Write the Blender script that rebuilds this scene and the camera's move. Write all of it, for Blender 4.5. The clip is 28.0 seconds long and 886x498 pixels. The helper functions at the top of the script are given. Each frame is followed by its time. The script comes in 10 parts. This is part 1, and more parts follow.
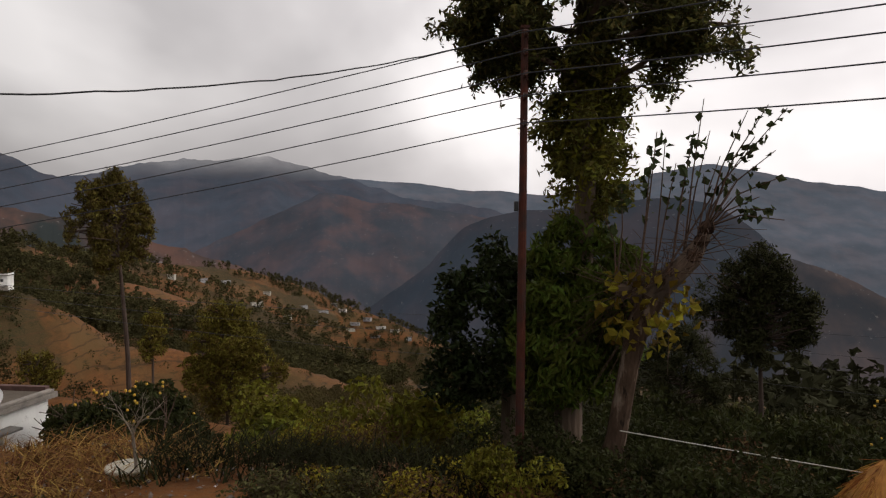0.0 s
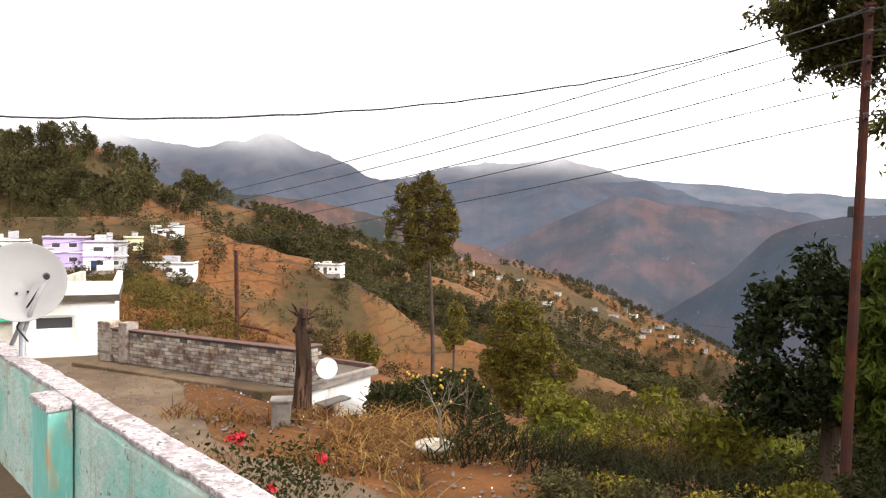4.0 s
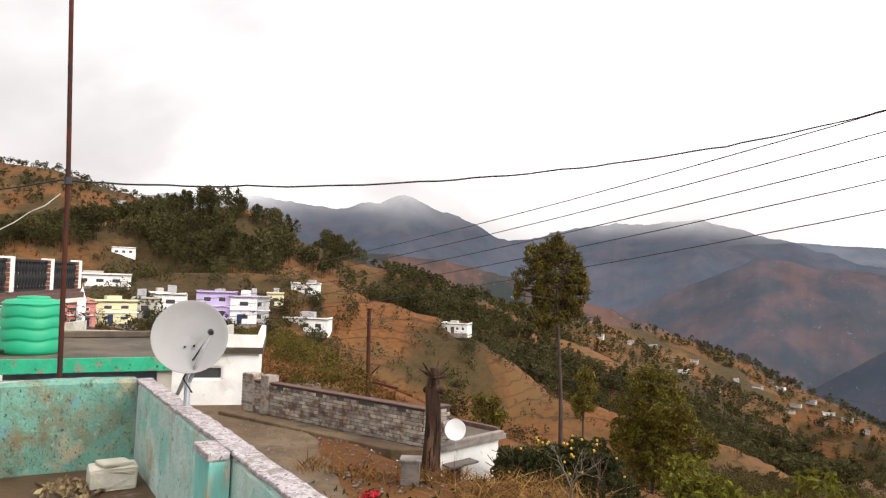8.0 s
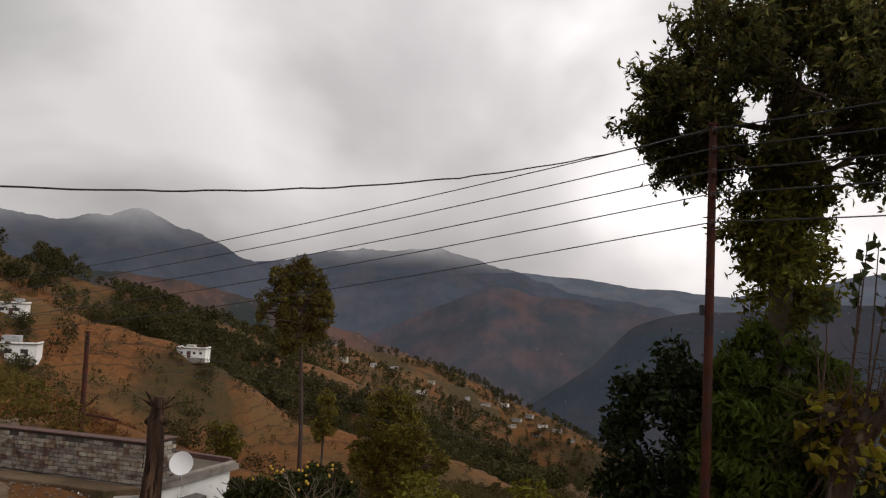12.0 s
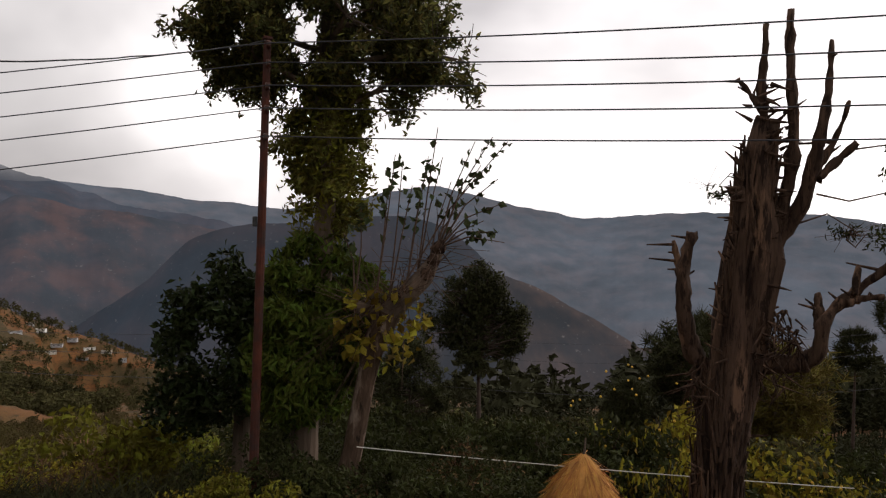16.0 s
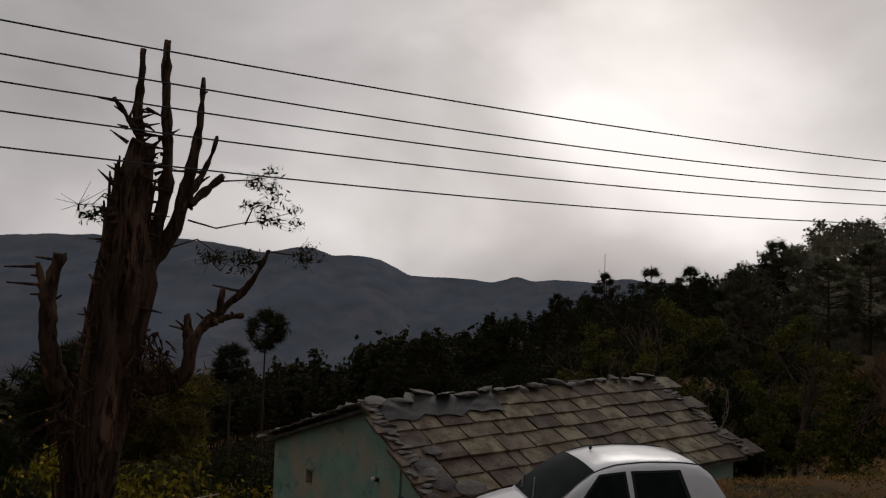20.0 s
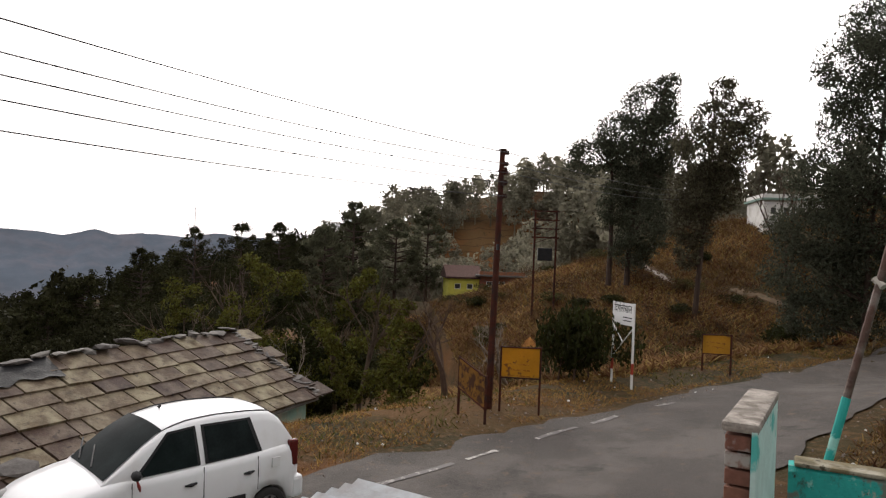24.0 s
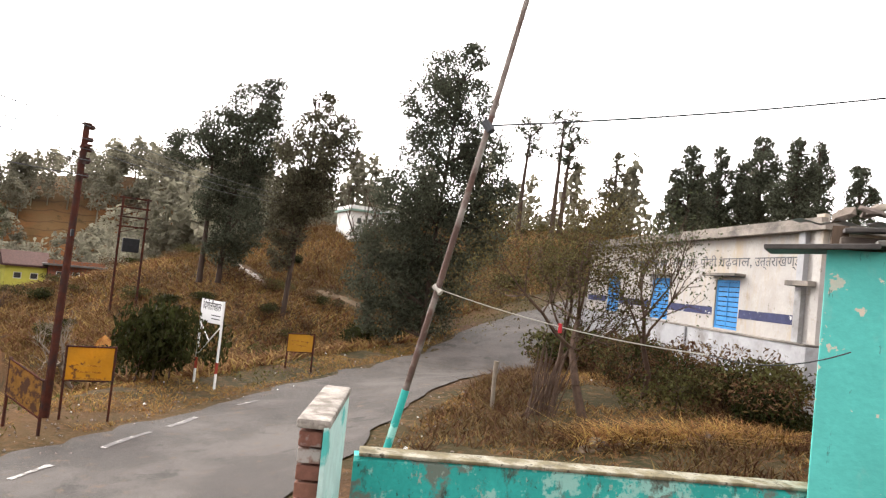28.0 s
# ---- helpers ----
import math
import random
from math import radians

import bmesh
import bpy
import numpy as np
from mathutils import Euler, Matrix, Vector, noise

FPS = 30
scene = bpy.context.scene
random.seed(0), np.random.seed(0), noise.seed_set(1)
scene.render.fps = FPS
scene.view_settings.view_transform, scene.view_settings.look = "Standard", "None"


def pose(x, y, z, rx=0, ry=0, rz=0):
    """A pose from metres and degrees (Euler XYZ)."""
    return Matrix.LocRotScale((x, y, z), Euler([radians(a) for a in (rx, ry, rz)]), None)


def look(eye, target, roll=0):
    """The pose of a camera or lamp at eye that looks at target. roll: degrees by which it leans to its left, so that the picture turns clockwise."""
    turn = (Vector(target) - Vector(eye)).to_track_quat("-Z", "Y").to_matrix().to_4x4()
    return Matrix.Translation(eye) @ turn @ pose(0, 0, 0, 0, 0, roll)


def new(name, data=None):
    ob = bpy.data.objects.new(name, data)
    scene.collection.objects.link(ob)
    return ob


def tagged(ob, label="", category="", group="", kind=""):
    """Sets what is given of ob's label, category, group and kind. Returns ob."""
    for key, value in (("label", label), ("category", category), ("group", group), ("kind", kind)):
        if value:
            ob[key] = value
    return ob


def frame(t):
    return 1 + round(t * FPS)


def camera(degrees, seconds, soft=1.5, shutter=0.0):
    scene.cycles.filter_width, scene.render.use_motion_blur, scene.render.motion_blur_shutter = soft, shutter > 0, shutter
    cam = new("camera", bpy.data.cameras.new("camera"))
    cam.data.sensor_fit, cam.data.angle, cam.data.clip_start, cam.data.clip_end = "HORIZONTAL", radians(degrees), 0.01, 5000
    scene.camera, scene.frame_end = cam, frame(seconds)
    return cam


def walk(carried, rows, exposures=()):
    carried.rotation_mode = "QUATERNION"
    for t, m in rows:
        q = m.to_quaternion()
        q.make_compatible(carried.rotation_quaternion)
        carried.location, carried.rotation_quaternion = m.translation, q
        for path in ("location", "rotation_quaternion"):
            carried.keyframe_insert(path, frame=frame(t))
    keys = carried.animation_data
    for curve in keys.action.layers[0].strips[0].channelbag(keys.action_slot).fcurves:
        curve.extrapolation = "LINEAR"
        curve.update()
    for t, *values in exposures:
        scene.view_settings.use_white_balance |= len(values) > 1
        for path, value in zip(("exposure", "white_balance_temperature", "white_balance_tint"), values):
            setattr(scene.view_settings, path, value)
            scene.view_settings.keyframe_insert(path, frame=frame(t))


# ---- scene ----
EYE = 3.6
cam = camera(64.89, 28.0, soft=1.25)


def view(x, y, z, yaw, pitch, roll):
    """A camera pose: heading clockwise from +y, tilt up, roll, in degrees."""
    return pose(x, y, z, 0, 0, -yaw) @ pose(0, 0, 0, 90 + pitch) @ pose(0, 0, 0, 0, 0, roll)


# seconds, place, heading, tilt, roll
PATH = [
    (0.0, 0.021, 0.022, 3.568, 2.74, -2.14, -0.09),
    (0.5, 0.009, 0.055, 3.574, 0.28, -2.65, -0.21),
    (1.0, -0.012, 0.103, 3.563, -1.79, -2.48, 0.20),
    (1.5, -0.000, 0.017, 3.566, -5.02, -3.17, -0.04),
    (2.0, -0.032, 0.002, 3.579, -7.68, -2.47, 0.55),
    (2.5, -0.070, 0.029, 3.580, -12.83, -3.18, 0.17),
    (3.0, -0.075, 0.032, 3.582, -15.16, -2.16, 0.20),
    (3.5, -0.075, 0.015, 3.580, -18.25, -2.13, 0.84),
    (5.5, -0.135, 0.001, 3.573, -29.95, -1.68, -0.65),
    (6.0, -0.140, -0.031, 3.585, -34.65, -1.61, -1.28),
    (6.5, -0.148, -0.021, 3.586, -36.48, -1.45, -1.44),
    (7.0, -0.171, -0.010, 3.585, -39.21, -1.78, -1.54),
    (7.5, -0.176, -0.035, 3.593, -38.57, 0.20, -0.36),
    (8.0, -0.135, -0.057, 3.605, -31.47, 2.52, 1.96),
    (8.5, -0.128, -0.031, 3.610, -21.86, 4.75, 3.81),
    (9.0, -0.096, 0.002, 3.620, -17.40, 5.96, 4.10),
    (9.5, -0.094, 0.008, 3.609, -15.82, 6.04, 3.91),
    (10.0, -0.092, 0.017, 3.609, -14.86, 7.01, 3.60),
    (10.5, -0.103, 0.022, 3.588, -15.30, 4.20, 3.68),
    (11.0, -0.096, 0.053, 3.598, -13.88, 4.08, 2.83),
    (11.5, -0.093, 0.083, 3.601, -11.00, 6.22, 2.75),
    (13.5, -0.123, 0.188, 3.599, -11.23, -0.46, 2.45),
    (14.0, -0.130, 0.120, 3.605, -5.38, -0.25, 1.77),
    (14.5, -0.113, 0.135, 3.613, 0.49, -0.53, 1.79),
    (15.0, -0.092, 0.158, 3.611, 7.61, 0.16, 2.00),
    (15.5, -0.072, 0.116, 3.593, 14.92, -0.73, 2.04),
    (16.0, -0.052, 0.111, 3.604, 24.39, -0.68, 1.45),
    (16.5, -0.063, 0.219, 3.602, 33.56, -2.12, 2.03),
    (17.0, 0.018, 0.182, 3.582, 39.47, -2.68, 1.64),
    (17.5, 0.050, 0.146, 3.597, 47.02, -1.67, 1.85),
    (18.0, 0.096, 0.131, 3.597, 54.84, -1.67, 1.82),
    (18.5, 0.160, 0.104, 3.576, 61.59, -1.36, 1.33),
    (19.0, 0.182, 0.072, 3.577, 65.44, -1.68, 1.12),
    (19.5, 0.219, 0.077, 3.591, 68.45, 1.19, 1.03),
    (20.0, 0.185, 0.034, 3.599, 71.49, 2.66, 1.71),
    (20.5, 0.191, 0.027, 3.595, 75.50, -1.20, 0.44),
    (22.5, 0.144, -0.042, 3.610, 87.06, -1.64, 2.25),
    (23.0, 0.047, -0.074, 3.612, 94.76, -1.50, 2.13),
    (23.5, 0.092, -0.117, 3.603, 96.52, -0.91, 1.97),
    (24.0, 0.169, -0.174, 3.596, 104.18, 0.11, 2.28),
    (24.5, 0.213, -0.214, 3.588, 108.21, 0.71, 3.49),
    (25.0, 0.208, -0.230, 3.576, 117.11, 1.32, 3.54),
    (25.5, 0.221, -0.225, 3.585, 120.31, 0.86, 4.03),
    (26.0, 0.225, -0.218, 3.587, 125.68, 1.95, 4.33),
    (26.5, 0.245, -0.234, 3.582, 130.59, 2.62, 5.86),
    (27.0, 0.274, -0.256, 3.577, 133.13, 3.41, 5.78),
    (27.5, 0.257, -0.251, 3.580, 133.80, 3.43, 6.63),
    (28.0, 0.260, -0.256, 3.585, 136.49, 2.40, 6.00),
]
EXPOSURES = [(0, -0.7), (0.7, -0.45), (2, 1.1), (3, 1.05), (6, 0.6), (7, 0.35), (8, 0.5), (9, -0.25), (10, -0.68), (11, -0.72), (14.5, -0.45), (16, -0.5), (17, -0.25), (18, -1.05), (19, -1.05), (20, -1.95), (20.5, -1.95), (22.5, -0.05), (23.5, -0.15), (24, -0.15), (24.6, 0.5), (25.2, 0.95), (26, 1.3), (28, 1.15)]
walk(cam, [(t, view(*r)) for t, *r in PATH], EXPOSURES)

# ---------------------------------------------------------------- sky and sun
SUN_AZ, SUN_EL = radians(88), radians(30)
world = bpy.data.worlds.new("overcast_sky")
scene.world = world
world.use_nodes = True
wn, wl = world.node_tree.nodes, world.node_tree.links
wn.clear()


def wnode(kind, **kw):
    n = wn.new(kind)
    for k, val in kw.items():
        n.inputs[k].default_value = val
    return n


sky = wn.new("ShaderNodeTexSky")
sky.sky_type, sky.sun_disc = "NISHITA", False
sky.sun_elevation, sky.sun_rotation = SUN_EL, SUN_AZ
sky.air_density, sky.dust_density = 1.6, 4.0
tc = wn.new("ShaderNodeTexCoord")
stretch = wn.new("ShaderNodeMapping")
stretch.inputs["Scale"].default_value = (1.0, 1.0, 1.7)
stretch.inputs["Location"].default_value = (0.35, 0.2, 0.1)
wl.new(tc.outputs["Generated"], stretch.inputs["Vector"])
n1 = wnode("ShaderNodeTexNoise", Scale=1.7, Detail=5.0, Roughness=0.45, Distortion=0.3)
wl.new(stretch.outputs[0], n1.inputs["Vector"])
ramp = wn.new("ShaderNodeValToRGB")
ramp.color_ramp.elements[0].position, ramp.color_ramp.elements[0].color = 0.3, (0.56, 0.525, 0.535, 1)
ramp.color_ramp.elements[1].position, ramp.color_ramp.elements[1].color = 0.68, (1.85, 1.76, 1.74, 1)
mid = ramp.color_ramp.elements.new(0.5)
mid.color = (1.06, 1.0, 1.0, 1)
wl.new(n1.outputs["Fac"], ramp.inputs["Fac"])
# the veiled sun brightens the cloud round its place
sunward = wn.new("ShaderNodeVectorMath")
sunward.operation = "DOT_PRODUCT"
wl.new(tc.outputs["Generated"], sunward.inputs[0])
sunward.inputs[1].default_value = (math.sin(SUN_AZ) * math.cos(SUN_EL), math.cos(SUN_AZ) * math.cos(SUN_EL), math.sin(SUN_EL))
glow = wn.new("ShaderNodeMapRange")
glow.inputs["From Min"].default_value, glow.inputs["From Max"].default_value = -0.35, 1.0
glow.inputs["To Min"].default_value, glow.inputs["To Max"].default_value = 0.66, 2.3
wl.new(sunward.outputs["Value"], glow.inputs["Value"])
lit = wn.new("ShaderNodeVectorMath")
lit.operation = "SCALE"
wl.new(ramp.outputs["Color"], lit.inputs[0])
wl.new(glow.outputs[0], lit.inputs["Scale"])
cloud_bg = wnode("ShaderNodeBackground", Strength=1.0)
wl.new(lit.outputs[0], cloud_bg.inputs["Color"])
sky_bg = wnode("ShaderNodeBackground", Strength=0.1)
wl.new(sky.outputs[0], sky_bg.inputs["Color"])
both = wnode("ShaderNodeMixShader", Fac=0.9)
wl.new(sky_bg.outputs[0], both.inputs[1])
wl.new(cloud_bg.outputs[0], both.inputs[2])
wout = wn.new("ShaderNodeOutputWorld")
wl.new(both.outputs[0], wout.inputs["Surface"])

sun = new("sun", bpy.data.lights.new("sun", "SUN"))
sun.data.energy, sun.data.angle, sun.data.color = 1.4, radians(20), (1.0, 0.96, 0.9)
sun.matrix_basis = look((40 * math.sin(SUN_AZ), 40 * math.cos(SUN_AZ), 40 * math.tan(SUN_EL)), (0, 0, 0))

# ---------------------------------------------------------------- materials
MATS = {}


def mat(name, base, rough=0.8, metal=0.0, spread=0.25, scale=6.0, bump=0.3, fine=40.0, stain=None, stain_scale=1.2, stain_cut=(0.45, 0.62),
        per_object=0.0, island=0.0, extra=None, extra_scale=4.0, extra_cut=(0.55, 0.6), third=None, third_scale=9.0, third_cut=(0.6, 0.64), spec=0.3, streak=0.0, glass=False, coords="Object", transl=0.0, grime=()):
    """A procedural surface: a base colour varied at two scales, with stains of their own colour and a fine relief."""
    if name in MATS:
        return MATS[name]
    m = bpy.data.materials.new(name)
    m.use_nodes = True
    n, l = m.node_tree.nodes, m.node_tree.links
    b = n["Principled BSDF"]
    b.inputs["Roughness"].default_value, b.inputs["Metallic"].default_value = rough, metal
    b.inputs["Specular IOR Level"].default_value = 0.06 if transl else spec
    geo = n.new("ShaderNodeNewGeometry")
    tcn = n.new("ShaderNodeTexCoord")
    vec = geo.outputs["Position"] if coords == "World" else tcn.outputs["Object"]
    if streak:
        mp = n.new("ShaderNodeMapping")
        mp.inputs["Scale"].default_value = (1, 1, streak)
        l.new(vec, mp.inputs["Vector"])
        vec = mp.outputs[0]

    def noise_of(s, detail=5.0, rough_=0.55):
        t = n.new("ShaderNodeTexNoise")
        t.inputs["Scale"].default_value, t.inputs["Detail"].default_value, t.inputs["Roughness"].default_value = s, detail, rough_
        l.new(vec, t.inputs["Vector"])
        return t.outputs["Fac"]

    def mixed(fac, a, c, mode="MIX"):
        x = n.new("ShaderNodeMix")
        x.data_type, x.blend_type = "RGBA", mode
        for sock, val in ((x.inputs[0], fac), (x.inputs[6], a), (x.inputs[7], c)):
            if hasattr(val, "is_linked"):
                l.new(val, sock)
            elif isinstance(val, (int, float)):
                sock.default_value = val
            else:
                sock.default_value = (*val, 1)
        return x.outputs[2]

    def ramped(fac, lo, hi, a=0.0, c=1.0):
        r = n.new("ShaderNodeMapRange")
        r.inputs["From Min"].default_value, r.inputs["From Max"].default_value = lo, hi
        r.inputs["To Min"].default_value, r.inputs["To Max"].default_value = a, c
        l.new(fac, r.inputs["Value"])
        return r.outputs[0]

    dark = tuple(c * (1 - spread) for c in base)
    light = tuple(min(1, c * (1 + spread)) for c in base)
    col = mixed(ramped(noise_of(scale), 0.3, 0.7), dark, light)
    col = mixed(ramped(noise_of(fine, 3.0), 0.3, 0.7, 0.0, 0.5), col, tuple(c * (1 - spread * 1.2) for c in base))
    if stain:
        col = mixed(ramped(noise_of(stain_scale, 6.0, 0.6), *stain_cut), col, stain)
    if extra:
        col = mixed(ramped(noise_of(extra_scale, 7.0, 0.65), *extra_cut), col, extra)
    if third:
        col = mixed(ramped(noise_of(third_scale, 8.0, 0.7), *third_cut), col, third)
    for g_col, g_scale, g_cut, g_long in grime:
        gm = n.new("ShaderNodeMapping")
        gm.inputs["Scale"].default_value = (1, 1, g_long)
        gm.inputs["Location"].default_value = (g_scale * 3.1, 1.7, g_scale)
        l.new(vec, gm.inputs["Vector"])
        gt = n.new("ShaderNodeTexNoise")
        gt.inputs["Scale"].default_value, gt.inputs["Detail"].default_value, gt.inputs["Roughness"].default_value = g_scale, 12.0, 0.72
        l.new(gm.outputs[0], gt.inputs["Vector"])
        col = mixed(ramped(gt.outputs["Fac"], *g_cut), col, g_col)
    if per_object or island:
        if per_object:
            oi_ = n.new("ShaderNodeObjectInfo").outputs["Random"]
        else:
            oi_ = geo.outputs["Random Per Island"]
        k = per_object or island
        hsv = n.new("ShaderNodeHueSaturation")
        l.new(col, hsv.inputs["Color"])
        l.new(ramped(oi_, 0, 1, 1 - k, 1 + k), hsv.inputs["Value"])
        l.new(ramped(oi_, 0, 1, 0.5 - k * 0.06, 0.5 + k * 0.06), hsv.inputs["Hue"])
        col = hsv.outputs[0]
    l.new(col, b.inputs["Base Color"])
    if bump:
        bp = n.new("ShaderNodeBump")
        bp.inputs["Strength"].default_value, bp.inputs["Distance"].default_value = bump, 0.02
        l.new(noise_of(fine * 0.6, 6.0), bp.inputs["Height"])
        l.new(bp.outputs[0], b.inputs["Normal"])
    if transl:
        tr = n.new("ShaderNodeBsdfTranslucent")
        l.new(col, tr.inputs["Color"])
        ms = n.new("ShaderNodeMixShader")
        ms.inputs[0].default_value = transl
        l.new(b.outputs[0], ms.inputs[1])
        l.new(tr.outputs[0], ms.inputs[2])
        l.new(ms.outputs[0], n["Material Output"].inputs["Surface"])
    m.use_backface_culling = False
    MATS[name] = m
    return m


def glass_mat(name, tint=(0.02, 0.025, 0.025), rough=0.05, alpha=1.0, ior=1.5):
    m = bpy.data.materials.new(name)
    m.use_nodes = True
    b = m.node_tree.nodes["Principled BSDF"]
    b.inputs["Base Color"].default_value = (*tint, 1)
    b.inputs["Roughness"].default_value = rough
    b.inputs["Specular IOR Level"].default_value = 0.6
    b.inputs["Transmission Weight"].default_value = alpha
    b.inputs["IOR"].default_value = ior
    return m


TEAL = mat("peeling_teal_paint", (0.135, 0.30, 0.235), 0.85, spread=0.28, scale=3.2, fine=45, stain=(0.12, 0.27, 0.2), stain_scale=6, stain_cut=(0.5, 0.6), extra=(0.08, 0.24, 0.34), extra_scale=2.2, extra_cut=(0.57, 0.68), third=(0.30, 0.28, 0.19), third_scale=2.6, third_cut=(0.54, 0.62), bump=0.6, coords="World", grime=(((0.08, 0.13, 0.10), 1.5, (0.50, 0.66), 0.8), ((0.17, 0.145, 0.085), 3.4, (0.50, 0.64), 0.8), ((0.30, 0.31, 0.24), 20.0, (0.6, 0.66), 0.7), ((0.055, 0.055, 0.038), 7.0, (0.57, 0.66), 0.7), ((0.035, 0.04, 0.032), 38.0, (0.57, 0.63), 0.8), ((0.09, 0.10, 0.07), 9.0, (0.60, 0.72), 0.12)))
TEALP = mat("bleached_teal_paint", (0.40, 0.52, 0.47), 0.85, spread=0.2, scale=4.0, fine=45, stain=(0.18, 0.42, 0.36), stain_scale=2.2, stain_cut=(0.50, 0.66), extra=(0.33, 0.30, 0.20), extra_scale=3.0, extra_cut=(0.56, 0.68), third=(0.13, 0.12, 0.085), third_scale=15, third_cut=(0.60, 0.65), bump=0.6, coords="World", grime=(((0.27, 0.26, 0.18), 7.0, (0.56, 0.70), 0.10), ((0.10, 0.10, 0.075), 30.0, (0.61, 0.67), 0.5)))
TEAL2 = mat("worn_teal_wall_paint", (0.09, 0.45, 0.40), 0.7, spread=0.14, scale=1.6, fine=24, stain=(0.55, 0.48, 0.38), stain_scale=5.5, stain_cut=(0.63, 0.65), coords="World", grime=(((0.20, 0.42, 0.37), 2.0, (0.5, 0.7), 0.6), ((0.05, 0.16, 0.14), 14.0, (0.62, 0.68), 0.3)))
TEAL3 = mat("mossy_teal_parapet_paint", (0.03, 0.35, 0.31), 0.75, spread=0.2, scale=2.5, fine=26, stain=(0.14, 0.17, 0.14), stain_scale=2.4, stain_cut=(0.53, 0.57), extra=(0.26, 0.5, 0.44), extra_scale=4.5, extra_cut=(0.55, 0.59), coords="World", grime=(((0.05, 0.06, 0.045), 8.0, (0.56, 0.66), 0.5), ((0.3, 0.36, 0.3), 12.0, (0.6, 0.65), 0.6), ((0.03, 0.03, 0.025), 30.0, (0.6, 0.66), 0.7)))
CAP = mat("weathered_lime_coping", (0.33, 0.29, 0.29), 0.9, spread=0.35, scale=14, fine=60, stain=(0.42, 0.395, 0.39), stain_scale=22, stain_cut=(0.48, 0.56), extra=(0.10, 0.085, 0.08), extra_scale=22, extra_cut=(0.58, 0.64), third=(0.2, 0.16, 0.15), third_scale=4, third_cut=(0.55, 0.65), bump=0.6, coords="World", grime=(((0.09, 0.08, 0.075), 40.0, (0.54, 0.64), 1.0), ((0.16, 0.13, 0.12), 8.0, (0.56, 0.66), 1.0)))
FLOORM = mat("damp_terrace_screed", (0.082, 0.05, 0.024), 0.65, spread=0.35, scale=1.6, fine=30, stain=(0.062, 0.043, 0.027), stain_scale=0.8, stain_cut=(0.47, 0.62), extra=(0.2, 0.16, 0.11), extra_scale=3.5, extra_cut=(0.6, 0.7), third=(0.045, 0.032, 0.022), third_scale=7, third_cut=(0.62, 0.68), coords="World", grime=(((0.035, 0.027, 0.018), 1.1, (0.55, 0.68), 1.0), ((0.16, 0.11, 0.062), 5.0, (0.6, 0.7), 1.0), ((0.03, 0.022, 0.015), 18.0, (0.62, 0.68), 1.0)), bump=0.25)
ASPH = mat("worn_asphalt", (0.055, 0.047, 0.041), 0.85, spread=0.25, scale=0.5, fine=60, stain=(0.08, 0.07, 0.062), stain_scale=0.5, stain_cut=(0.48, 0.62), extra=(0.035, 0.030, 0.026), extra_scale=0.9, extra_cut=(0.57, 0.64), third=(0.10, 0.07, 0.045), third_scale=3.0, third_cut=(0.57, 0.7), coords="World", bump=0.9, grime=(((0.11, 0.095, 0.08), 34.0, (0.57, 0.63), 0.8), ((0.025, 0.022, 0.02), 22.0, (0.6, 0.66), 0.8), ((0.03, 0.026, 0.023), 2.4, (0.58, 0.68), 1.0)))
DIRT = mat("trodden_earth_track", (0.105, 0.068, 0.038), 0.95, spread=0.3, scale=0.9, fine=25, stain=(0.15, 0.105, 0.062), stain_scale=0.6, coords="World", bump=0.7, grime=(((0.06, 0.05, 0.022), 1.4, (0.54, 0.64), 1.0), ((0.05, 0.035, 0.022), 7.0, (0.58, 0.66), 1.0)))
LINEP = mat("worn_white_road_paint", (0.38, 0.36, 0.33), 0.8, spread=0.2, fine=50, stain=(0.13, 0.12, 0.115), stain_scale=5, stain_cut=(0.42, 0.5), coords="World")
BARK = mat("furrowed_grey_bark", (0.085, 0.06, 0.042), 0.95, spread=0.45, scale=5, fine=30, streak=0.2, bump=1.0, stain=(0.115, 0.08, 0.056), stain_scale=3)
BARKP = mat("pine_bark", (0.06, 0.04, 0.03), 0.95, spread=0.4, scale=6, fine=24, streak=0.3, bump=0.9)
DEADW = mat("dead_cypress_wood", (0.066, 0.04, 0.027), 0.95, spread=0.55, scale=7, fine=30, streak=0.15, bump=1.0, spec=0.08, stain=(0.15, 0.088, 0.055), stain_scale=4.0, stain_cut=(0.54, 0.64), third=(0.018, 0.011, 0.008), third_scale=12, third_cut=(0.50, 0.58))
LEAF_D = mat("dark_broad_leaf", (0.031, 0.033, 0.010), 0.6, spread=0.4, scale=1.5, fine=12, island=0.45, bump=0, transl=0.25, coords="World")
LEAF_M = mat("mid_green_leaf", (0.115, 0.103, 0.013), 0.6, spread=0.4, scale=1.5, fine=12, island=0.45, bump=0, transl=0.3, coords="World")
LEAF_G = mat("deep_green_leaf", (0.092, 0.088, 0.018), 0.6, spread=0.4, scale=1.5, fine=12, island=0.45, bump=0, transl=0.25, coords="World")
LEAF_Y = mat("yellowing_leaf", (0.185, 0.142, 0.017), 0.65, spread=0.4, scale=2.0, fine=12, island=0.5, bump=0, transl=0.3, coords="World")
LEAF_O = mat("olive_leaf", (0.070, 0.062, 0.023), 0.65, spread=0.4, scale=2.0, fine=12, island=0.5, bump=0, transl=0.3, coords="World")
NEEDLE = mat("pine_needle_tuft", (0.105, 0.081, 0.020), 0.7, spread=0.45, scale=1.2, fine=10, island=0.45, bump=0, transl=0.2, coords="World")
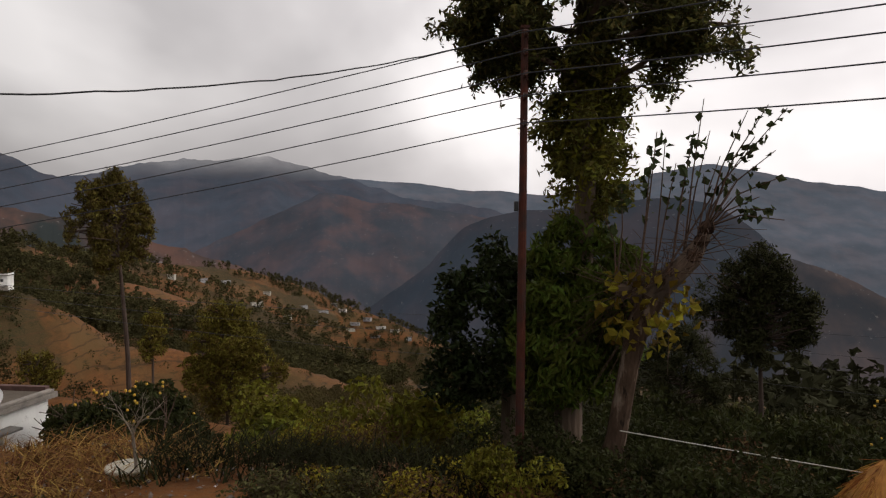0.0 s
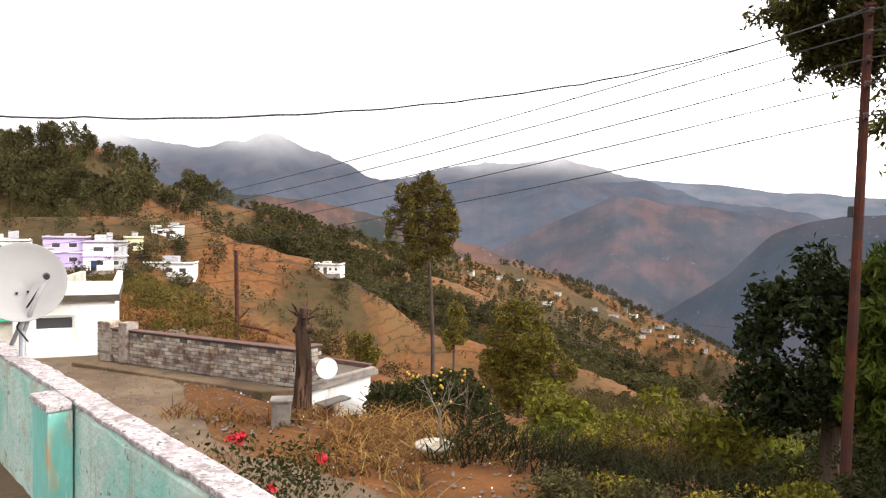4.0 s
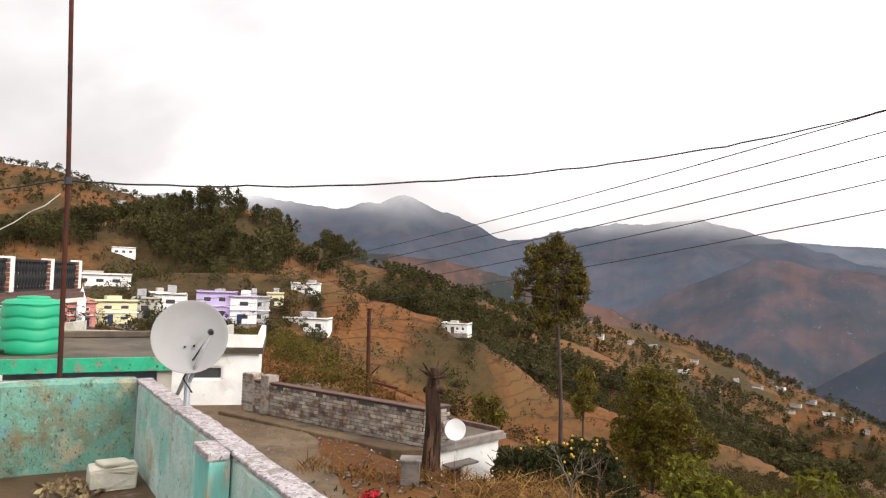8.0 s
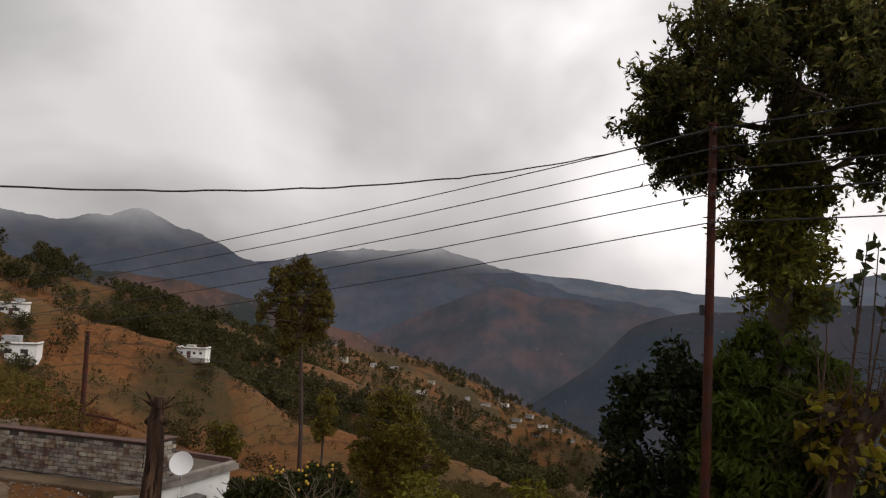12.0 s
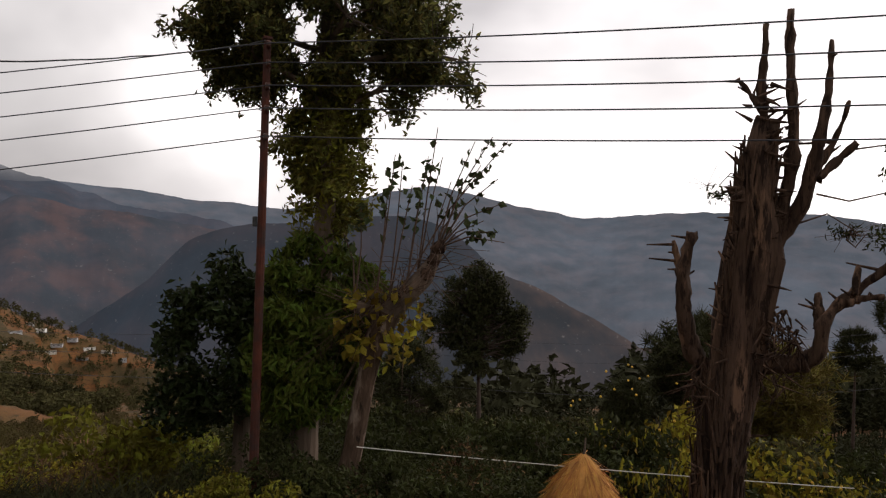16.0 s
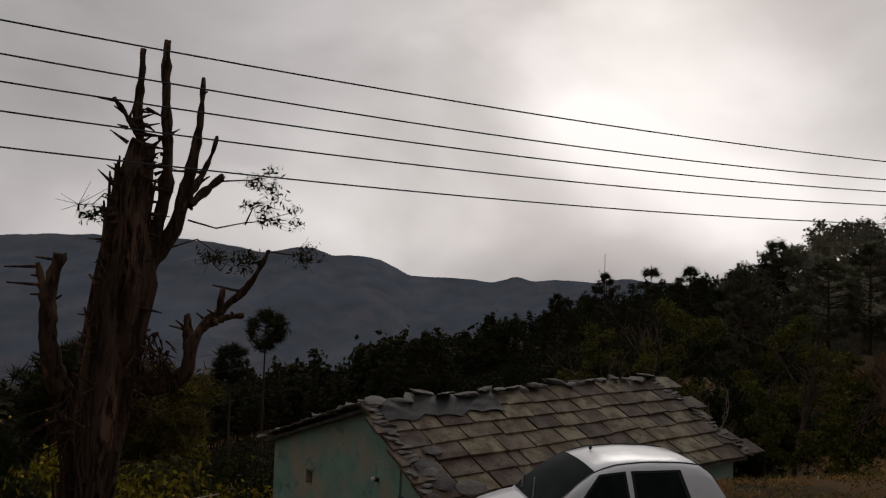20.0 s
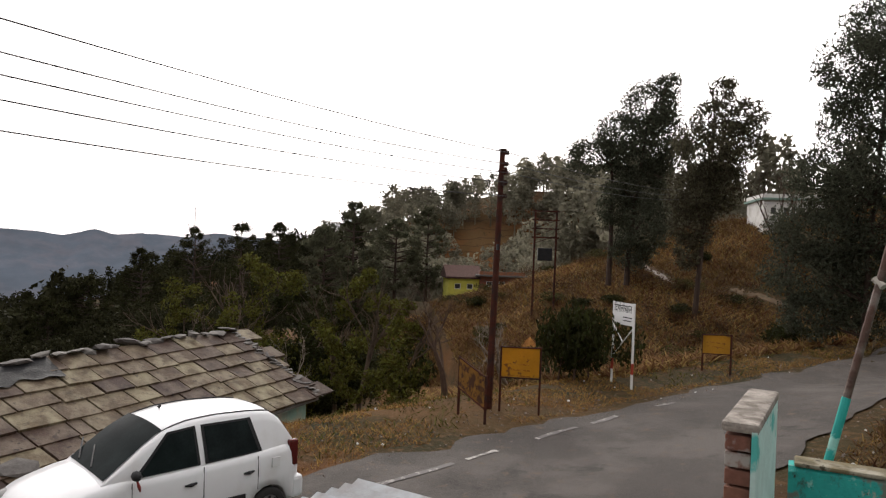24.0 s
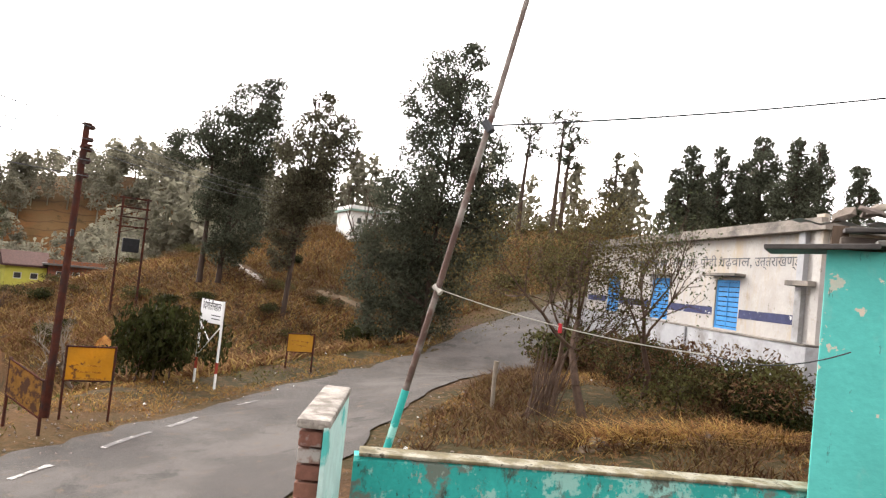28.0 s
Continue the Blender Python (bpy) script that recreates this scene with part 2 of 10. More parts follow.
# grey-green needle, its colour lightened to stand for hazy air
NEEDLE_G = mat("hazed_grey_green_needle", (0.10, 0.10, 0.062), 0.7, spread=0.4, scale=1.0, fine=10, island=0.4, bump=0, transl=0.45, coords="World")
NEEDLE_D = mat("dark_pine_needle", (0.038, 0.038, 0.015), 0.7, spread=0.4, scale=1.0, fine=10, island=0.45, bump=0, transl=0.15, coords="World")
DRY = mat("dry_grass_blade", (0.294, 0.164, 0.056), 0.9, spread=0.4, scale=1.3, fine=14, island=0.45, bump=0, transl=0.25, coords="World")
DRYR = mat("dead_red_brown_weed", (0.098, 0.056, 0.028), 0.9, spread=0.45, scale=1.3, fine=14, island=0.5, bump=0, transl=0.15, coords="World")
STRAW = mat("stacked_straw", (0.42, 0.19, 0.05), 0.9, spread=0.35, scale=5, fine=40, island=0.4, bump=0.4)
WHITEW = mat("limewashed_wall", (0.70, 0.69, 0.66), 0.9, spread=0.1, scale=2, fine=20, stain=(0.44, 0.42, 0.37), stain_scale=0.9, stain_cut=(0.52, 0.72), third=(0.3, 0.28, 0.24), third_scale=3.0, third_cut=(0.62, 0.72), coords="World")
SCHOOLW = mat("greyed_school_whitewash", (0.40, 0.378, 0.355), 0.9, spread=0.14, scale=2, fine=20, stain=(0.36, 0.33, 0.29), stain_scale=0.9, stain_cut=(0.52, 0.72), third=(0.27, 0.23, 0.18), third_scale=3.0, third_cut=(0.56, 0.7), coords="World", grime=(((0.36, 0.30, 0.22), 1.6, (0.5, 0.66), 0.25), ((0.2, 0.18, 0.15), 9.0, (0.62, 0.68), 0.4)))
CREAM = mat("grey_cream_plaster", (0.44, 0.42, 0.36), 0.9, spread=0.12, scale=2, fine=20, stain=(0.28, 0.25, 0.2), stain_scale=1.4, stain_cut=(0.5, 0.7), coords="World")
GREYW = mat("weathered_grey_plaster", (0.36, 0.36, 0.37), 0.9, spread=0.15, scale=2, fine=20, stain=(0.2, 0.19, 0.18), stain_scale=1.6, stain_cut=(0.5, 0.7), coords="World")
CONC = mat("stained_concrete", (0.24, 0.21, 0.18), 0.9, spread=0.25, scale=2.5, fine=30, stain=(0.1, 0.09, 0.08), stain_scale=1.5, coords="World", bump=0.5)
BRICKW = mat("limewashed_brick", (0.30, 0.265, 0.225), 0.92, spread=0.3, scale=6, fine=35, stain=(0.16, 0.10, 0.07), stain_scale=5.0, stain_cut=(0.48, 0.60), third=(0.07, 0.055, 0.045), third_scale=2.2, third_cut=(0.58, 0.68), per_object=0.4, coords="World")
BRICKR = mat("broken_red_brick", (0.26, 0.09, 0.05), 0.92, spread=0.3, scale=9, fine=40, stain=(0.12, 0.1, 0.09), stain_scale=8, stain_cut=(0.5, 0.6), per_object=0.25, coords="World")
MORTAR = mat("dirty_mortar", (0.075, 0.065, 0.055), 0.95, spread=0.3, scale=8, fine=40, coords="World")
SLATE = mat("brown_stone_slate", (0.072, 0.046, 0.028), 0.8, spread=0.4, scale=3.5, fine=26, per_object=0.45, stain=(0.15, 0.12, 0.082), stain_scale=2.6, stain_cut=(0.42, 0.62), third=(0.035, 0.025, 0.018), third_scale=7, third_cut=(0.57, 0.66), coords="World", bump=0.6)
SLATEG = mat("grey_ridge_stone", (0.13, 0.12, 0.11), 0.85, spread=0.35, scale=5, fine=26, per_object=0.4, coords="World", bump=0.6)
HUTG = mat("faded_green_limewash", (0.27, 0.41, 0.33), 0.92, spread=0.18, scale=2, fine=22, stain=(0.42, 0.37, 0.27), stain_scale=0.95, stain_cut=(0.47, 0.62), extra=(0.13, 0.28, 0.24), extra_scale=2.2, extra_cut=(0.58, 0.68), third=(0.16, 0.14, 0.11), third_scale=5, third_cut=(0.62, 0.7), coords="World", bump=0.5)
BLUED = mat("dark_blue_door_paint", (0.012, 0.03, 0.085), 0.6, spread=0.25, scale=4, fine=20)
BLUES = mat("bright_blue_shutter_paint", (0.04, 0.22, 0.5), 0.6, spread=0.18, scale=4, fine=20)
NAVY = mat("navy_stripe_paint", (0.035, 0.04, 0.1), 0.8, spread=0.3, scale=5, fine=25, stain=(0.5, 0.5, 0.48), stain_scale=6, stain_cut=(0.62, 0.66), coords="World")
RUST = mat("rusty_oxide_steel", (0.07, 0.022, 0.014), 0.8, spec=0.12, spread=0.35, scale=5, fine=40, stain=(0.035, 0.02, 0.017), stain_scale=3)
DARKM = mat("dark_iron", (0.02, 0.02, 0.022), 0.6, metal=0.3, spread=0.3, scale=5, fine=30)
WIRE = mat("oxidised_wire", (0.05, 0.05, 0.055), 0.6, metal=0.4, spread=0.1, scale=5, bump=0)
ROPE = mat("pale_rope", (0.42, 0.39, 0.34), 0.9, spread=0.15, scale=20, bump=0)
PORC = mat("brown_porcelain", (0.08, 0.04, 0.03), 0.3, spread=0.2)
ZINC = mat("galvanised_sheet", (0.42, 0.45, 0.49), 0.45, metal=0.55, spread=0.12, scale=2, fine=25, stain=(0.3, 0.3, 0.3), stain_scale=2)
TIN = mat("weathered_tin_roof", (0.16, 0.15, 0.14), 0.7, metal=0.3, spread=0.25, scale=2, fine=25)
TANKG = mat("green_tank_plastic", (0.012, 0.30, 0.15), 0.45, spread=0.1, scale=1.5, fine=12, bump=0.05)
GREENT = mat("bright_green_trim_paint", (0.02, 0.32, 0.17), 0.7, spread=0.2, scale=4, fine=18, stain=(0.16, 0.2, 0.13), stain_scale=7, stain_cut=(0.56, 0.62), third=(0.03, 0.06, 0.04), third_scale=12, third_cut=(0.6, 0.65), coords="World")
BUCKETG = mat("dark_green_plastic", (0.012, 0.12, 0.075), 0.5, spread=0.15, scale=4, fine=15, bump=0.05)
DISHM = mat("matt_grey_dish_paint", (0.27, 0.265, 0.26), 0.55, spread=0.06, scale=2, fine=20, bump=0.05)
WHITEP = mat("white_gloss_paint", (0.78, 0.78, 0.77), 0.35, spread=0.04, scale=3, fine=15, bump=0.03)
CARW = mat("white_car_enamel", (0.74, 0.75, 0.76), 0.2, spread=0.03, scale=1.2, fine=8, bump=0, spec=0.6, stain=(0.62, 0.61, 0.58), stain_scale=1.5, stain_cut=(0.55, 0.8))
BLACKP = mat("black_plastic", (0.018, 0.018, 0.019), 0.5, spread=0.2)
RUBBER = mat("tyre_rubber", (0.022, 0.021, 0.02), 0.85, spread=0.2, fine=30)
RIMM = mat("silver_wheel_cover", (0.36, 0.36, 0.37), 0.4, metal=0.5, spread=0.1)
LAMPG = mat("clear_lamp_lens", (0.26, 0.26, 0.25), 0.1, spread=0.1, spec=0.7, bump=0.1)
REDL = mat("red_lamp_lens", (0.09, 0.012, 0.01), 0.25, spread=0.2, bump=0)
AMBER = mat("amber_lamp_lens", (0.35, 0.08, 0.01), 0.3, spread=0.2, bump=0)
PANE = glass_mat("dark_window_glass", (0.05, 0.05, 0.052), 0.12, 0.0)
YELB = mat("faded_yellow_board", (0.46, 0.25, 0.02), 0.7, spread=0.15, scale=3, fine=20, stain=(0.14, 0.07, 0.03), stain_scale=5, stain_cut=(0.6, 0.66), coords="World")
YELP = mat("yellow_paint", (0.65, 0.42, 0.015), 0.5, spread=0.1, scale=4)
BENCHB = mat("sky_blue_bench_paint", (0.02, 0.25, 0.62), 0.45, spread=0.1, scale=4, fine=15)
INK = mat("black_sign_paint", (0.02, 0.02, 0.025), 0.7, spread=0.2)
GREYINK = mat("faded_grey_lettering", (0.10, 0.10, 0.11), 0.8, spread=0.3, scale=9, stain=(0.4, 0.4, 0.4), stain_scale=9, stain_cut=(0.62, 0.68))
PINK = mat("pink_house_paint", (0.5, 0.2, 0.17), 0.85, spread=0.12, coords="World")
YELH = mat("pale_yellow_house_paint", (0.6, 0.55, 0.33), 0.85, spread=0.12, coords="World")
LIME = mat("lime_yellow_house_paint", (0.58, 0.54, 0.10), 0.85, spread=0.15, scale=1, coords="World")
LILAC = mat("lilac_house_paint", (0.45, 0.36, 0.6), 0.85, spread=0.1, coords="World")
ROOFB = mat("brown_roof_edge", (0.10, 0.055, 0.045), 0.85, spread=0.3, coords="World")
SLAB = mat("dirty_roof_slab", (0.10, 0.078, 0.056), 0.9, spread=0.35, scale=1.6, stain=(0.05, 0.042, 0.03), stain_scale=1.3, stain_cut=(0.48, 0.6), third=(0.17, 0.15, 0.12), third_scale=4, third_cut=(0.6, 0.68), coords="World")
RED = mat("rose_petal", (0.42, 0.012, 0.02), 0.6, spread=0.3, bump=0)
ORANGE = mat("marigold_petal", (0.6, 0.13, 0.01), 0.6, spread=0.3, bump=0)
YELLOWF = mat("yellow_citrus", (0.55, 0.33, 0.03), 0.55, spread=0.2, bump=0)
FOAM = mat("dirty_white_foam", (0.5, 0.47, 0.38), 0.8, spread=0.15, scale=8)
TARP = mat("black_plastic_tarpaulin", (0.012, 0.012, 0.013), 0.5, spec=0.1, spread=0.25, scale=4, bump=0.5)
TWIG = mat("bare_twig", (0.075, 0.045, 0.03), 0.9, spread=0.35, scale=8, bump=0.2)
TWIGP = mat("pale_twig", (0.22, 0.18, 0.14), 0.9, spread=0.3, scale=8, bump=0.2)
STONE = mat("rubble_stone", (0.24, 0.2, 0.17), 0.9, spread=0.35, scale=5, fine=30, per_object=0.3, coords="World")
BRICKG = mat("grey_brown_brick", (0.21, 0.1, 0.068), 0.92, spread=0.35, scale=9, fine=40, stain=(0.36, 0.33, 0.3), stain_scale=7, stain_cut=(0.55, 0.64), per_object=0.3, coords="World")

# ---------------------------------------------------------------- building tools
RNG = np.random.default_rng(7)


def mesh_np(name, verts, faces, material, smooth=False):
    """A mesh from an array of places and arrays of faces (each n x 3 or n x 4)."""
    if isinstance(faces, np.ndarray):
        faces = [faces]
    me = bpy.data.meshes.new(name)
    verts = np.asarray(verts, dtype=np.float32).reshape(-1, 3)
    me.vertices.add(len(verts))
    me.vertices.foreach_set("co", verts.ravel())
    loops = np.concatenate([np.asarray(f, dtype=np.int32).ravel() for f in faces])
    sizes = np.concatenate([np.full(len(f), f.shape[1], dtype=np.int32) for f in faces])
    starts = np.concatenate(([0], np.cumsum(sizes)[:-1])).astype(np.int32)
    me.loops.add(len(loops))
    me.loops.foreach_set("vertex_index", loops)
    me.polygons.add(len(sizes))
    me.polygons.foreach_set("loop_start", starts)
    me.update(calc_edges=True)
    me.polygons.foreach_set("use_smooth", np.full(len(sizes), smooth, dtype=bool))
    if material is not None:
        me.materials.append(material)
    me.update()
    return me


def part(name, data, material=None, parent=None, label="", m=None):
    """One mesh object, under a thing or a part. data: a mesh, a bmesh or (verts, faces)."""
    if isinstance(data, bmesh.types.BMesh):
        me = bpy.data.meshes.new(name)
        data.to_mesh(me)
        data.free()
        me.materials.append(material)
    elif isinstance(data, tuple):
        me = mesh_np(name, data[0], data[1], material, data[2] if len(data) > 2 else False)
    else:
        me = data
    ob = new(name, me)
    if parent is not None:
        ob.parent = parent
    if m is not None:
        ob.matrix_basis = m
    if label:
        ob["label"] = label
    return ob


def thing(name, m, label, category, group="", kind=""):
    ob = new(name)
    ob.matrix_basis = m
    ob.empty_display_size = 0.2
    return tagged(ob, label, category, group, kind)


def boxes(*specs, bevel=0.0):
    """A bmesh of boxes: each (x0, y0, z0, x1, y1, z1) or the same with a matrix at the end."""
    bm = bmesh.new()
    for s in specs:
        mtx = s[6] if len(s) > 6 else Matrix()
        x0, y0, z0, x1, y1, z1 = s[:6]
        bmesh.ops.create_cube(bm, size=1, matrix=mtx @ Matrix.Translation(((x0 + x1) / 2, (y0 + y1) / 2, (z0 + z1) / 2)) @ Matrix.Diagonal((x1 - x0, y1 - y0, z1 - z0, 1)))
    if bevel:
        bmesh.ops.bevel(bm, geom=bm.edges[:], offset=bevel, segments=2, affect="EDGES", profile=0.6)
    return bm


def holed_wall(x0, x1, z0, z1, y0, y1, holes):
    """One connected wall slab along x, pierced by holes of (x0, x1, z0, z1)."""
    xs = sorted({x0, x1, *[v for h in holes for v in h[:2]]})
    zs = sorted({z0, z1, *[min(max(v, z0), z1) for h in holes for v in h[2:4]]})

    def solid(i, k):
        if not (0 <= i < len(xs) - 1 and 0 <= k < len(zs) - 1):
            return False
        cx, cz = (xs[i] + xs[i + 1]) / 2, (zs[k] + zs[k + 1]) / 2
        return not any(h[0] < cx < h[1] and h[2] < cz < h[3] for h in holes)

    bm = bmesh.new()
    vs = {}

    def v(i, k, y):
        if (i, k, y) not in vs:
            vs[i, k, y] = bm.verts.new((xs[i], y, zs[k]))
        return vs[i, k, y]

    for i in range(len(xs) - 1):
        for k in range(len(zs) - 1):
            if not solid(i, k):
                continue
            bm.faces.new((v(i, k, y0), v(i + 1, k, y0), v(i + 1, k + 1, y0), v(i, k + 1, y0)))
            bm.faces.new((v(i, k + 1, y1), v(i + 1, k + 1, y1), v(i + 1, k, y1), v(i, k, y1)))
            for ni, nk, a, b in ((i - 1, k, (i, k), (i, k + 1)), (i + 1, k, (i + 1, k + 1), (i + 1, k)), (i, k - 1, (i + 1, k), (i, k)), (i, k + 1, (i, k + 1), (i + 1, k + 1))):
                if not solid(ni, nk):
                    bm.faces.new((v(*a, y0), v(*b, y0), v(*b, y1), v(*a, y1)))
    bmesh.ops.recalc_face_normals(bm, faces=bm.faces[:])
    return bm


def prism(outline, z0, z1, bevel=0.0):
    bm = bmesh.new()
    lo = [bm.verts.new((x, y, z0)) for x, y in outline]
    f = bm.faces.new(lo)
    up = bmesh.ops.extrude_face_region(bm, geom=[f])
    bmesh.ops.translate(bm, verts=[v for v in up["geom"] if isinstance(v, bmesh.types.BMVert)], vec=(0, 0, z1 - z0))
    bmesh.ops.recalc_face_normals(bm, faces=bm.faces[:])
    if bevel:
        bmesh.ops.bevel(bm, geom=bm.edges[:], offset=bevel, segments=2, affect="EDGES", profile=0.6)
    return bm


def lathe(profile, n=24, cap=True):
    """(verts, faces, smooth): a profile of (radius, height) turned about z."""
    a = np.linspace(0, 2 * np.pi, n, endpoint=False)
    v = np.array([(r * np.cos(t), r * np.sin(t), z) for r, z in profile for t in a])
    i = np.arange(n)
    f = [np.stack([k * n + i, k * n + (i + 1) % n, (k + 1) * n + (i + 1) % n, (k + 1) * n + i], 1) for k in range(len(profile) - 1)]
    return v, f, True


def tube(pts, radii, n=8, close=True):
    """(verts, faces): a tapered tube along points."""
    pts = np.asarray(pts, float)
    radii = np.broadcast_to(np.asarray(radii, float), (len(pts),))
    tang = np.gradient(pts, axis=0)
    tang /= np.linalg.norm(tang, axis=1, keepdims=True) + 1e-9
    up = np.array([0.0, 0, 1]) if abs(tang[0, 2]) < 0.9 else np.array([1.0, 0, 0])
    v = []
    a = np.linspace(0, 2 * np.pi, n, endpoint=False)
    for p, t, r in zip(pts, tang, radii):
        s = np.cross(t, up)
        s /= np.linalg.norm(s) + 1e-9
        w = np.cross(s, t)
        up = w
        v.append(p + r * (np.cos(a)[:, None] * s + np.sin(a)[:, None] * w))
    v = np.concatenate(v)
    i = np.arange(n)
    f = [np.stack([k * n + i, k * n + (i + 1) % n, (k + 1) * n + (i + 1) % n, (k + 1) * n + i], 1) for k in range(len(pts) - 1)]
    if close:
        v = np.concatenate([v, pts[:1], pts[-1:]])
        m0, m1, o = len(v) - 2, len(v) - 1, (len(pts) - 1) * n
        f.append(np.stack([(i + 1) % n, i, np.full(n, m0)], 1))
        f.append(np.stack([o + i, o + (i + 1) % n, np.full(n, m1)], 1))
    return v, f


def joined(pieces, smooth=False):
    """Several (verts, faces) as one."""
    vs, fs, o = [], [], 0
    for p in pieces:
        vs.append(np.asarray(p[0]))
        fl = p[1] if isinstance(p[1], list) else [p[1]]
        fs += [f + o for f in fl]
        o += len(p[0])
    return np.concatenate(vs), fs, smooth


def rods(p0, p1, r0, r1, n=5):
    """(verts, faces): many straight tapered rods at once."""
    p0, p1 = np.asarray(p0, float), np.asarray(p1, float)
    t = p1 - p0
    t /= np.linalg.norm(t, axis=1, keepdims=True) + 1e-9
    ref = np.where(np.abs(t[:, 2:3]) < 0.9, [[0, 0, 1.0]], [[1.0, 0, 0]])
    s = np.cross(t, ref)
    s /= np.linalg.norm(s, axis=1, keepdims=True) + 1e-9
    w = np.cross(s, t)
    a = np.linspace(0, 2 * np.pi, n, endpoint=False)
    ring = np.cos(a)[None, :, None] * s[:, None] + np.sin(a)[None, :, None] * w[:, None]
    r0 = np.broadcast_to(np.asarray(r0, float), (len(p0),))[:, None, None]
    r1 = np.broadcast_to(np.asarray(r1, float), (len(p0),))[:, None, None]
    v = np.stack([p0[:, None] + ring * r0, p1[:, None] + ring * r1], 1).reshape(-1, 3)
    i = np.arange(n)
    base = (np.arange(len(p0)) * 2 * n)[:, None]
    f = np.stack([base + i, base + (i + 1) % n, base + n + (i + 1) % n, base + n + i], 2).reshape(-1, 4)
    return v, f


def unit(rng, n):
    d = rng.normal(size=(n, 3))
    return d / np.linalg.norm(d, axis=1, keepdims=True)


def leaves(centres, size, rng, aspect=0.5, droop=0.0, fold=0.25, dirs=None):
    """(verts, faces): one folded leaf of four corners and two faces at each place."""
    c = np.asarray(centres, float)
    n = len(c)
    size = np.broadcast_to(np.asarray(size, float), (n,))[:, None] * rng.uniform(0.65, 1.3, (n, 1))
    d = unit(rng, n) if dirs is None else dirs + 0.45 * unit(rng, n)
    d[:, 2] -= droop
    d /= np.linalg.norm(d, axis=1, keepdims=True) + 1e-9
    s = np.cross(d, unit(rng, n))
    s /= np.linalg.norm(s, axis=1, keepdims=True) + 1e-9
    w = np.cross(d, s)
    a, b = c - d * size * 0.5, c + d * size * 0.5
    l = c + s * size * aspect * 0.5 + w * size * fold * aspect
    r = c - s * size * aspect * 0.5 + w * size * fold * aspect
    v = np.stack([a, l, b, r], 1).reshape(-1, 3)
    k = np.arange(n)[:, None] * 4
    return v, np.concatenate([k + np.array([[0, 1, 2]]), k + np.array([[0, 2, 3]])])


def needles(centres, size, rng, count=9, width=0.09, up=0.25):
    """(verts, faces): a burst of thin needles at each place."""
    c = np.repeat(np.asarray(centres, float), count, 0)
    n = len(c)
    size = np.repeat(np.broadcast_to(np.asarray(size, float), (n // count,)), count)[:, None] * rng.uniform(0.6, 1.2, (n, 1))
    d = unit(rng, n)
    d[:, 2] += up
    d /= np.linalg.norm(d, axis=1, keepdims=True)
    s = np.cross(d, unit(rng, n))
    s /= np.linalg.norm(s, axis=1, keepdims=True) + 1e-9
    v = np.stack([c - s * size * width, c + s * size * width, c + d * size], 1).reshape(-1, 3)
    return v, np.arange(n * 3).reshape(-1, 3)


def blob(rng, n, centre, radii, shell=0.55):
    """Places spread through the outer part of an ellipsoid."""
    d = unit(rng, n)
    r = rng.uniform(shell ** 3, 1, (n, 1)) ** (1 / 3)
    return np.asarray(centre) + d * r * np.asarray(radii)


def clumps(rng, n, centre, radii, k=14, size=0.4, shell=0.3):
    """Places gathered in k uneven tufts over an ellipsoid, with gaps between them."""
    c = blob(rng, k, centre, np.asarray(radii) * 0.92, 0.75)
    w = rng.uniform(0.6, 1.5, k)
    m = np.maximum(8, (n * w / w.sum()).astype(int))
    return np.concatenate([blob(rng, m[i], c[i], np.array((1, 1, 0.8)) * size * w[i] ** 0.5 * rng.uniform(0.8, 1.2, 3), shell) for i in range(k)])


def bearing(az, r):
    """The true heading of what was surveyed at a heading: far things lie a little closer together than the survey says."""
    drift = np.interp(az, [-60, -40, -20, -9, 2, 12, 28, 60, 80, 93, 102], [0.1, 0.18, 0.36, 0.42, 0.3, 0.0, -0.7, -0.8, -0.6, -0.5, 0.0])
    return az + drift * np.maximum(0, r - 8) / (r + 10)


def at(az, r, z=0.0):
    """A place from heading in degrees, distance and height."""
    a = math.radians(bearing(az, r))
    return (r * math.sin(a), r * math.cos(a), z)


def seen_at(az, r, el):
    """A place from heading, distance and the angle above the eye's level."""
    return at(az, r, EYE + r * math.tan(radians(el)))


# ---------------------------------------------------------------- lie of the land
def hashed(ix, iy, seed):
    h = (ix.astype(np.int64) * 374761393 + iy.astype(np.int64) * 668265263 + seed * 1274126177) & 0x7FFFFFFF
    h = ((h ^ (h >> 13)) * 1274126177) & 0x7FFFFFFF
    return ((h ^ (h >> 16)) & 0xFFFF) / 65535.0


def vnoise(x, y, seed=0):
    ix, iy = np.floor(x), np.floor(y)
    fx, fy = x - ix, y - iy
    fx, fy = fx * fx * (3 - 2 * fx), fy * fy * (3 - 2 * fy)
    a, b = hashed(ix, iy, seed), hashed(ix + 1, iy, seed)
    c, d = hashed(ix, iy + 1, seed), hashed(ix + 1, iy + 1, seed)
    return (a + (b - a) * fx) * (1 - fy) + (c + (d - c) * fx) * fy - 0.5


def fbm(x, y, seed=0, octaves=4):
    return sum(vnoise(x * 2 ** k, y * 2 ** k, seed + k) / 2 ** k for k in range(octaves))


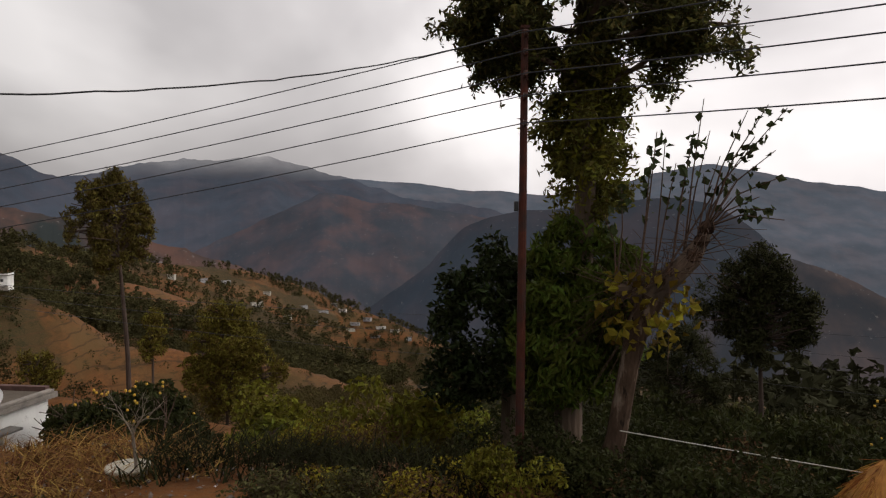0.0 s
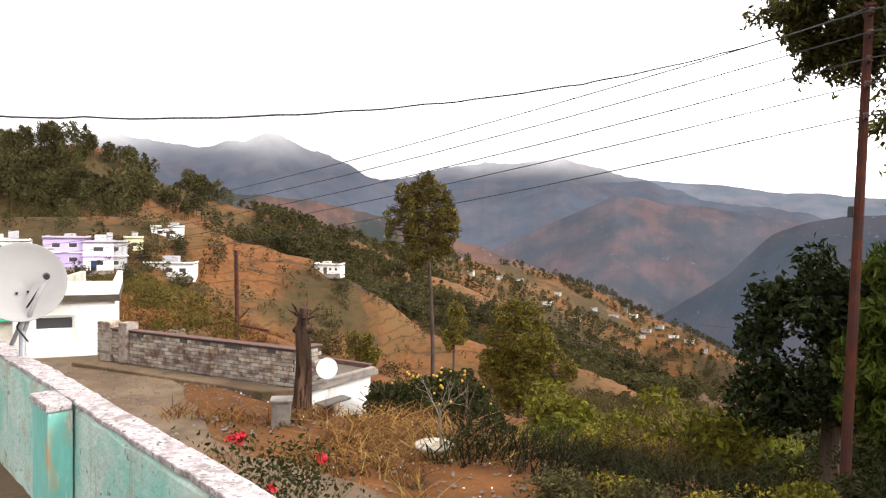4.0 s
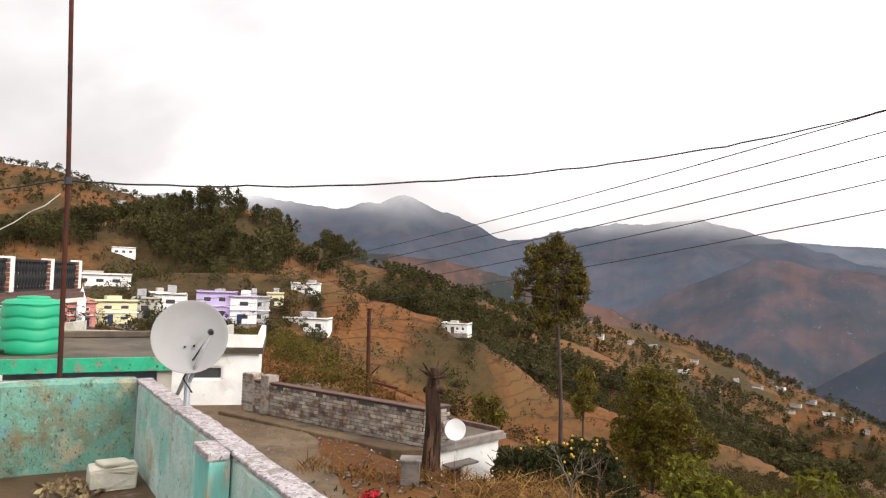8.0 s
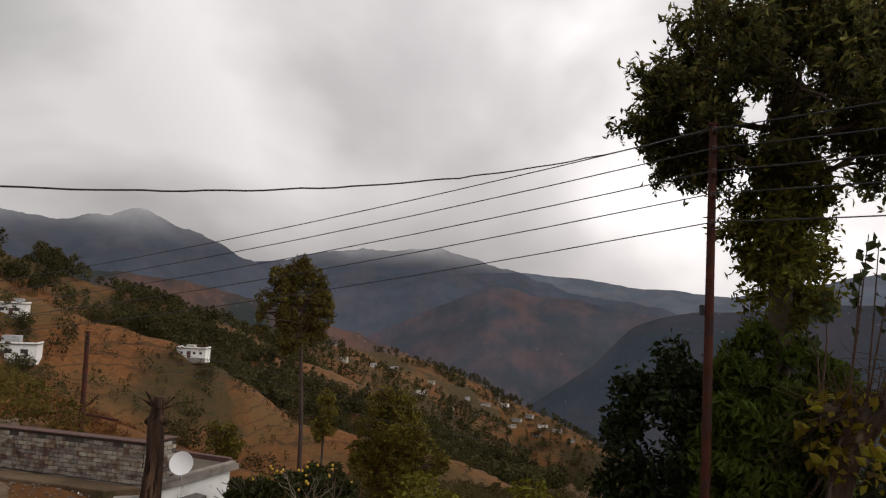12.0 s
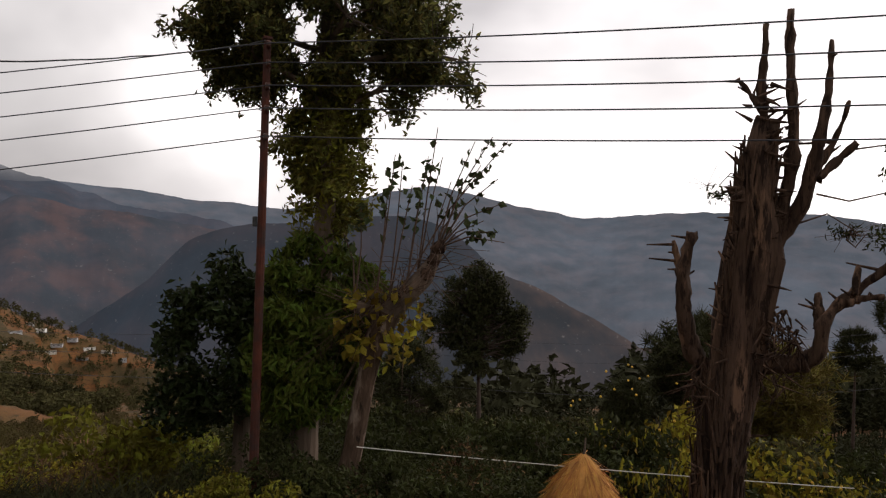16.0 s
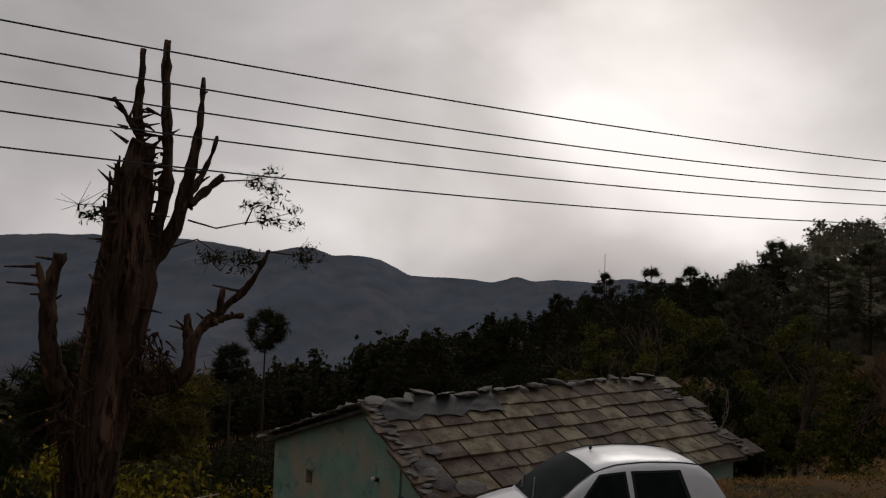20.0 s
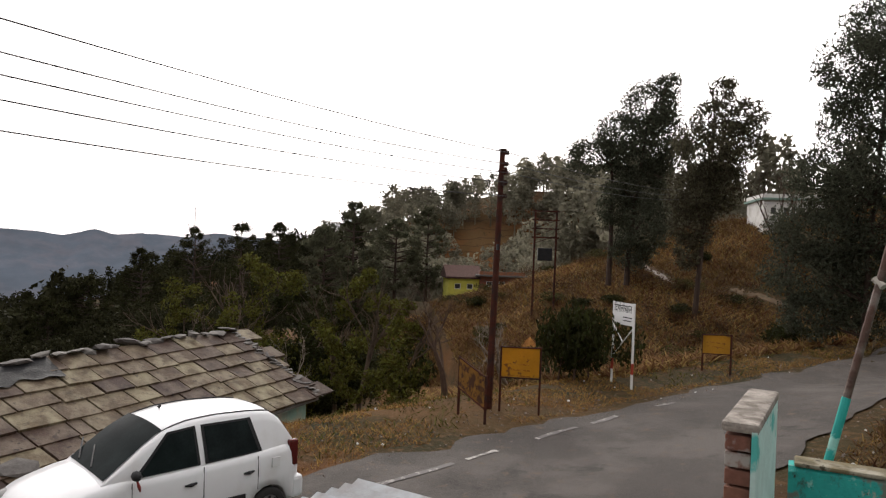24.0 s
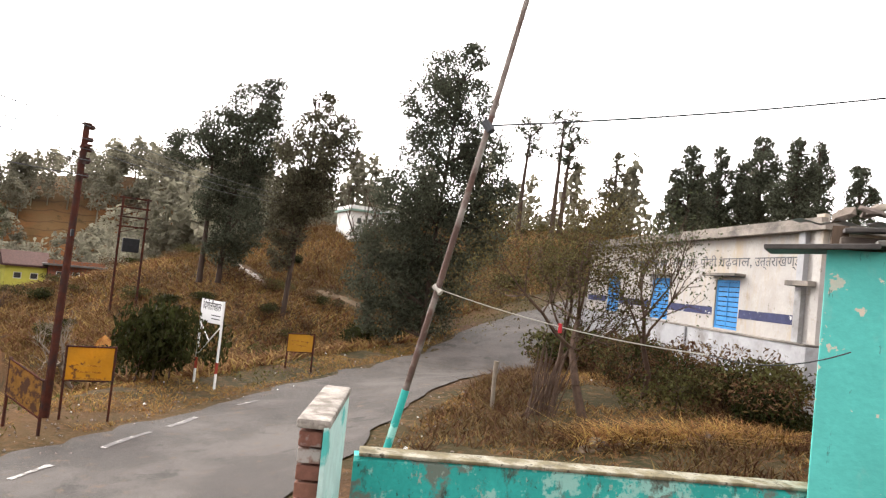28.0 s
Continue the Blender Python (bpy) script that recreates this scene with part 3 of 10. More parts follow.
def near_spine(x, y, pts):
    """Distance to a line of (x, y, z) points and the height of the nearest place on it."""
    best, bz = np.full(np.shape(x), 1e9), np.zeros(np.shape(x))
    for (ax, ay, az), (bx, by, bzz) in zip(pts[:-1], pts[1:]):
        dx, dy = bx - ax, by - ay
        t = np.clip(((x - ax) * dx + (y - ay) * dy) / (dx * dx + dy * dy), 0, 1)
        d = np.hypot(x - ax - t * dx, y - ay - t * dy)
        z = az + t * (bzz - az)
        nearer = d < best
        best, bz = np.where(nearer, d, best), np.where(nearer, z, bz)
    return best, bz


ROAD = [at(-52, 60, -2.2), at(-46, 26, -0.3), (-9, 7.2, 0), (-2.5, 4.6, 0), (3.5, 3.4, 0), (7.2, 0.4, 0), (9.9, -4.4, 0), (13.2, -10.6, 0.05), (16.2, -17.6, 0.25), (18.2, -24.8, 0.6), (17.5, -32, 1.2), (11, -41, 2.2), (0, -50, 3.5)]
# each: crest line, level half-width, fall beside it, roughness
RIDGES = [
    (ROAD, 5.0, 0.50, 0.25),
    ([(-9, -12, 1.2), (-2, -9, 1.4), (6, -17, 1.5), (4, -24, 1.7), (-8, -30, 2)], 3.0, 0.22, 0.2),
    ([at(96, 64, -4.2), at(103, 68, -1.7), at(109, 66, 0.2), at(118, 66, 3.8), at(128, 74, 7.6), at(140, 72, 8.4), at(155, 66, 8.6), at(175, 62, 9), at(200, 60, 9), at(240, 60, 6)], 4.0, 0.24, 1.2),
    ([seen_at(46, 120, -24), seen_at(52, 135, -19.5), seen_at(58, 150, -14.5), seen_at(62, 155, -12.3), seen_at(67, 160, -9.6), seen_at(76, 170, -5.6), seen_at(85, 180, -3.4), seen_at(96, 200, -1.0), seen_at(101, 215, 2.0), seen_at(106, 225, 4.2), seen_at(111, 235, 5.0), seen_at(118, 240, 4.8), seen_at(132, 250, 4.2), seen_at(160, 240, 3)], 4, 0.36, 6),
    ([at(-75, 110, -7), at(-64, 150, -4), seen_at(-54, 190, -0.6), seen_at(-47, 200, 0.2), seen_at(-41.5, 200, -0.2), seen_at(-36.5, 195, -2.0), seen_at(-31.5, 190, -3.2), seen_at(-26.5, 185, -6.3), seen_at(-23.7, 180, -8.9), seen_at(-17.2, 172, -10.0), seen_at(-9.8, 160, -11.7), seen_at(-5.2, 148, -13.8), seen_at(-0.8, 135, -16.5), seen_at(4, 118, -21)], 2, 0.42, 5),
    ([seen_at(-66, 300, 1.0), seen_at(-57, 340, 3.0), seen_at(-51, 350, 4.9), seen_at(-47.5, 350, 5.2), seen_at(-43, 350, 2.7), seen_at(-38, 370, 1.0), seen_at(-33, 420, -0.6), seen_at(-27, 480, -2.3), seen_at(-20.5, 560, -2.9), seen_at(-14, 640, -3.6), seen_at(-8, 700, -5.6), seen_at(-3, 700, -7.6), seen_at(2, 640, -10.5)], 6, 0.40, 10),
    ([seen_at(-85, 760, 3.4), seen_at(-75, 780, 4.8), seen_at(-69, 800, 5.9), seen_at(-65.5, 800, 7.0), seen_at(-61, 800, 6.9), seen_at(-57, 800, 5.6), seen_at(-52, 850, 3.2), seen_at(-45, 900, 1)], 15, 0.45, 20),
]


# ground cut away below the road: place, radius, depth
HOLLOWS = [(-8.4, 16.6, 4.6, 1.7), (11.6, 6.6, 4.6, 2.2), (7.4, 8.4, 3.6, 1.0), (-6.4, 14.6, 2.6, 0.9), (-14.4, 24.0, 9.0, 3.5), (-20.9, 26.8, 8.0, 3.0)]


def lie(x, y):
    """Height of the ground."""
    x, y = np.asarray(x, float), np.asarray(y, float)
    r = np.hypot(x, y)
    z = -np.minimum(0.42 * r, 60 + 0.34 * r) - 3
    z = np.maximum(z, -420)
    droad = near_spine(x, y, ROAD)[0]
    rough = np.clip((droad - 3.2) / 5, 0, 1)
    for i, (pts, flat, fall, amp) in enumerate(RIDGES):
        d, zs = near_spine(x, y, pts)
        d = np.maximum(0, d - flat)
        ridge_z = zs - fall * np.sqrt(d * d + 4) + fall * 2
        ridge_z = ridge_z + amp * fbm(x / (14 + amp * 9), y / (14 + amp * 9), 11 * i, 5) * np.clip(d / 12 + 0.25, 0, 1.6) * (rough if i < 3 else 1)
        if i in (4, 5):
            step = 3.2
            f = ridge_z / step - np.floor(ridge_z / step)
            ridge_z = ridge_z + 0.55 * step * (np.clip(f * 2.2 - 0.7, 0, 1) - f) * (fbm(x / 60, y / 60, 5, 2) > -0.16)
        k = 0.6 + 0.02 * amp
        h = np.clip(0.5 + 0.5 * (ridge_z - z) / k, 0, 1)
        z = z * (1 - h) + ridge_z * h + k * h * (1 - h) * 0.5
    for px, py, pr, depth in HOLLOWS:
        z = z - depth * np.clip(1.25 - np.hypot(x - px, y - py) / pr, 0, 1) * np.clip((droad - 2.8) / 2.2, 0, 1)
    z = z + 0.10 * fbm(x / 1.6, y / 1.6, 3, 3) * rough * np.clip(40 / (r + 1), 0.3, 1)
    return z


def ground_z(x, y):
    return float(lie(np.array([x]), np.array([y]))[0])

# ---------------------------------------------------------------- ground, road, far ridges
def land_mat():
    m = bpy.data.materials.new("hillside_earth_and_dry_grass")
    m.use_nodes = True
    n, l = m.node_tree.nodes, m.node_tree.links
    b = n["Principled BSDF"]
    b.inputs["Roughness"].default_value, b.inputs["Specular IOR Level"].default_value = 0.95, 0.1
    pos = n.new("ShaderNodeNewGeometry").outputs["Position"]

    def nz(s, d=6.0, r=0.6):
        t = n.new("ShaderNodeTexNoise")
        t.inputs["Scale"].default_value, t.inputs["Detail"].default_value, t.inputs["Roughness"].default_value = s, d, r
        l.new(pos, t.inputs["Vector"])
        return t.outputs["Fac"]

    def rr(fac, lo, hi):
        t = n.new("ShaderNodeMapRange")
        t.inputs["From Min"].default_value, t.inputs["From Max"].default_value = lo, hi
        l.new(fac, t.inputs["Value"])
        return t.outputs[0]

    def mx(fac, a, c):
        x = n.new("ShaderNodeMix")
        x.data_type = "RGBA"
        for s, val in ((x.inputs[0], fac), (x.inputs[6], a), (x.inputs[7], c)):
            if hasattr(val, "is_linked"):
                l.new(val, s)
            else:
                s.default_value = (*val, 1)
        return x.outputs[2]

    dry = mx(rr(nz(0.9), 0.35, 0.65), (0.160, 0.066, 0.021), (0.096, 0.040, 0.015))
    dry = mx(rr(nz(0.05), 0.45, 0.6), dry, (0.092, 0.053, 0.020))
    green = mx(rr(nz(0.35), 0.4, 0.6), (0.024, 0.023, 0.009), (0.045, 0.032, 0.013))
    col = mx(rr(nz(0.018, 8.0), 0.47, 0.56), dry, green)
    col = mx(rr(nz(0.11, 8.0, 0.7), 0.56, 0.64), col, green)
    # dark specks painted in for small bushes and their shadows
    col = mx(rr(nz(0.42, 12.0, 0.75), 0.57, 0.65), col, (0.03, 0.027, 0.011))
    # risers of the field terraces: darker bands that follow height
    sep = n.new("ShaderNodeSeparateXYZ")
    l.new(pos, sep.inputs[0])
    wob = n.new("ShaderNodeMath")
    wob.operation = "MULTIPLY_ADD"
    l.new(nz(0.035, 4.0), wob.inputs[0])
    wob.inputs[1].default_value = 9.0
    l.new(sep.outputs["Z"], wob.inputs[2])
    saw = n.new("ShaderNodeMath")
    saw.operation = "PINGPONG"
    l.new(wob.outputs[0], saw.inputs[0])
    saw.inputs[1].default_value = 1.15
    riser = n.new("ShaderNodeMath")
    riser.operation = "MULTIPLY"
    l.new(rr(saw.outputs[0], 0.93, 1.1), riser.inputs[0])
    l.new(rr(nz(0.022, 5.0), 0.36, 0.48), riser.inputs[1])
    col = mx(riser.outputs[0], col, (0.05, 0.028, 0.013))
    col = mx(rr(nz(6.0, 4.0), 0.5, 0.7), col, (0.11, 0.06, 0.028))
    l.new(col, b.inputs["Base Color"])
    bp = n.new("ShaderNodeBump")
    bp.inputs["Strength"].default_value, bp.inputs["Distance"].default_value = 0.8, 0.08
    l.new(nz(9.0, 8.0), bp.inputs["Height"])
    l.new(bp.outputs[0], b.inputs["Normal"])
    return m


LAND = land_mat()


def build_ground():
    na, rs = 720, np.concatenate([[0.0], np.geomspace(1.5, 4600, 250)])
    a = np.linspace(0, 2 * np.pi, na, endpoint=False)
    rr_, aa = np.meshgrid(rs, a, indexing="ij")
    x, y = rr_ * np.sin(aa), rr_ * np.cos(aa)
    v = np.stack([x, y, lie(x, y)], 2).reshape(-1, 3)
    i = np.arange(na)
    f = np.concatenate([np.stack([k * na + i, (k + 1) * na + i, (k + 1) * na + (i + 1) % na, k * na + (i + 1) % na], 1) for k in range(len(rs) - 1)])
    return v, f[:, ::-1], True


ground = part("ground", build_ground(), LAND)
tagged(ground, "dry orange-brown Himalayan hillside with terraced fields", "ground", kind="structure")


def smooth_line(pts, n):
    """A rounded line through points."""
    pts = np.asarray(pts, float)
    t = np.concatenate(([0], np.cumsum(np.linalg.norm(np.diff(pts, axis=0), axis=1))))
    u = np.linspace(0, t[-1], n)
    p = np.stack([np.interp(u, t, pts[:, k]) for k in range(pts.shape[1])], 1)
    w = max(3, n // len(pts))
    ker = np.hanning(w + 2)[1:-1]
    ker /= ker.sum()
    pad = np.concatenate([np.repeat(p[:1], w, 0), p, np.repeat(p[-1:], w, 0)])
    sm = np.stack([np.convolve(pad[:, k], ker, "same") for k in range(p.shape[1])], 1)[w:-w]
    return sm


def ribbon(line, left, right, lift, rough=0.0, seed=1, cross=6):
    """A strip draped on the ground along a line, from left to right of it."""
    d = np.gradient(line[:, :2], axis=0)
    d /= np.linalg.norm(d, axis=1, keepdims=True)
    nrm = np.stack([-d[:, 1], d[:, 0]], 1)
    s = np.linspace(0, 1, cross)
    wob = rough * fbm(np.arange(len(line)) * 0.35, np.zeros(len(line)), seed, 3)
    wob2 = rough * fbm(np.arange(len(line)) * 0.35, np.ones(len(line)) * 7, seed, 3)
    off = (left + wob)[:, None] * (1 - s) + (right + wob2)[:, None] * s
    p = line[:, None, :2] + nrm[:, None] * off[:, :, None]
    z = lie(p[..., 0], p[..., 1]) + lift
    v = np.concatenate([p, z[..., None]], 2).reshape(-1, 3)
    k = np.arange(len(line) - 1)[:, None] * cross + np.arange(cross - 1)
    f = np.stack([k, k + 1, k + cross + 1, k + cross], 2).reshape(-1, 4)
    return v, f, True


road_line = smooth_line([p[:2] for p in ROAD[4:]], 160)
road = part("road", ribbon(road_line, 2.75, -2.25, 0.035, 0.5, 3, 10), ASPH)
tagged(road, "worn grey asphalt hill road with damp patches", "road", kind="structure")
track_line = smooth_line([p[:2] for p in ROAD[:5]], 90)
track = part("dirt_track", ribbon(track_line, 2.2, -2.3, 0.03, 0.8, 9, 8), DIRT)
tagged(track, "trodden earth and broken tar track past the houses", "road", kind="structure")
EDGE = smooth_line([(9.2, 0.3), (9.69, -0.59), (10.17, -1.42), (10.9, -2.5), (11.5, -3.37), (12.06, -4.3), (13.08, -5.88), (13.65, -7.0), (14.4, -8.25), (15.2, -10.1), (16.3, -12.9)], 90)
for i0, i1 in ((4, 27), (28, 34), (40, 49), (51, 58), (66, 71)):
    part("edge_line", ribbon(EDGE[i0:i1], 0.07, -0.05, 0.047, 0.05, 5 + i0, 2), LINEP, road, "worn broken white edge line")


def backdrop_mat(name, low, high, forest, haze, glow, top, cloud=0.0):
    """Far mountainside: earth and woods, the haze of the air put in as emission."""
    m = bpy.data.materials.new(name)
    m.use_nodes = True
    n, l = m.node_tree.nodes, m.node_tree.links
    b = n["Principled BSDF"]
    b.inputs["Roughness"].default_value, b.inputs["Specular IOR Level"].default_value = 1.0, 0.0
    pos = n.new("ShaderNodeNewGeometry").outputs["Position"]

    def nz(s, d=7.0):
        t = n.new("ShaderNodeTexNoise")
        t.inputs["Scale"].default_value, t.inputs["Detail"].default_value, t.inputs["Roughness"].default_value = s, d, 0.6
        l.new(pos, t.inputs["Vector"])
        return t.outputs["Fac"]

    def rr(fac, lo, hi, a=0.0, c=1.0):
        t = n.new("ShaderNodeMapRange")
        t.inputs["From Min"].default_value, t.inputs["From Max"].default_value = lo, hi
        t.inputs["To Min"].default_value, t.inputs["To Max"].default_value = a, c
        l.new(fac, t.inputs["Value"])
        return t.outputs[0]

    def mx(fac, a, c):
        x = n.new("ShaderNodeMix")
        x.data_type = "RGBA"
        for s, val in ((x.inputs[0], fac), (x.inputs[6], a), (x.inputs[7], c)):
            if hasattr(val, "is_linked"):
                l.new(val, s)
            else:
                s.default_value = (*val, 1)
        return x.outputs[2]

    col = mx(rr(nz(0.004), 0.4, 0.6), low, high)
    col = mx(rr(nz(0.008, 10.0), 0.42, 0.6), col, forest)
    col = mx(rr(nz(0.11, 3.0), 0.66, 0.71), col, (0.26, 0.23, 0.21))
    l.new(col, b.inputs["Base Color"])
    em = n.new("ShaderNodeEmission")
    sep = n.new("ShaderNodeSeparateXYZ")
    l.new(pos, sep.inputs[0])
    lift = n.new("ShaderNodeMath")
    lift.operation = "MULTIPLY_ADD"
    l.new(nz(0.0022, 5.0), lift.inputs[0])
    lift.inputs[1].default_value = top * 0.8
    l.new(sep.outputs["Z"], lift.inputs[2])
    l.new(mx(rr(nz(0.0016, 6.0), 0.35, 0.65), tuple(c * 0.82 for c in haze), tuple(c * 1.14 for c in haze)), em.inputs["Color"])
    # haze emission made uneven by noise, for thin and thick air
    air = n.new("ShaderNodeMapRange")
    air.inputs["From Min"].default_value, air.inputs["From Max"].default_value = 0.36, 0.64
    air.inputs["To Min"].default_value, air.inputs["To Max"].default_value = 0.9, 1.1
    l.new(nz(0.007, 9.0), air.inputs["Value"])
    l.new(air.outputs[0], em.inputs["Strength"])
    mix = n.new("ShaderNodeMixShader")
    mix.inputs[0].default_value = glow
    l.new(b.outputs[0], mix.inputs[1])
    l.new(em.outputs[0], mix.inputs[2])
    # the crest fades to transparent, standing in for low cloud
    veil = n.new("ShaderNodeMixShader")
    l.new(rr(lift.outputs[0], top * 1.05, top * 1.65, 0.0, cloud), veil.inputs[0])
    l.new(mix.outputs[0], veil.inputs[1])
    l.new(n.new("ShaderNodeBsdfTransparent").outputs[0], veil.inputs[2])
    l.new((veil if cloud else mix).outputs[0], n["Material Output"].inputs["Surface"])
    return m


def far_ridge(crest, material, label, fall=0.55, seed=0, amp=60):
    """A mountain ridge below a crest line of (heading, distance, angle above eye level), with spurs and gullies."""
    az, r, el = (np.array(c, float) for c in zip(*crest))
    az = bearing(az, r)
    a = np.linspace(az[0], az[-1], int((az[-1] - az[0]) * 9) + 2)
    # rounded, so that the crest has no corners
    rr_, ee = np.interp(a, az, r), np.interp(a, az, el)
    ker = np.hanning(17) / np.hanning(17).sum()
    ee = np.convolve(np.pad(ee, 8, "edge"), ker, "valid")
    zt = EYE + rr_ * np.tan(np.radians(ee))
    zt = zt + amp * 0.25 * fbm(a / 1.6, a * 0, seed, 5)
    rows = []
    s = np.concatenate([[-0.25, -0.1], np.linspace(0, 1, 36)])
    for t in s:
        drop = np.abs(t) * 520
        run = drop / fall * np.sign(t)
        spur = amp * 4.5 * fbm(a / 5 + t * 1.1, np.full_like(a, t * 2.0), seed + 40, 5) * min(1, abs(t) * 4)
        rad = rr_ - run * (rr_ / 3000 + 0.3) + spur
        rows.append(np.stack([rad * np.sin(np.radians(a)), rad * np.cos(np.radians(a)), zt - drop + 0.25 * spur], 1))
    v = np.concatenate(rows)
    n = len(a)
    i = np.arange(n - 1)
    f = np.concatenate([np.stack([k * n + i, k * n + i + 1, (k + 1) * n + i + 1, (k + 1) * n + i], 1) for k in range(len(s) - 1)])
    ob = part("backdrop", (v, f, True), material)
    return tagged(ob, label, "mountain", kind="structure")


BLUE_MID = backdrop_mat("hazed_blue_mountain", (0.12, 0.07, 0.055), (0.07, 0.05, 0.045), (0.03, 0.034, 0.032), (0.098, 0.112, 0.147), 0.84, 250, 0.85)
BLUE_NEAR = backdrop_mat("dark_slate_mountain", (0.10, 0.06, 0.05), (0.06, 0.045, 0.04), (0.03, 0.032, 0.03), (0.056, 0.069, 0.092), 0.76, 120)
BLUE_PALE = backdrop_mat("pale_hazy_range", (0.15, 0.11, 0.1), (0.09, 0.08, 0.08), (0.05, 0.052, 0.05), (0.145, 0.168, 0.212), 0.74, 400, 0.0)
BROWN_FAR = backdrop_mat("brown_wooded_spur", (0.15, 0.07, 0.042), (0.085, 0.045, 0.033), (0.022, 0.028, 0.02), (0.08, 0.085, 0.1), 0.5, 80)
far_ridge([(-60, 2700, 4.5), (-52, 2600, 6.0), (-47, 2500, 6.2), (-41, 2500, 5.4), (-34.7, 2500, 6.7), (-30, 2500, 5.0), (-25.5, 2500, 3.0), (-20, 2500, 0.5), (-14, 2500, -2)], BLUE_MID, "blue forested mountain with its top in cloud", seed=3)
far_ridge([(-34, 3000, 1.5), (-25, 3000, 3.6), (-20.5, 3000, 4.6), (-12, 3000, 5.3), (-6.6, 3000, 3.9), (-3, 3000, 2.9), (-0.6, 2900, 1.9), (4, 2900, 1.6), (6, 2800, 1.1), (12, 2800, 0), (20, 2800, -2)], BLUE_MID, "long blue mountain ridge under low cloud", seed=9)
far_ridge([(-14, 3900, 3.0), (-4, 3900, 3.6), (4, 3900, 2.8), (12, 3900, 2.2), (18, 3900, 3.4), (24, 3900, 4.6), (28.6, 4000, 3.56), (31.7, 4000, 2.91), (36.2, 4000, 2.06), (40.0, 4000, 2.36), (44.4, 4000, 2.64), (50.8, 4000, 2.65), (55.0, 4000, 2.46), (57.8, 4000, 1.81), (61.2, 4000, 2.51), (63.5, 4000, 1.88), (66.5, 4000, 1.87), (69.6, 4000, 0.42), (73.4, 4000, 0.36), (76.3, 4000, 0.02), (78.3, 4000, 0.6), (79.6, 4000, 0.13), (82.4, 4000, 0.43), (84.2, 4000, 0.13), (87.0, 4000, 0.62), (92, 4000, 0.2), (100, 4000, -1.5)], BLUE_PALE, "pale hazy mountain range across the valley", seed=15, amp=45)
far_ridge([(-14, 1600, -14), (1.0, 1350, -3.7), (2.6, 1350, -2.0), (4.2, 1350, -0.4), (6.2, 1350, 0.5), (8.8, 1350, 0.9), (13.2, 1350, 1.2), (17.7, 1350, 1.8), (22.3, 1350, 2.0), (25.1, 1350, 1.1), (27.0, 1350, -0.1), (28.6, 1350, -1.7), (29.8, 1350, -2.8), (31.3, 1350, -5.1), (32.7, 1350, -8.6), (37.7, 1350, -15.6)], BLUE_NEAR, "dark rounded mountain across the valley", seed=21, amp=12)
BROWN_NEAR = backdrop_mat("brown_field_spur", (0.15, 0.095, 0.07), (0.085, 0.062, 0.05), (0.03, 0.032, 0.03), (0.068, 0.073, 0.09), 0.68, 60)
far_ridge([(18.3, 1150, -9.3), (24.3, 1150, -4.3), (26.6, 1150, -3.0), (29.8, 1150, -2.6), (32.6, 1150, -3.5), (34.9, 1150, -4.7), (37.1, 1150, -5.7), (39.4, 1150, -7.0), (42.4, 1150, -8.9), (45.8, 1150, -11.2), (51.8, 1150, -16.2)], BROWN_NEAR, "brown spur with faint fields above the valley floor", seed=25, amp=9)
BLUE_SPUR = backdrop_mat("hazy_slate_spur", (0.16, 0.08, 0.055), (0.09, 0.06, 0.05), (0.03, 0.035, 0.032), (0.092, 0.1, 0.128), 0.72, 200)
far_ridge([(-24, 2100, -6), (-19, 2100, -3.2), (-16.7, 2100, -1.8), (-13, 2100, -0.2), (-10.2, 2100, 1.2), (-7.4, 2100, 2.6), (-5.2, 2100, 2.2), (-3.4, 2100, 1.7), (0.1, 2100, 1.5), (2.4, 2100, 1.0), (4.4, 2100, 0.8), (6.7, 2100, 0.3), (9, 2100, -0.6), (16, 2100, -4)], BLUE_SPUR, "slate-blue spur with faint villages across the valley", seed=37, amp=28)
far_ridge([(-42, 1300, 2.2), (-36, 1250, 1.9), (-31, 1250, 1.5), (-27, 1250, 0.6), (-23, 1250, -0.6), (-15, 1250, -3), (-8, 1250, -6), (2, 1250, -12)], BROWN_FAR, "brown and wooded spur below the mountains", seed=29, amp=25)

# ---------------------------------------------------------------- the terrace where the camera stands
FLOOR = 1.95
CORNER = Vector((-5.42, 3.695))
ALONG = Vector((0.9033, -0.4289)).normalized()
BACK = Vector((-0.48, -0.877)).normalized()


def along(s, off=0.0):
    """A place on the front parapet's inner face, s metres from the corner, off metres outwards."""
    return CORNER + ALONG * s + Vector((-ALONG.y, ALONG.x)) * off


def wall_m(p, q, z=0.0):
    """Pose at p with x towards q."""
    d = Vector(q) - Vector(p)
    return pose(p[0], p[1], z, 0, 0, math.degrees(math.atan2(d.y, d.x)))


outline = [tuple(CORNER), tuple(along(7.9)), (2.78, -2.14), (3.72, -3.17), (1.56, -5.58), (-1.5, -6.40), (-9.6, -2.9)]
house = thing("terrace_house", pose(0, 0, 0), "plastered house under the flat roof terrace", "house", kind="structure")
part("wall", prism(outline, -1.2, FLOOR - 0.16), CREAM, house)
part("floor", prism(outline, FLOOR - 0.16, FLOOR), FLOORM, house, "damp stained screed terrace floor")


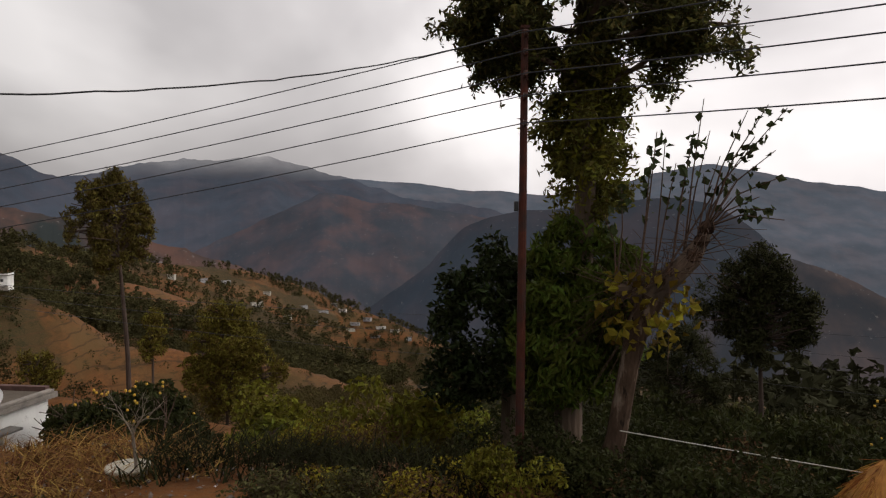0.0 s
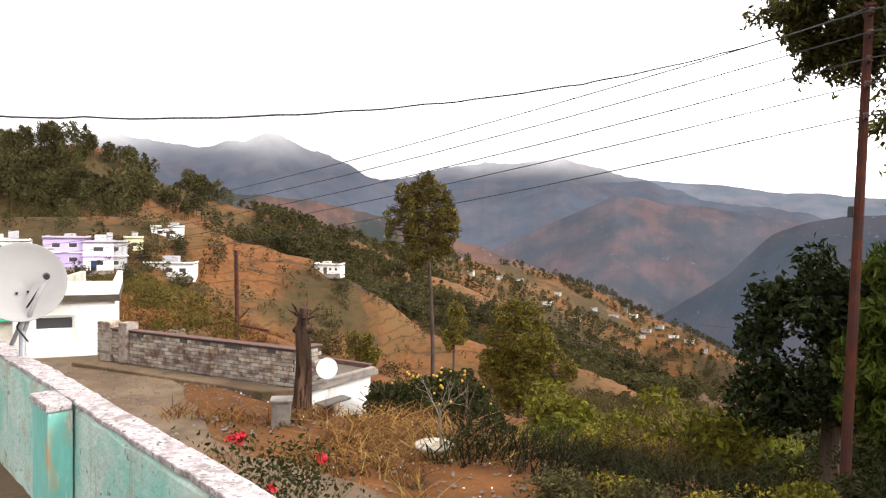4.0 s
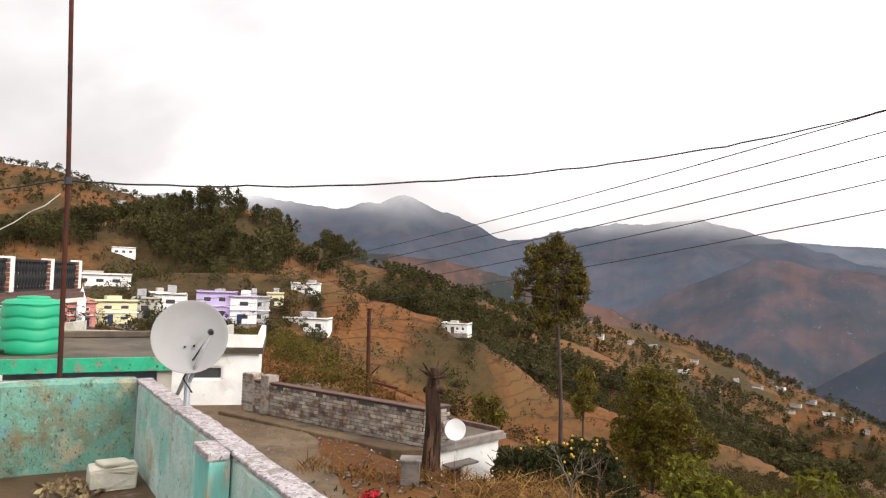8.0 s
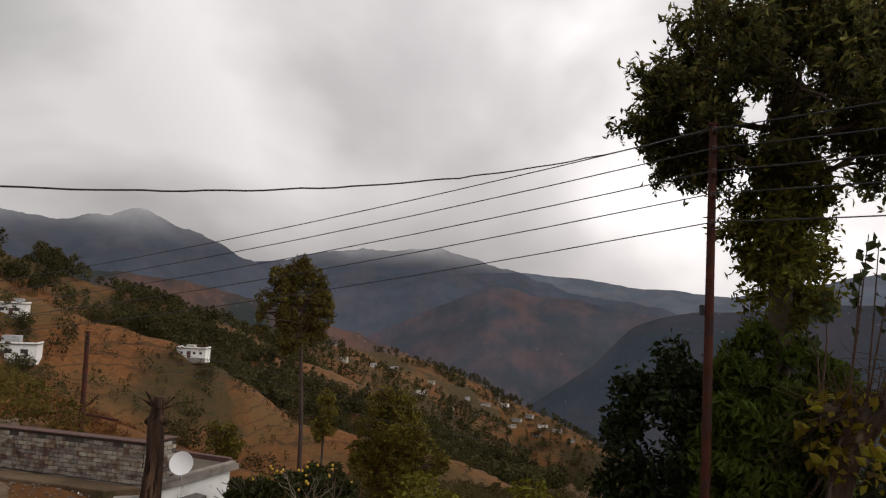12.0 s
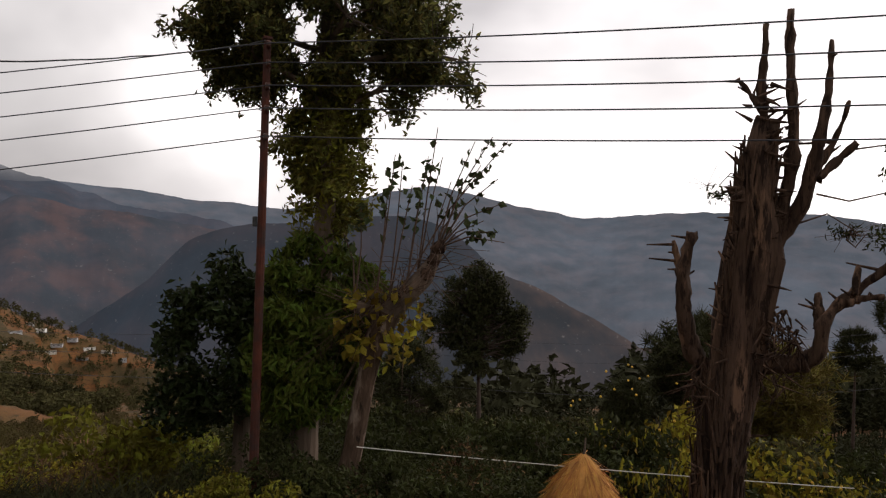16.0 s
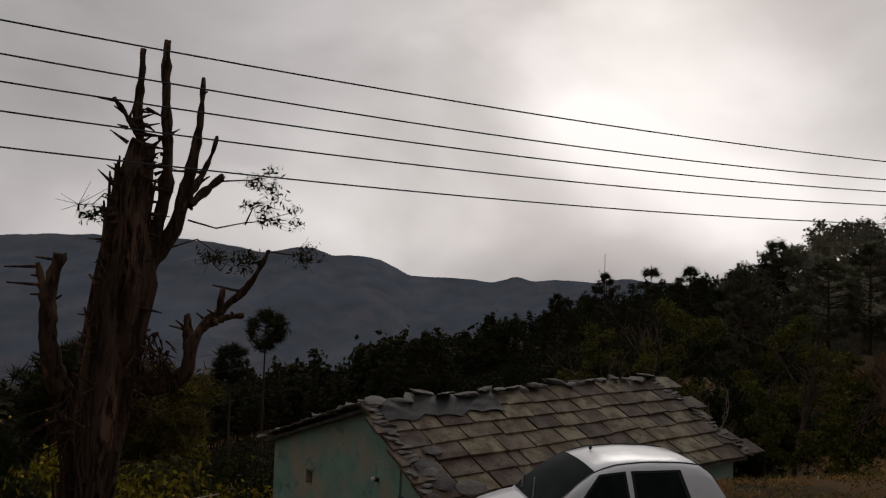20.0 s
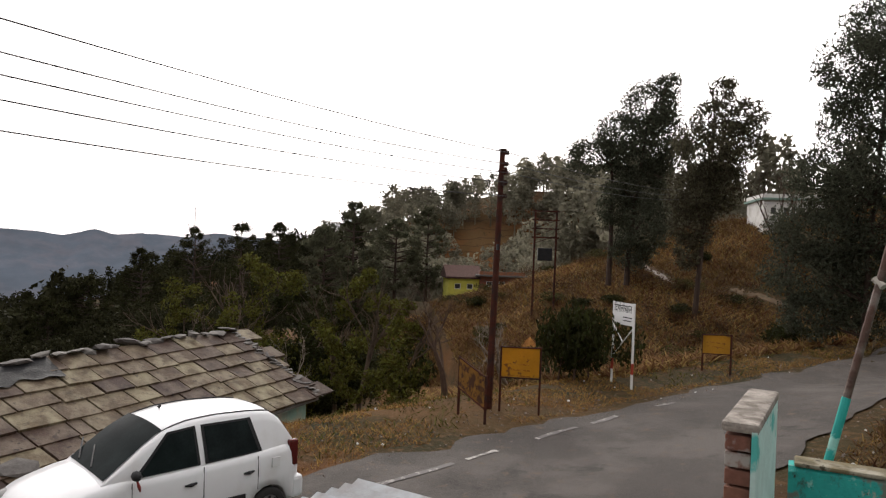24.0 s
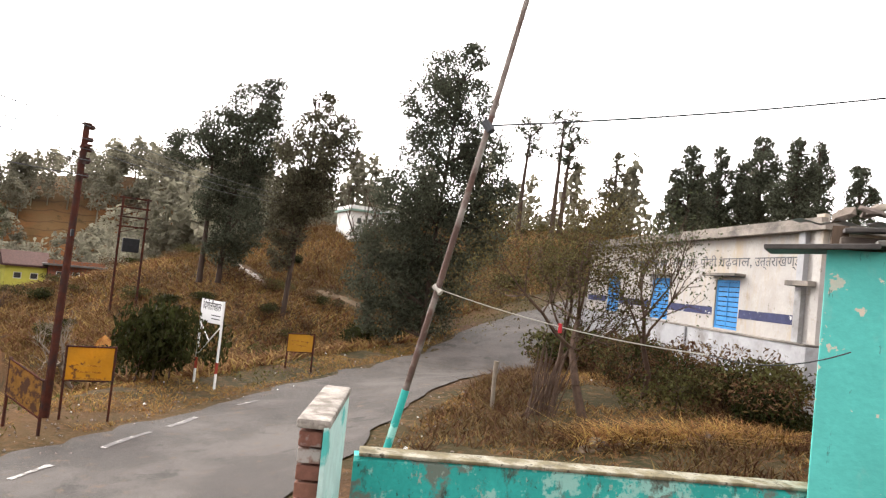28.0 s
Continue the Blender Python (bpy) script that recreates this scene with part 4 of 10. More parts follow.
def parapet(name, p, q, h, thick, material, label, side=1):
    """A plastered parapet from p to q, its inner face on that line, with a wavering top edge."""
    L = (Vector(q) - Vector(p)).length
    n = max(4, int(L / 0.12))
    rng = np.random.default_rng(int(L * 100))
    bm = bmesh.new()
    rows = []
    for i in range(n + 1):
        x = L * i / n
        dz = 0.005 * rng.normal()
        rows.append([bm.verts.new(c) for c in ((x, 0.004 * rng.normal(), 0), (x, 0.004 * rng.normal(), h - 0.03 + dz), (x, side * 0.02, h + dz), (x, side * (thick - 0.02), h + dz), (x, side * thick, h - 0.03 + dz), (x, side * thick, -0.1))])
    for a, b in zip(rows[:-1], rows[1:]):
        for k in range(5):
            bm.faces.new((a[k], b[k], b[k + 1], a[k + 1]))
    bm.faces.new(rows[0])
    bm.faces.new(rows[-1])
    bmesh.ops.recalc_face_normals(bm, faces=bm.faces[:])
    ob = part(name, bm, material)
    ob.matrix_basis = wall_m(p, q, FLOOR)
    return tagged(ob, label, "parapet", kind="structure")


H_PAR = 0.70
front = parapet("parapet_front", tuple(CORNER), tuple(along(7.9)), H_PAR, 0.115, TEALP, "peeling pale teal parapet with a lime-stained coping")
back_end = CORNER + BACK * 8.0
parapet("parapet_back", tuple(CORNER + BACK * 0.004), tuple(back_end), 0.73, 0.18, TEAL, "peeling teal and blue parapet at the terrace's back", side=-1)
# coping stones along the front
x = -0.06
rng = np.random.default_rng(3)
while x < 7.8:
    w = rng.uniform(0.7, 1.3)
    th = rng.uniform(0.022, 0.034)
    bm = boxes((0, -0.004 - rng.uniform(0, 0.005), 0, w - 0.003, 0.118 + rng.uniform(0, 0.01), th), bevel=0.007)
    bmesh.ops.subdivide_edges(bm, edges=[e for e in bm.edges if e.calc_length() > 0.3], cuts=12)
    for v in bm.verts:
        v.co.z += 0.009 * noise.noise(Vector((v.co.x * 9 + x, v.co.y * 9, x)))
        v.co.y += 0.009 * noise.noise(Vector((v.co.x * 7 + x, v.co.y * 3, x + 5)))
    c = part("coping_stone", bm, CAP, front)
    c.matrix_basis = pose(x, 0, H_PAR - 0.002, 0, 0.12 * rng.normal(), 0.1 * rng.normal())
    x += w
# the pier that thickens it
pier = part("pier", boxes((2.44, -0.12, 0, 2.72, -0.004, H_PAR - 0.02), bevel=0.012), mat("streaked_pier_paint", (0.17, 0.44, 0.38), 0.8, spread=0.25, scale=4, fine=30, streak=0.25, stain=(0.36, 0.28, 0.17), stain_scale=6, stain_cut=(0.54, 0.62), third=(0.5, 0.58, 0.53), third_scale=5, third_cut=(0.56, 0.66), coords="World"), front, "painted brick pier")
part("pier_cap", boxes((2.43, -0.13, H_PAR - 0.02, 2.73, -0.012, H_PAR + 0.026), bevel=0.012), CAP, front)

# right-hand end: broken stub and low parapet
S0, S1, S2 = Vector((2.86, -2.33)), Vector((3.66, -3.12)), Vector((1.56, -5.58))
stub = thing("broken_parapet_stub", wall_m(S0, S1, FLOOR), "broken end of a parapet with bare red brick", "parapet", kind="structure")
part("plaster_face", boxes((0.1, -0.006, 0, 1.12, 0.02, 0.86), bevel=0.004), mat("pale_teal_plaster", (0.45, 0.62, 0.58), 0.8, spread=0.15, stain=(0.08, 0.4, 0.36), stain_scale=4, stain_cut=(0.55, 0.62), coords="World"), stub)
core = part("brick_core", boxes((0.2, 0.022, 0, 1.11, 0.11, 0.84)), MORTAR, stub)
rng = np.random.default_rng(12)
for course in range(10):
    z = course * 0.084
    shift = 0.0 if course % 2 else 0.12
    start = 0.02 + 0.1 * (9 - course) / 9 * 0 + (0.0 if course < 3 else 0.08 + 0.05 * rng.random())
    xx = start
    while xx < 1.04:
        w = 0.225 if xx > start else (0.12 + shift)
        w = min(w, 1.11 - xx)
        b = part("brick", boxes((0, 0, 0, w - 0.012, 0.115, 0.072), bevel=0.005), BRICKR if course < 6 else BRICKG, stub)
        b.matrix_basis = pose(xx, 0.024, z, 0, 0, 1.5 * rng.normal())
        xx += w
part("mortar_cap", boxes((0.1, -0.012, 0.845, 1.13, 0.155, 0.895), bevel=0.018), mat("crumbled_lime_cap", (0.30, 0.27, 0.235), 0.95, spread=0.4, scale=9, fine=40, stain=(0.14, 0.12, 0.10), stain_scale=7, stain_cut=(0.48, 0.6), coords="World", bump=1.0), stub, "crumbling lime cap")
rp = parapet("parapet_right", (3.64, -3.20), tuple(S2), 0.47, 0.16, TEAL3, "mossy peeling teal low parapet", side=1)
part("coping", boxes((0.03, -0.012, 0.462, (S2 - S1).length - 0.08, 0.175, 0.487), bevel=0.01), mat("mossy_coping", (0.15, 0.125, 0.07), 0.9, spread=0.4, scale=9, third=(0.06, 0.05, 0.03), third_scale=14, third_cut=(0.55, 0.63), stain=(0.3, 0.28, 0.22), stain_scale=7, coords="World"), rp)

STONEM = mat("rough_grey_rubble", (0.17, 0.14, 0.115), 0.95, spread=0.4, scale=6, fine=30, per_object=0.3, coords="World")
# teal room at the end of the terrace, with its tin roof
room = thing("terrace_room", pose(0, 0, 0), "small bright teal room with peeling paint and a tin roof", "room", kind="structure")
R0, R1 = Vector((1.58, -5.60)), Vector((-1.76, -6.50))
part("wall", boxes((-0.08, -0.2, -0.3, 3.4, 0.0, 2.1), bevel=0.01), TEAL2, room, "bright teal peeling plaster").matrix_basis = wall_m(R0, R1, FLOOR) @ pose(0, 0, 0, 0, 0, 0)
part("side_wall", boxes((-0.02, 0.004, -2.2, 0.2, 3.0, 2.1), bevel=0.01), TEAL2, room).matrix_basis = wall_m(R0, R1, FLOOR)
bmr = bmesh.new()
cols = 60
grid = [[bmr.verts.new((-0.34 + 4.0 * i / cols, 0.5 + 2.7 * j, 2.37 + 0.3 * j + 0.018 * math.sin(i * 1.57))) for i in range(cols + 1)] for j in (0, 0.25, 0.5, 0.75, 1)]
for a, b in zip(grid[:-1], grid[1:]):
    for i in range(cols):
        bmr.faces.new((a[i], a[i + 1], b[i + 1], b[i]))
bmesh.ops.solidify(bmr, geom=bmr.faces[:], thickness=0.006)
part("roof_sheet", bmr, TIN, room, "rusty corrugated tin sheet").matrix_basis = wall_m(R0, R1, FLOOR)
part("roof_slab", boxes((-0.46, -0.32, 0.0, 0.22, 0.45, 0.035), bevel=0.008), SLATEG, room, "dark stone roof slab").matrix_basis = wall_m(R0, R1, FLOOR) @ pose(0, 0, 2.105, 2, -4, 0)
part("roof_slab", boxes((0.2, -0.3, 0.0, 1.7, 0.5, 0.035), bevel=0.008), SLATEG, room).matrix_basis = wall_m(R0, R1, FLOOR) @ pose(0, 0, 2.135, 2, -2, 0)
part("roof_slab", boxes((1.6, -0.34, 0.0, 3.5, 0.45, 0.035), bevel=0.008), SLATEG, room).matrix_basis = wall_m(R0, R1, FLOOR) @ pose(0, 0, 2.125, 2, 0, 0)
part("roof_slab", boxes((0.02, 0.0, 0.0, 1.3, 0.8, 0.03), bevel=0.008), SLATEG, room).matrix_basis = wall_m(R0, R1, FLOOR) @ pose(0, 0, 2.24, 5, -3, 0)
part("wall_head", boxes((0.0, 0.2, 2.14, 3.3, 0.4, 2.23), bevel=0.01), STONEM, room, "rubble stone wall head").matrix_basis = wall_m(R0, R1, FLOOR)
part("timber", boxes((-0.05, 0.5, 2.2, 0.06, 3.0, 2.34)), BARK, room).matrix_basis = wall_m(R0, R1, FLOOR)
rgr = np.random.default_rng(61)
for k in range(26):
    bm = bmesh.new()
    bmesh.ops.create_icosphere(bm, subdivisions=1, radius=0.5)
    for v in bm.verts:
        v.co *= 1 + 0.4 * noise.noise(v.co * 2 + Vector((k * 5, 1, 0)))
    part("roof_stone", bm, STONEM, room).matrix_basis = wall_m(R0, R1, FLOOR) @ pose(0.05 + 0.1 * k + rgr.normal() * 0.03, 1.15 + rgr.normal() * 0.16, 2.47 + 0.02 * min(k, 8) + rgr.uniform(0, 0.05), rgr.normal() * 20, rgr.normal() * 20, rgr.uniform(0, 90)) @ Matrix.Diagonal((rgr.uniform(0.14, 0.3), rgr.uniform(0.12, 0.25), rgr.uniform(0.06, 0.13), 1))

# corrugated awning below the terrace edge: x along its waves, towards the terrace
awn = bmesh.new()
cols = 72
grid = [[awn.verts.new((2.25 * j, -2.5 * i / cols, 0.016 * math.sin(i * math.pi / 2) + 0.10 * j)) for i in range(cols + 1)] for j in (0, 0.33, 0.66, 1)]
for a, b in zip(grid[:-1], grid[1:]):
    for i in range(cols):
        awn.faces.new((a[i], a[i + 1], b[i + 1], b[i]))
bmesh.ops.solidify(awn, geom=awn.faces[:], thickness=0.004)
awning = thing("corrugated_awning", pose(5.6, -0.96, 1.78, 0, 0, math.degrees(math.atan2(-0.61, -0.79))), "galvanised corrugated sheet awning over the shop front", "awning")
part("sheet", awn, ZINC, awning)
for py in (-0.08, -2.42):
    part("rafter", boxes((0.03, py - 0.03, -0.1, 2.2, py + 0.03, -0.04)), BARK, awning)
    part("post", boxes((0.06, py - 0.03, -1.78, 0.12, py + 0.03, -0.101)), RUST, awning)


# ---------------------------------------------------------------- things on the terrace
def bucket():
    b = thing("bucket", pose(-5.85, 2.64, FLOOR) @ Matrix.Scale(0.86, 4), "dark green plastic bucket on the terrace floor", "bucket")
    part("body", lathe([(0.0, 0.004), (0.115, 0.0), (0.12, 0.02), (0.148, 0.30), (0.158, 0.305), (0.16, 0.33), (0.15, 0.332), (0.15, 0.355), (0.165, 0.36), (0.165, 0.375), (0.148, 0.375), (0.135, 0.2), (0.11, 0.02), (0.0, 0.018)], 28), BUCKETG, b)
    h = np.linspace(0.1, np.pi - 0.1, 14)
    part("handle", tube(np.stack([0.165 * np.cos(h), 0.05 + 0.13 * np.sin(h), 0.34 - 0.09 * np.sin(h)], 1), 0.005, 6), DARKM, b, "thin wire handle")
    part("rim", lathe([(0.149, 0.366), (0.17, 0.366), (0.17, 0.382), (0.149, 0.382)], 28), BUCKETG, b)


bucket()


def foam_block():
    t = thing("foam_box", pose(-5.02, 3.24, FLOOR, 0, 0, 62), "dirty white foam packing block", "box")
    bm = boxes((-0.17, -0.12, 0.0, 0.17, 0.12, 0.17), bevel=0.03)
    bmesh.ops.subdivide_edges(bm, edges=bm.edges[:], cuts=2)
    for v in bm.verts:
        v.co += Vector((noise.noise(v.co * 9), noise.noise(v.co * 9 + Vector((5, 0, 0))), 0)) * 0.018
    part("block", bm, FOAM, t)
    part("lid", boxes((-0.12, -0.1, 0.172, 0.1, 0.08, 0.20), bevel=0.012), FOAM, t).rotation_euler = (0, 0.06, 0.3)


foam_block()
rng = np.random.default_rng(5)
px_, py_, _ = at(-59.8, 5.95)
c = np.stack([px_ + 0.13 * rng.normal(size=210), py_ + 0.08 * rng.normal(size=210), FLOOR + 0.012 + 0.06 * rng.random(210) * np.exp(-rng.random(210) * 2)], 1)
tagged(part("dried_leaves", leaves(c, 0.07, rng, 0.55), mat("curled_dead_leaf", (0.22, 0.155, 0.085), 0.9, spread=0.4, island=0.5, bump=0, coords="World")), "heap of dried curled leaves on the floor", "leaves", kind="stuff")
c = np.stack([rng.uniform(-6, -3, 90), rng.uniform(0.8, 3.4, 90), np.full(90, FLOOR + 0.008)], 1)
tagged(part("floor_litter", leaves(c, 0.03, rng, 0.6), CONC), "scattered chips and dust on the floor", "litter", kind="stuff")


def dish(m, label, r, material, arm=True, tilt=12, rise=0.0):
    """A satellite dish; the pose is that of its foot, y towards its look."""
    d = thing("satellite_dish", m, label, "satellite dish")
    prof = [(r * k / 10, 0.16 * r * (k / 10) ** 2) for k in range(11)] + [(r * 1.0, 0.19 * r), (r * 0.985, 0.19 * r), (r * 0.9, 0.145 * r), (r * 0.5, 0.055 * r), (0.001, 0.012 * r)]
    h = r * 1.55 + rise
    face = pose(0, 0.06, h) @ pose(0, 0, 0, -90 + tilt)
    part("reflector", lathe(prof, 40), material, d).matrix_basis = face
    part("mast", tube([(0, -0.02, 0), (0, -0.03, h * 0.55), (0, 0.0, h)], 0.02, 8), ZINC, d)
    part("bracket", boxes((-0.05, -0.04, h - 0.09, 0.05, 0.05, h + 0.09), bevel=0.008), ZINC, d)
    lnb = Vector((-0.52 * r, 0.8 * r, h + 0.14 * r))
    if arm:
        part("feed_arm", tube([(-0.05 * r, 0.3 * r, h - r * 1.2), (-0.18 * r, 0.62 * r, h - 0.7 * r), (-0.34 * r, 0.78 * r, h - 0.25 * r), tuple(lnb)], 0.013, 8), GREYW, d)
        part("receiver", tube([tuple(lnb + Vector((0, 0.03, 0.01))), tuple(lnb + Vector((0, -0.06, 0.01)))], [0.017, 0.021], 12), BLACKP, d, "black receiver head")
        part("foot_strut", tube([(0, 0, h * 0.5), (0.06, -0.14, 0.06)], 0.014, 8), ZINC, d)
        part("cable", tube([tuple(lnb), (-0.1 * r, 0.45 * r, h - 0.6 * r), (0.03, 0.1, h - 1.1 * r), (-0.03, 0.05, 0.1)], 0.006, 6), BLACKP, d)
        for dx, dz in ((0.12, -0.25), (-0.12, -0.22), (-0.02, -0.72)):
            part("bolt", boxes((dx * r - 0.006, 0.075, h + dz * r - 0.006, dx * r + 0.006, 0.1, h + dz * r + 0.006)), DARKM, d)
    return d


p = along(1.46, 0.058)
dish(pose(p.x, p.y, FLOOR + 0.74, 0, 0, 232), "grey satellite dish on a bent bracket", 0.245, DISHM, rise=0.09)

# tall steel mast behind the back parapet
mb = at(-60.8, 6.75)
mast = thing("antenna_mast", pose(*mb[:2], ground_z(*mb[:2])), "tall thin rusty steel pipe mast", "mast")
g0 = ground_z(*mb[:2])
part("pipe", tube([(0, 0, 0), (0.0, 0, 2.6 - g0), (-0.012, -0.02, 4.4 - g0), (-0.04, -0.07, 6.05 - g0)], [0.021, 0.021, 0.019, 0.018], 10), RUST, mast)
part("cap", tube([(-0.04, -0.07, 6.05 - g0), (-0.04, -0.07, 6.1 - g0)], 0.024, 10), RUST, mast)
part("clamp", tube([(-0.011, -0.018, 4.30 - g0), (-0.011, -0.019, 4.36 - g0)], 0.032, 10), WIRE, mast)

# leaning pipe beside the low parapet
lb = at(133.7, 5.35)
lean = thing("leaning_pipe", pose(*lb[:2], ground_z(*lb[:2])), "leaning rusty pipe, its foot painted teal", "pole")
g1 = ground_z(*lb[:2])
kn, tp = Vector(seen_at(136.3, 5.45, -1.0)), Vector(seen_at(141.4, 5.8, 23.5))
o = Vector((*lb[:2], g1))
foot = Vector(seen_at(133.7, 5.35, -13.2))
dn = (foot - kn) * (foot.z - g1 + 0.05) / (kn.z - foot.z)
part("pipe", tube([tuple(foot + dn - o), tuple(foot - o), tuple(kn - o), tuple(Vector(seen_at(138.9, 5.6, 11.8)) - o), tuple(tp - o)], [0.025, 0.025, 0.024, 0.023, 0.022], 10), mat("brown_rust_pipe", (0.085, 0.048, 0.036), 0.75, spread=0.3, stain=(0.2, 0.17, 0.15), stain_scale=4), lean)
mid = foot.lerp(kn, 0.36)
part("painted_foot", tube([tuple(foot + dn - o), tuple(mid - o)], 0.028, 10), TEAL3, lean, "teal painted lower end")
part("rope_knot", tube([tuple(kn - o + Vector((-0.03, 0, -0.03))), tuple(kn - o + Vector((0.03, 0.01, 0.02)))], 0.024, 8), ROPE, lean)
kn2 = Vector(seen_at(138.9, 5.6, 11.8))
part("upper_knot", tube([tuple(kn2 - o + Vector((-0.03, 0, -0.05))), tuple(kn2 - o + Vector((0.03, 0.01, 0.03)))], 0.036, 8), WIRE, lean)


def cable(name, p, q, sag, r, material, label, n=24, cat="cable", wob=0.0):
    p, q = np.array(p, float), np.array(q, float)
    t = np.linspace(0, 1, n)[:, None]
    pts = p + (q - p) * t
    pts[:, 2] -= sag * 4 * (t * (1 - t))[:, 0]
    if wob:
        pts[:, 2] += wob * np.sin(t[:, 0] * 90) * 0.3 + wob * np.random.default_rng(3).normal(size=n) * 0.2
    ob = part(name, tube(pts, r, 6), material)
    return tagged(ob, label, cat)


wallhook = seen_at(165.2, 5.42, -2.2)
midrope = seen_at(156.6, 5.9, -3.6)
cable("clothes_line", tuple(kn), midrope, 0.06, 0.0045, ROPE, "pale twisted rope tied to the leaning pipe", cat="rope")
cable("black_cable", midrope, wallhook, 0.08, 0.005, BLACKP, "black cable tied to the wall")
cable("thin_wire", tuple(kn2), seen_at(171, 7.5, 15.2), 0.04, 0.0075, BLACKP, "thin wire over the terrace end", cat="wire")
peg = part("red_peg", boxes((-0.012, -0.01, -0.05, 0.012, 0.01, 0.02), bevel=0.003), RED)
pm = Vector(tuple(kn)).lerp(Vector(midrope), 0.45)
peg.matrix_basis = pose(pm.x, pm.y, pm.z - 0.055)
tagged(peg, "red clothes peg on the rope", "clothes peg")

# ---------------------------------------------------------------- poles and wires
def insulator_pole(az, r, top_el, foot_z, radius, lean, label, ties_z):
    """A steel pole with shackle insulators down its upper part. Returns the places where the wires tie on."""
    x, y, _ = at(az, r)
    top = EYE + r * math.tan(radians(top_el))
    pole = thing("utility_pole", pose(x, y, foot_z), label, "utility pole", group="poles of the power line")
    h = top - foot_z
    part("shaft", tube([(0, 0, 0), (lean[0] * 0.5, lean[1] * 0.5, h * 0.5), (lean[0], lean[1], h)], [radius * 1.15, radius, radius * 0.85], 10), RUST, pole)
    ties = []
    for tie in ties_z:
        z = EYE + tie - foot_z
        f = z / h
        cx, cy = lean[0] * f, lean[1] * f
        part("shackle", boxes((cx - 0.02, cy - radius - 0.07, z - 0.05, cx + 0.02, cy - radius + 0.02, z + 0.05)), RUST, pole)
        part("insulator", (lambda v: (v[0] + np.array([cx, cy - radius - 0.06, z - 0.035]), v[1], True))(lathe([(0.0, 0), (0.03, 0), (0.034, 0.02), (0.02, 0.035), (0.034, 0.05), (0.03, 0.07), (0.0, 0.07)], 12)), PORC, pole)
        ties.append((x + cx, y + cy - radius - 0.09, foot_z + z))
    part("cap", boxes((lean[0] - radius, lean[1] - radius, h, lean[0] + radius, lean[1] + radius, h + 0.04)), RUST, pole)
    part("pipe_clip", boxes((lean[0] * 0.45 - radius - 0.05, lean[1] * 0.45 - 0.03, h * 0.62, lean[0] * 0.45 - radius + 0.01, lean[1] * 0.45 + 0.03, h * 0.62 + 0.14), bevel=0.01), BLACKP, pole)
    return pole, ties


P1R = 10.0
x1, y1, _ = at(9.0, P1R)
pole1, ties1 = insulator_pole(9.1, P1R, 15.1, ground_z(x1, y1) - 0.3, 0.06, (0.07, 0.0), "tall rust-red steel pole carrying five wires", (2.62, 2.36, 2.05, 1.745, 1.363))
x3, y3, _ = at(108.8, 16.2)
pole3, ties3 = insulator_pole(108.8, 16.2, 8.2, ground_z(x3, y3) - 0.1, 0.075, (0.05, -0.12), "rust-red steel pole by the yellow boards", (2.30, 2.04, 1.84, 1.62, 1.30))
for k, dz in enumerate((5.55, 5.2)):
    part("cross_arm", boxes((-0.22, -0.16, dz, 0.28, -0.1, dz + 0.05)), RUST, pole3)
x2, y2, _ = at(-37.4, 34)
pole2, ties2 = insulator_pole(-37.4, 34, -2.6, ground_z(x2, y2) - 0.3, 0.11, (-0.25, 0.05), "leaning brown pole on the slope below", (-1.66, -1.92, -2.2))
part("cross_arm", boxes((-0.85, -0.06, 4.35, 0.6, 0.06, 4.46), bevel=0.01), RUST, pole2).rotation_euler = (0, 0.18, 0.4)
part("stay", tube([(-0.2, 0, 4.6), (0.5, 0.1, 5.3)], 0.03, 6), RUST, pole2)
pole4, ties4 = insulator_pole(-62, 55, -0.6, ground_z(*at(-62, 55)[:2]) - 0.3, 0.09, (0.05, 0.0), "steel pole behind the balustraded house", (-0.85, -1.17, -1.5, -1.82, -2.15))
for a, b in zip(ties1, ties4):
    cable("power_wire", a, b, 1.5, 0.008, WIRE, "thin bare power line wire", cat="wire")["group"] = "wires of the power line"
for a, b, dip in zip(ties1, ties3, (0.3, 0.38, 0.35, 0.34, 0.3)):
    cable("power_wire", a, b, dip, 0.009, WIRE, "thin bare power line wire", cat="wire")["group"] = "wires of the power line"
far4 = at(125, 60, 9.5)
for k, b in enumerate(ties3[:3]):
    cable("power_wire", b, (far4[0], far4[1], far4[2] - 0.3 * k), 0.5, 0.0085, WIRE, "thin bare power line wire", cat="wire")["group"] = "wires of the power line"
tied = (mb[0] - 0.06, mb[1] - 0.05, g0 + 4.33 - g0)
cable("service_cable", tied, (ties1[0][0] - 0.05, ties1[0][1], ties1[0][2] + 0.02), 0.5, 0.0085, BLACKP, "black twisted service cable", 60, wob=0.012)
cable("service_cable", tied, at(-88, 20, 3.9), 0.2, 0.007, BLACKP, "black twisted service cable", 30, wob=0.01)
cable("slack_rope", (tied[0], tied[1], tied[2] - 0.12), at(-82, 6.9, 3.05), 0.22, 0.0045, ROPE, "slack pale rope over the back parapet", 24, "rope", wob=0.02)
cable("washing_line", at(-90, 6.2, 2.74), at(-63, 6.35, 2.72), 0.03, 0.005, ROPE, "white washing line along the parapet", 20, "rope")
cable("clothes_line", at(17.2, 9.3, 0.86), at(55, 12.5, -0.05), 0.03, 0.007, ROPE, "white line strung between the trees", 20, "rope")
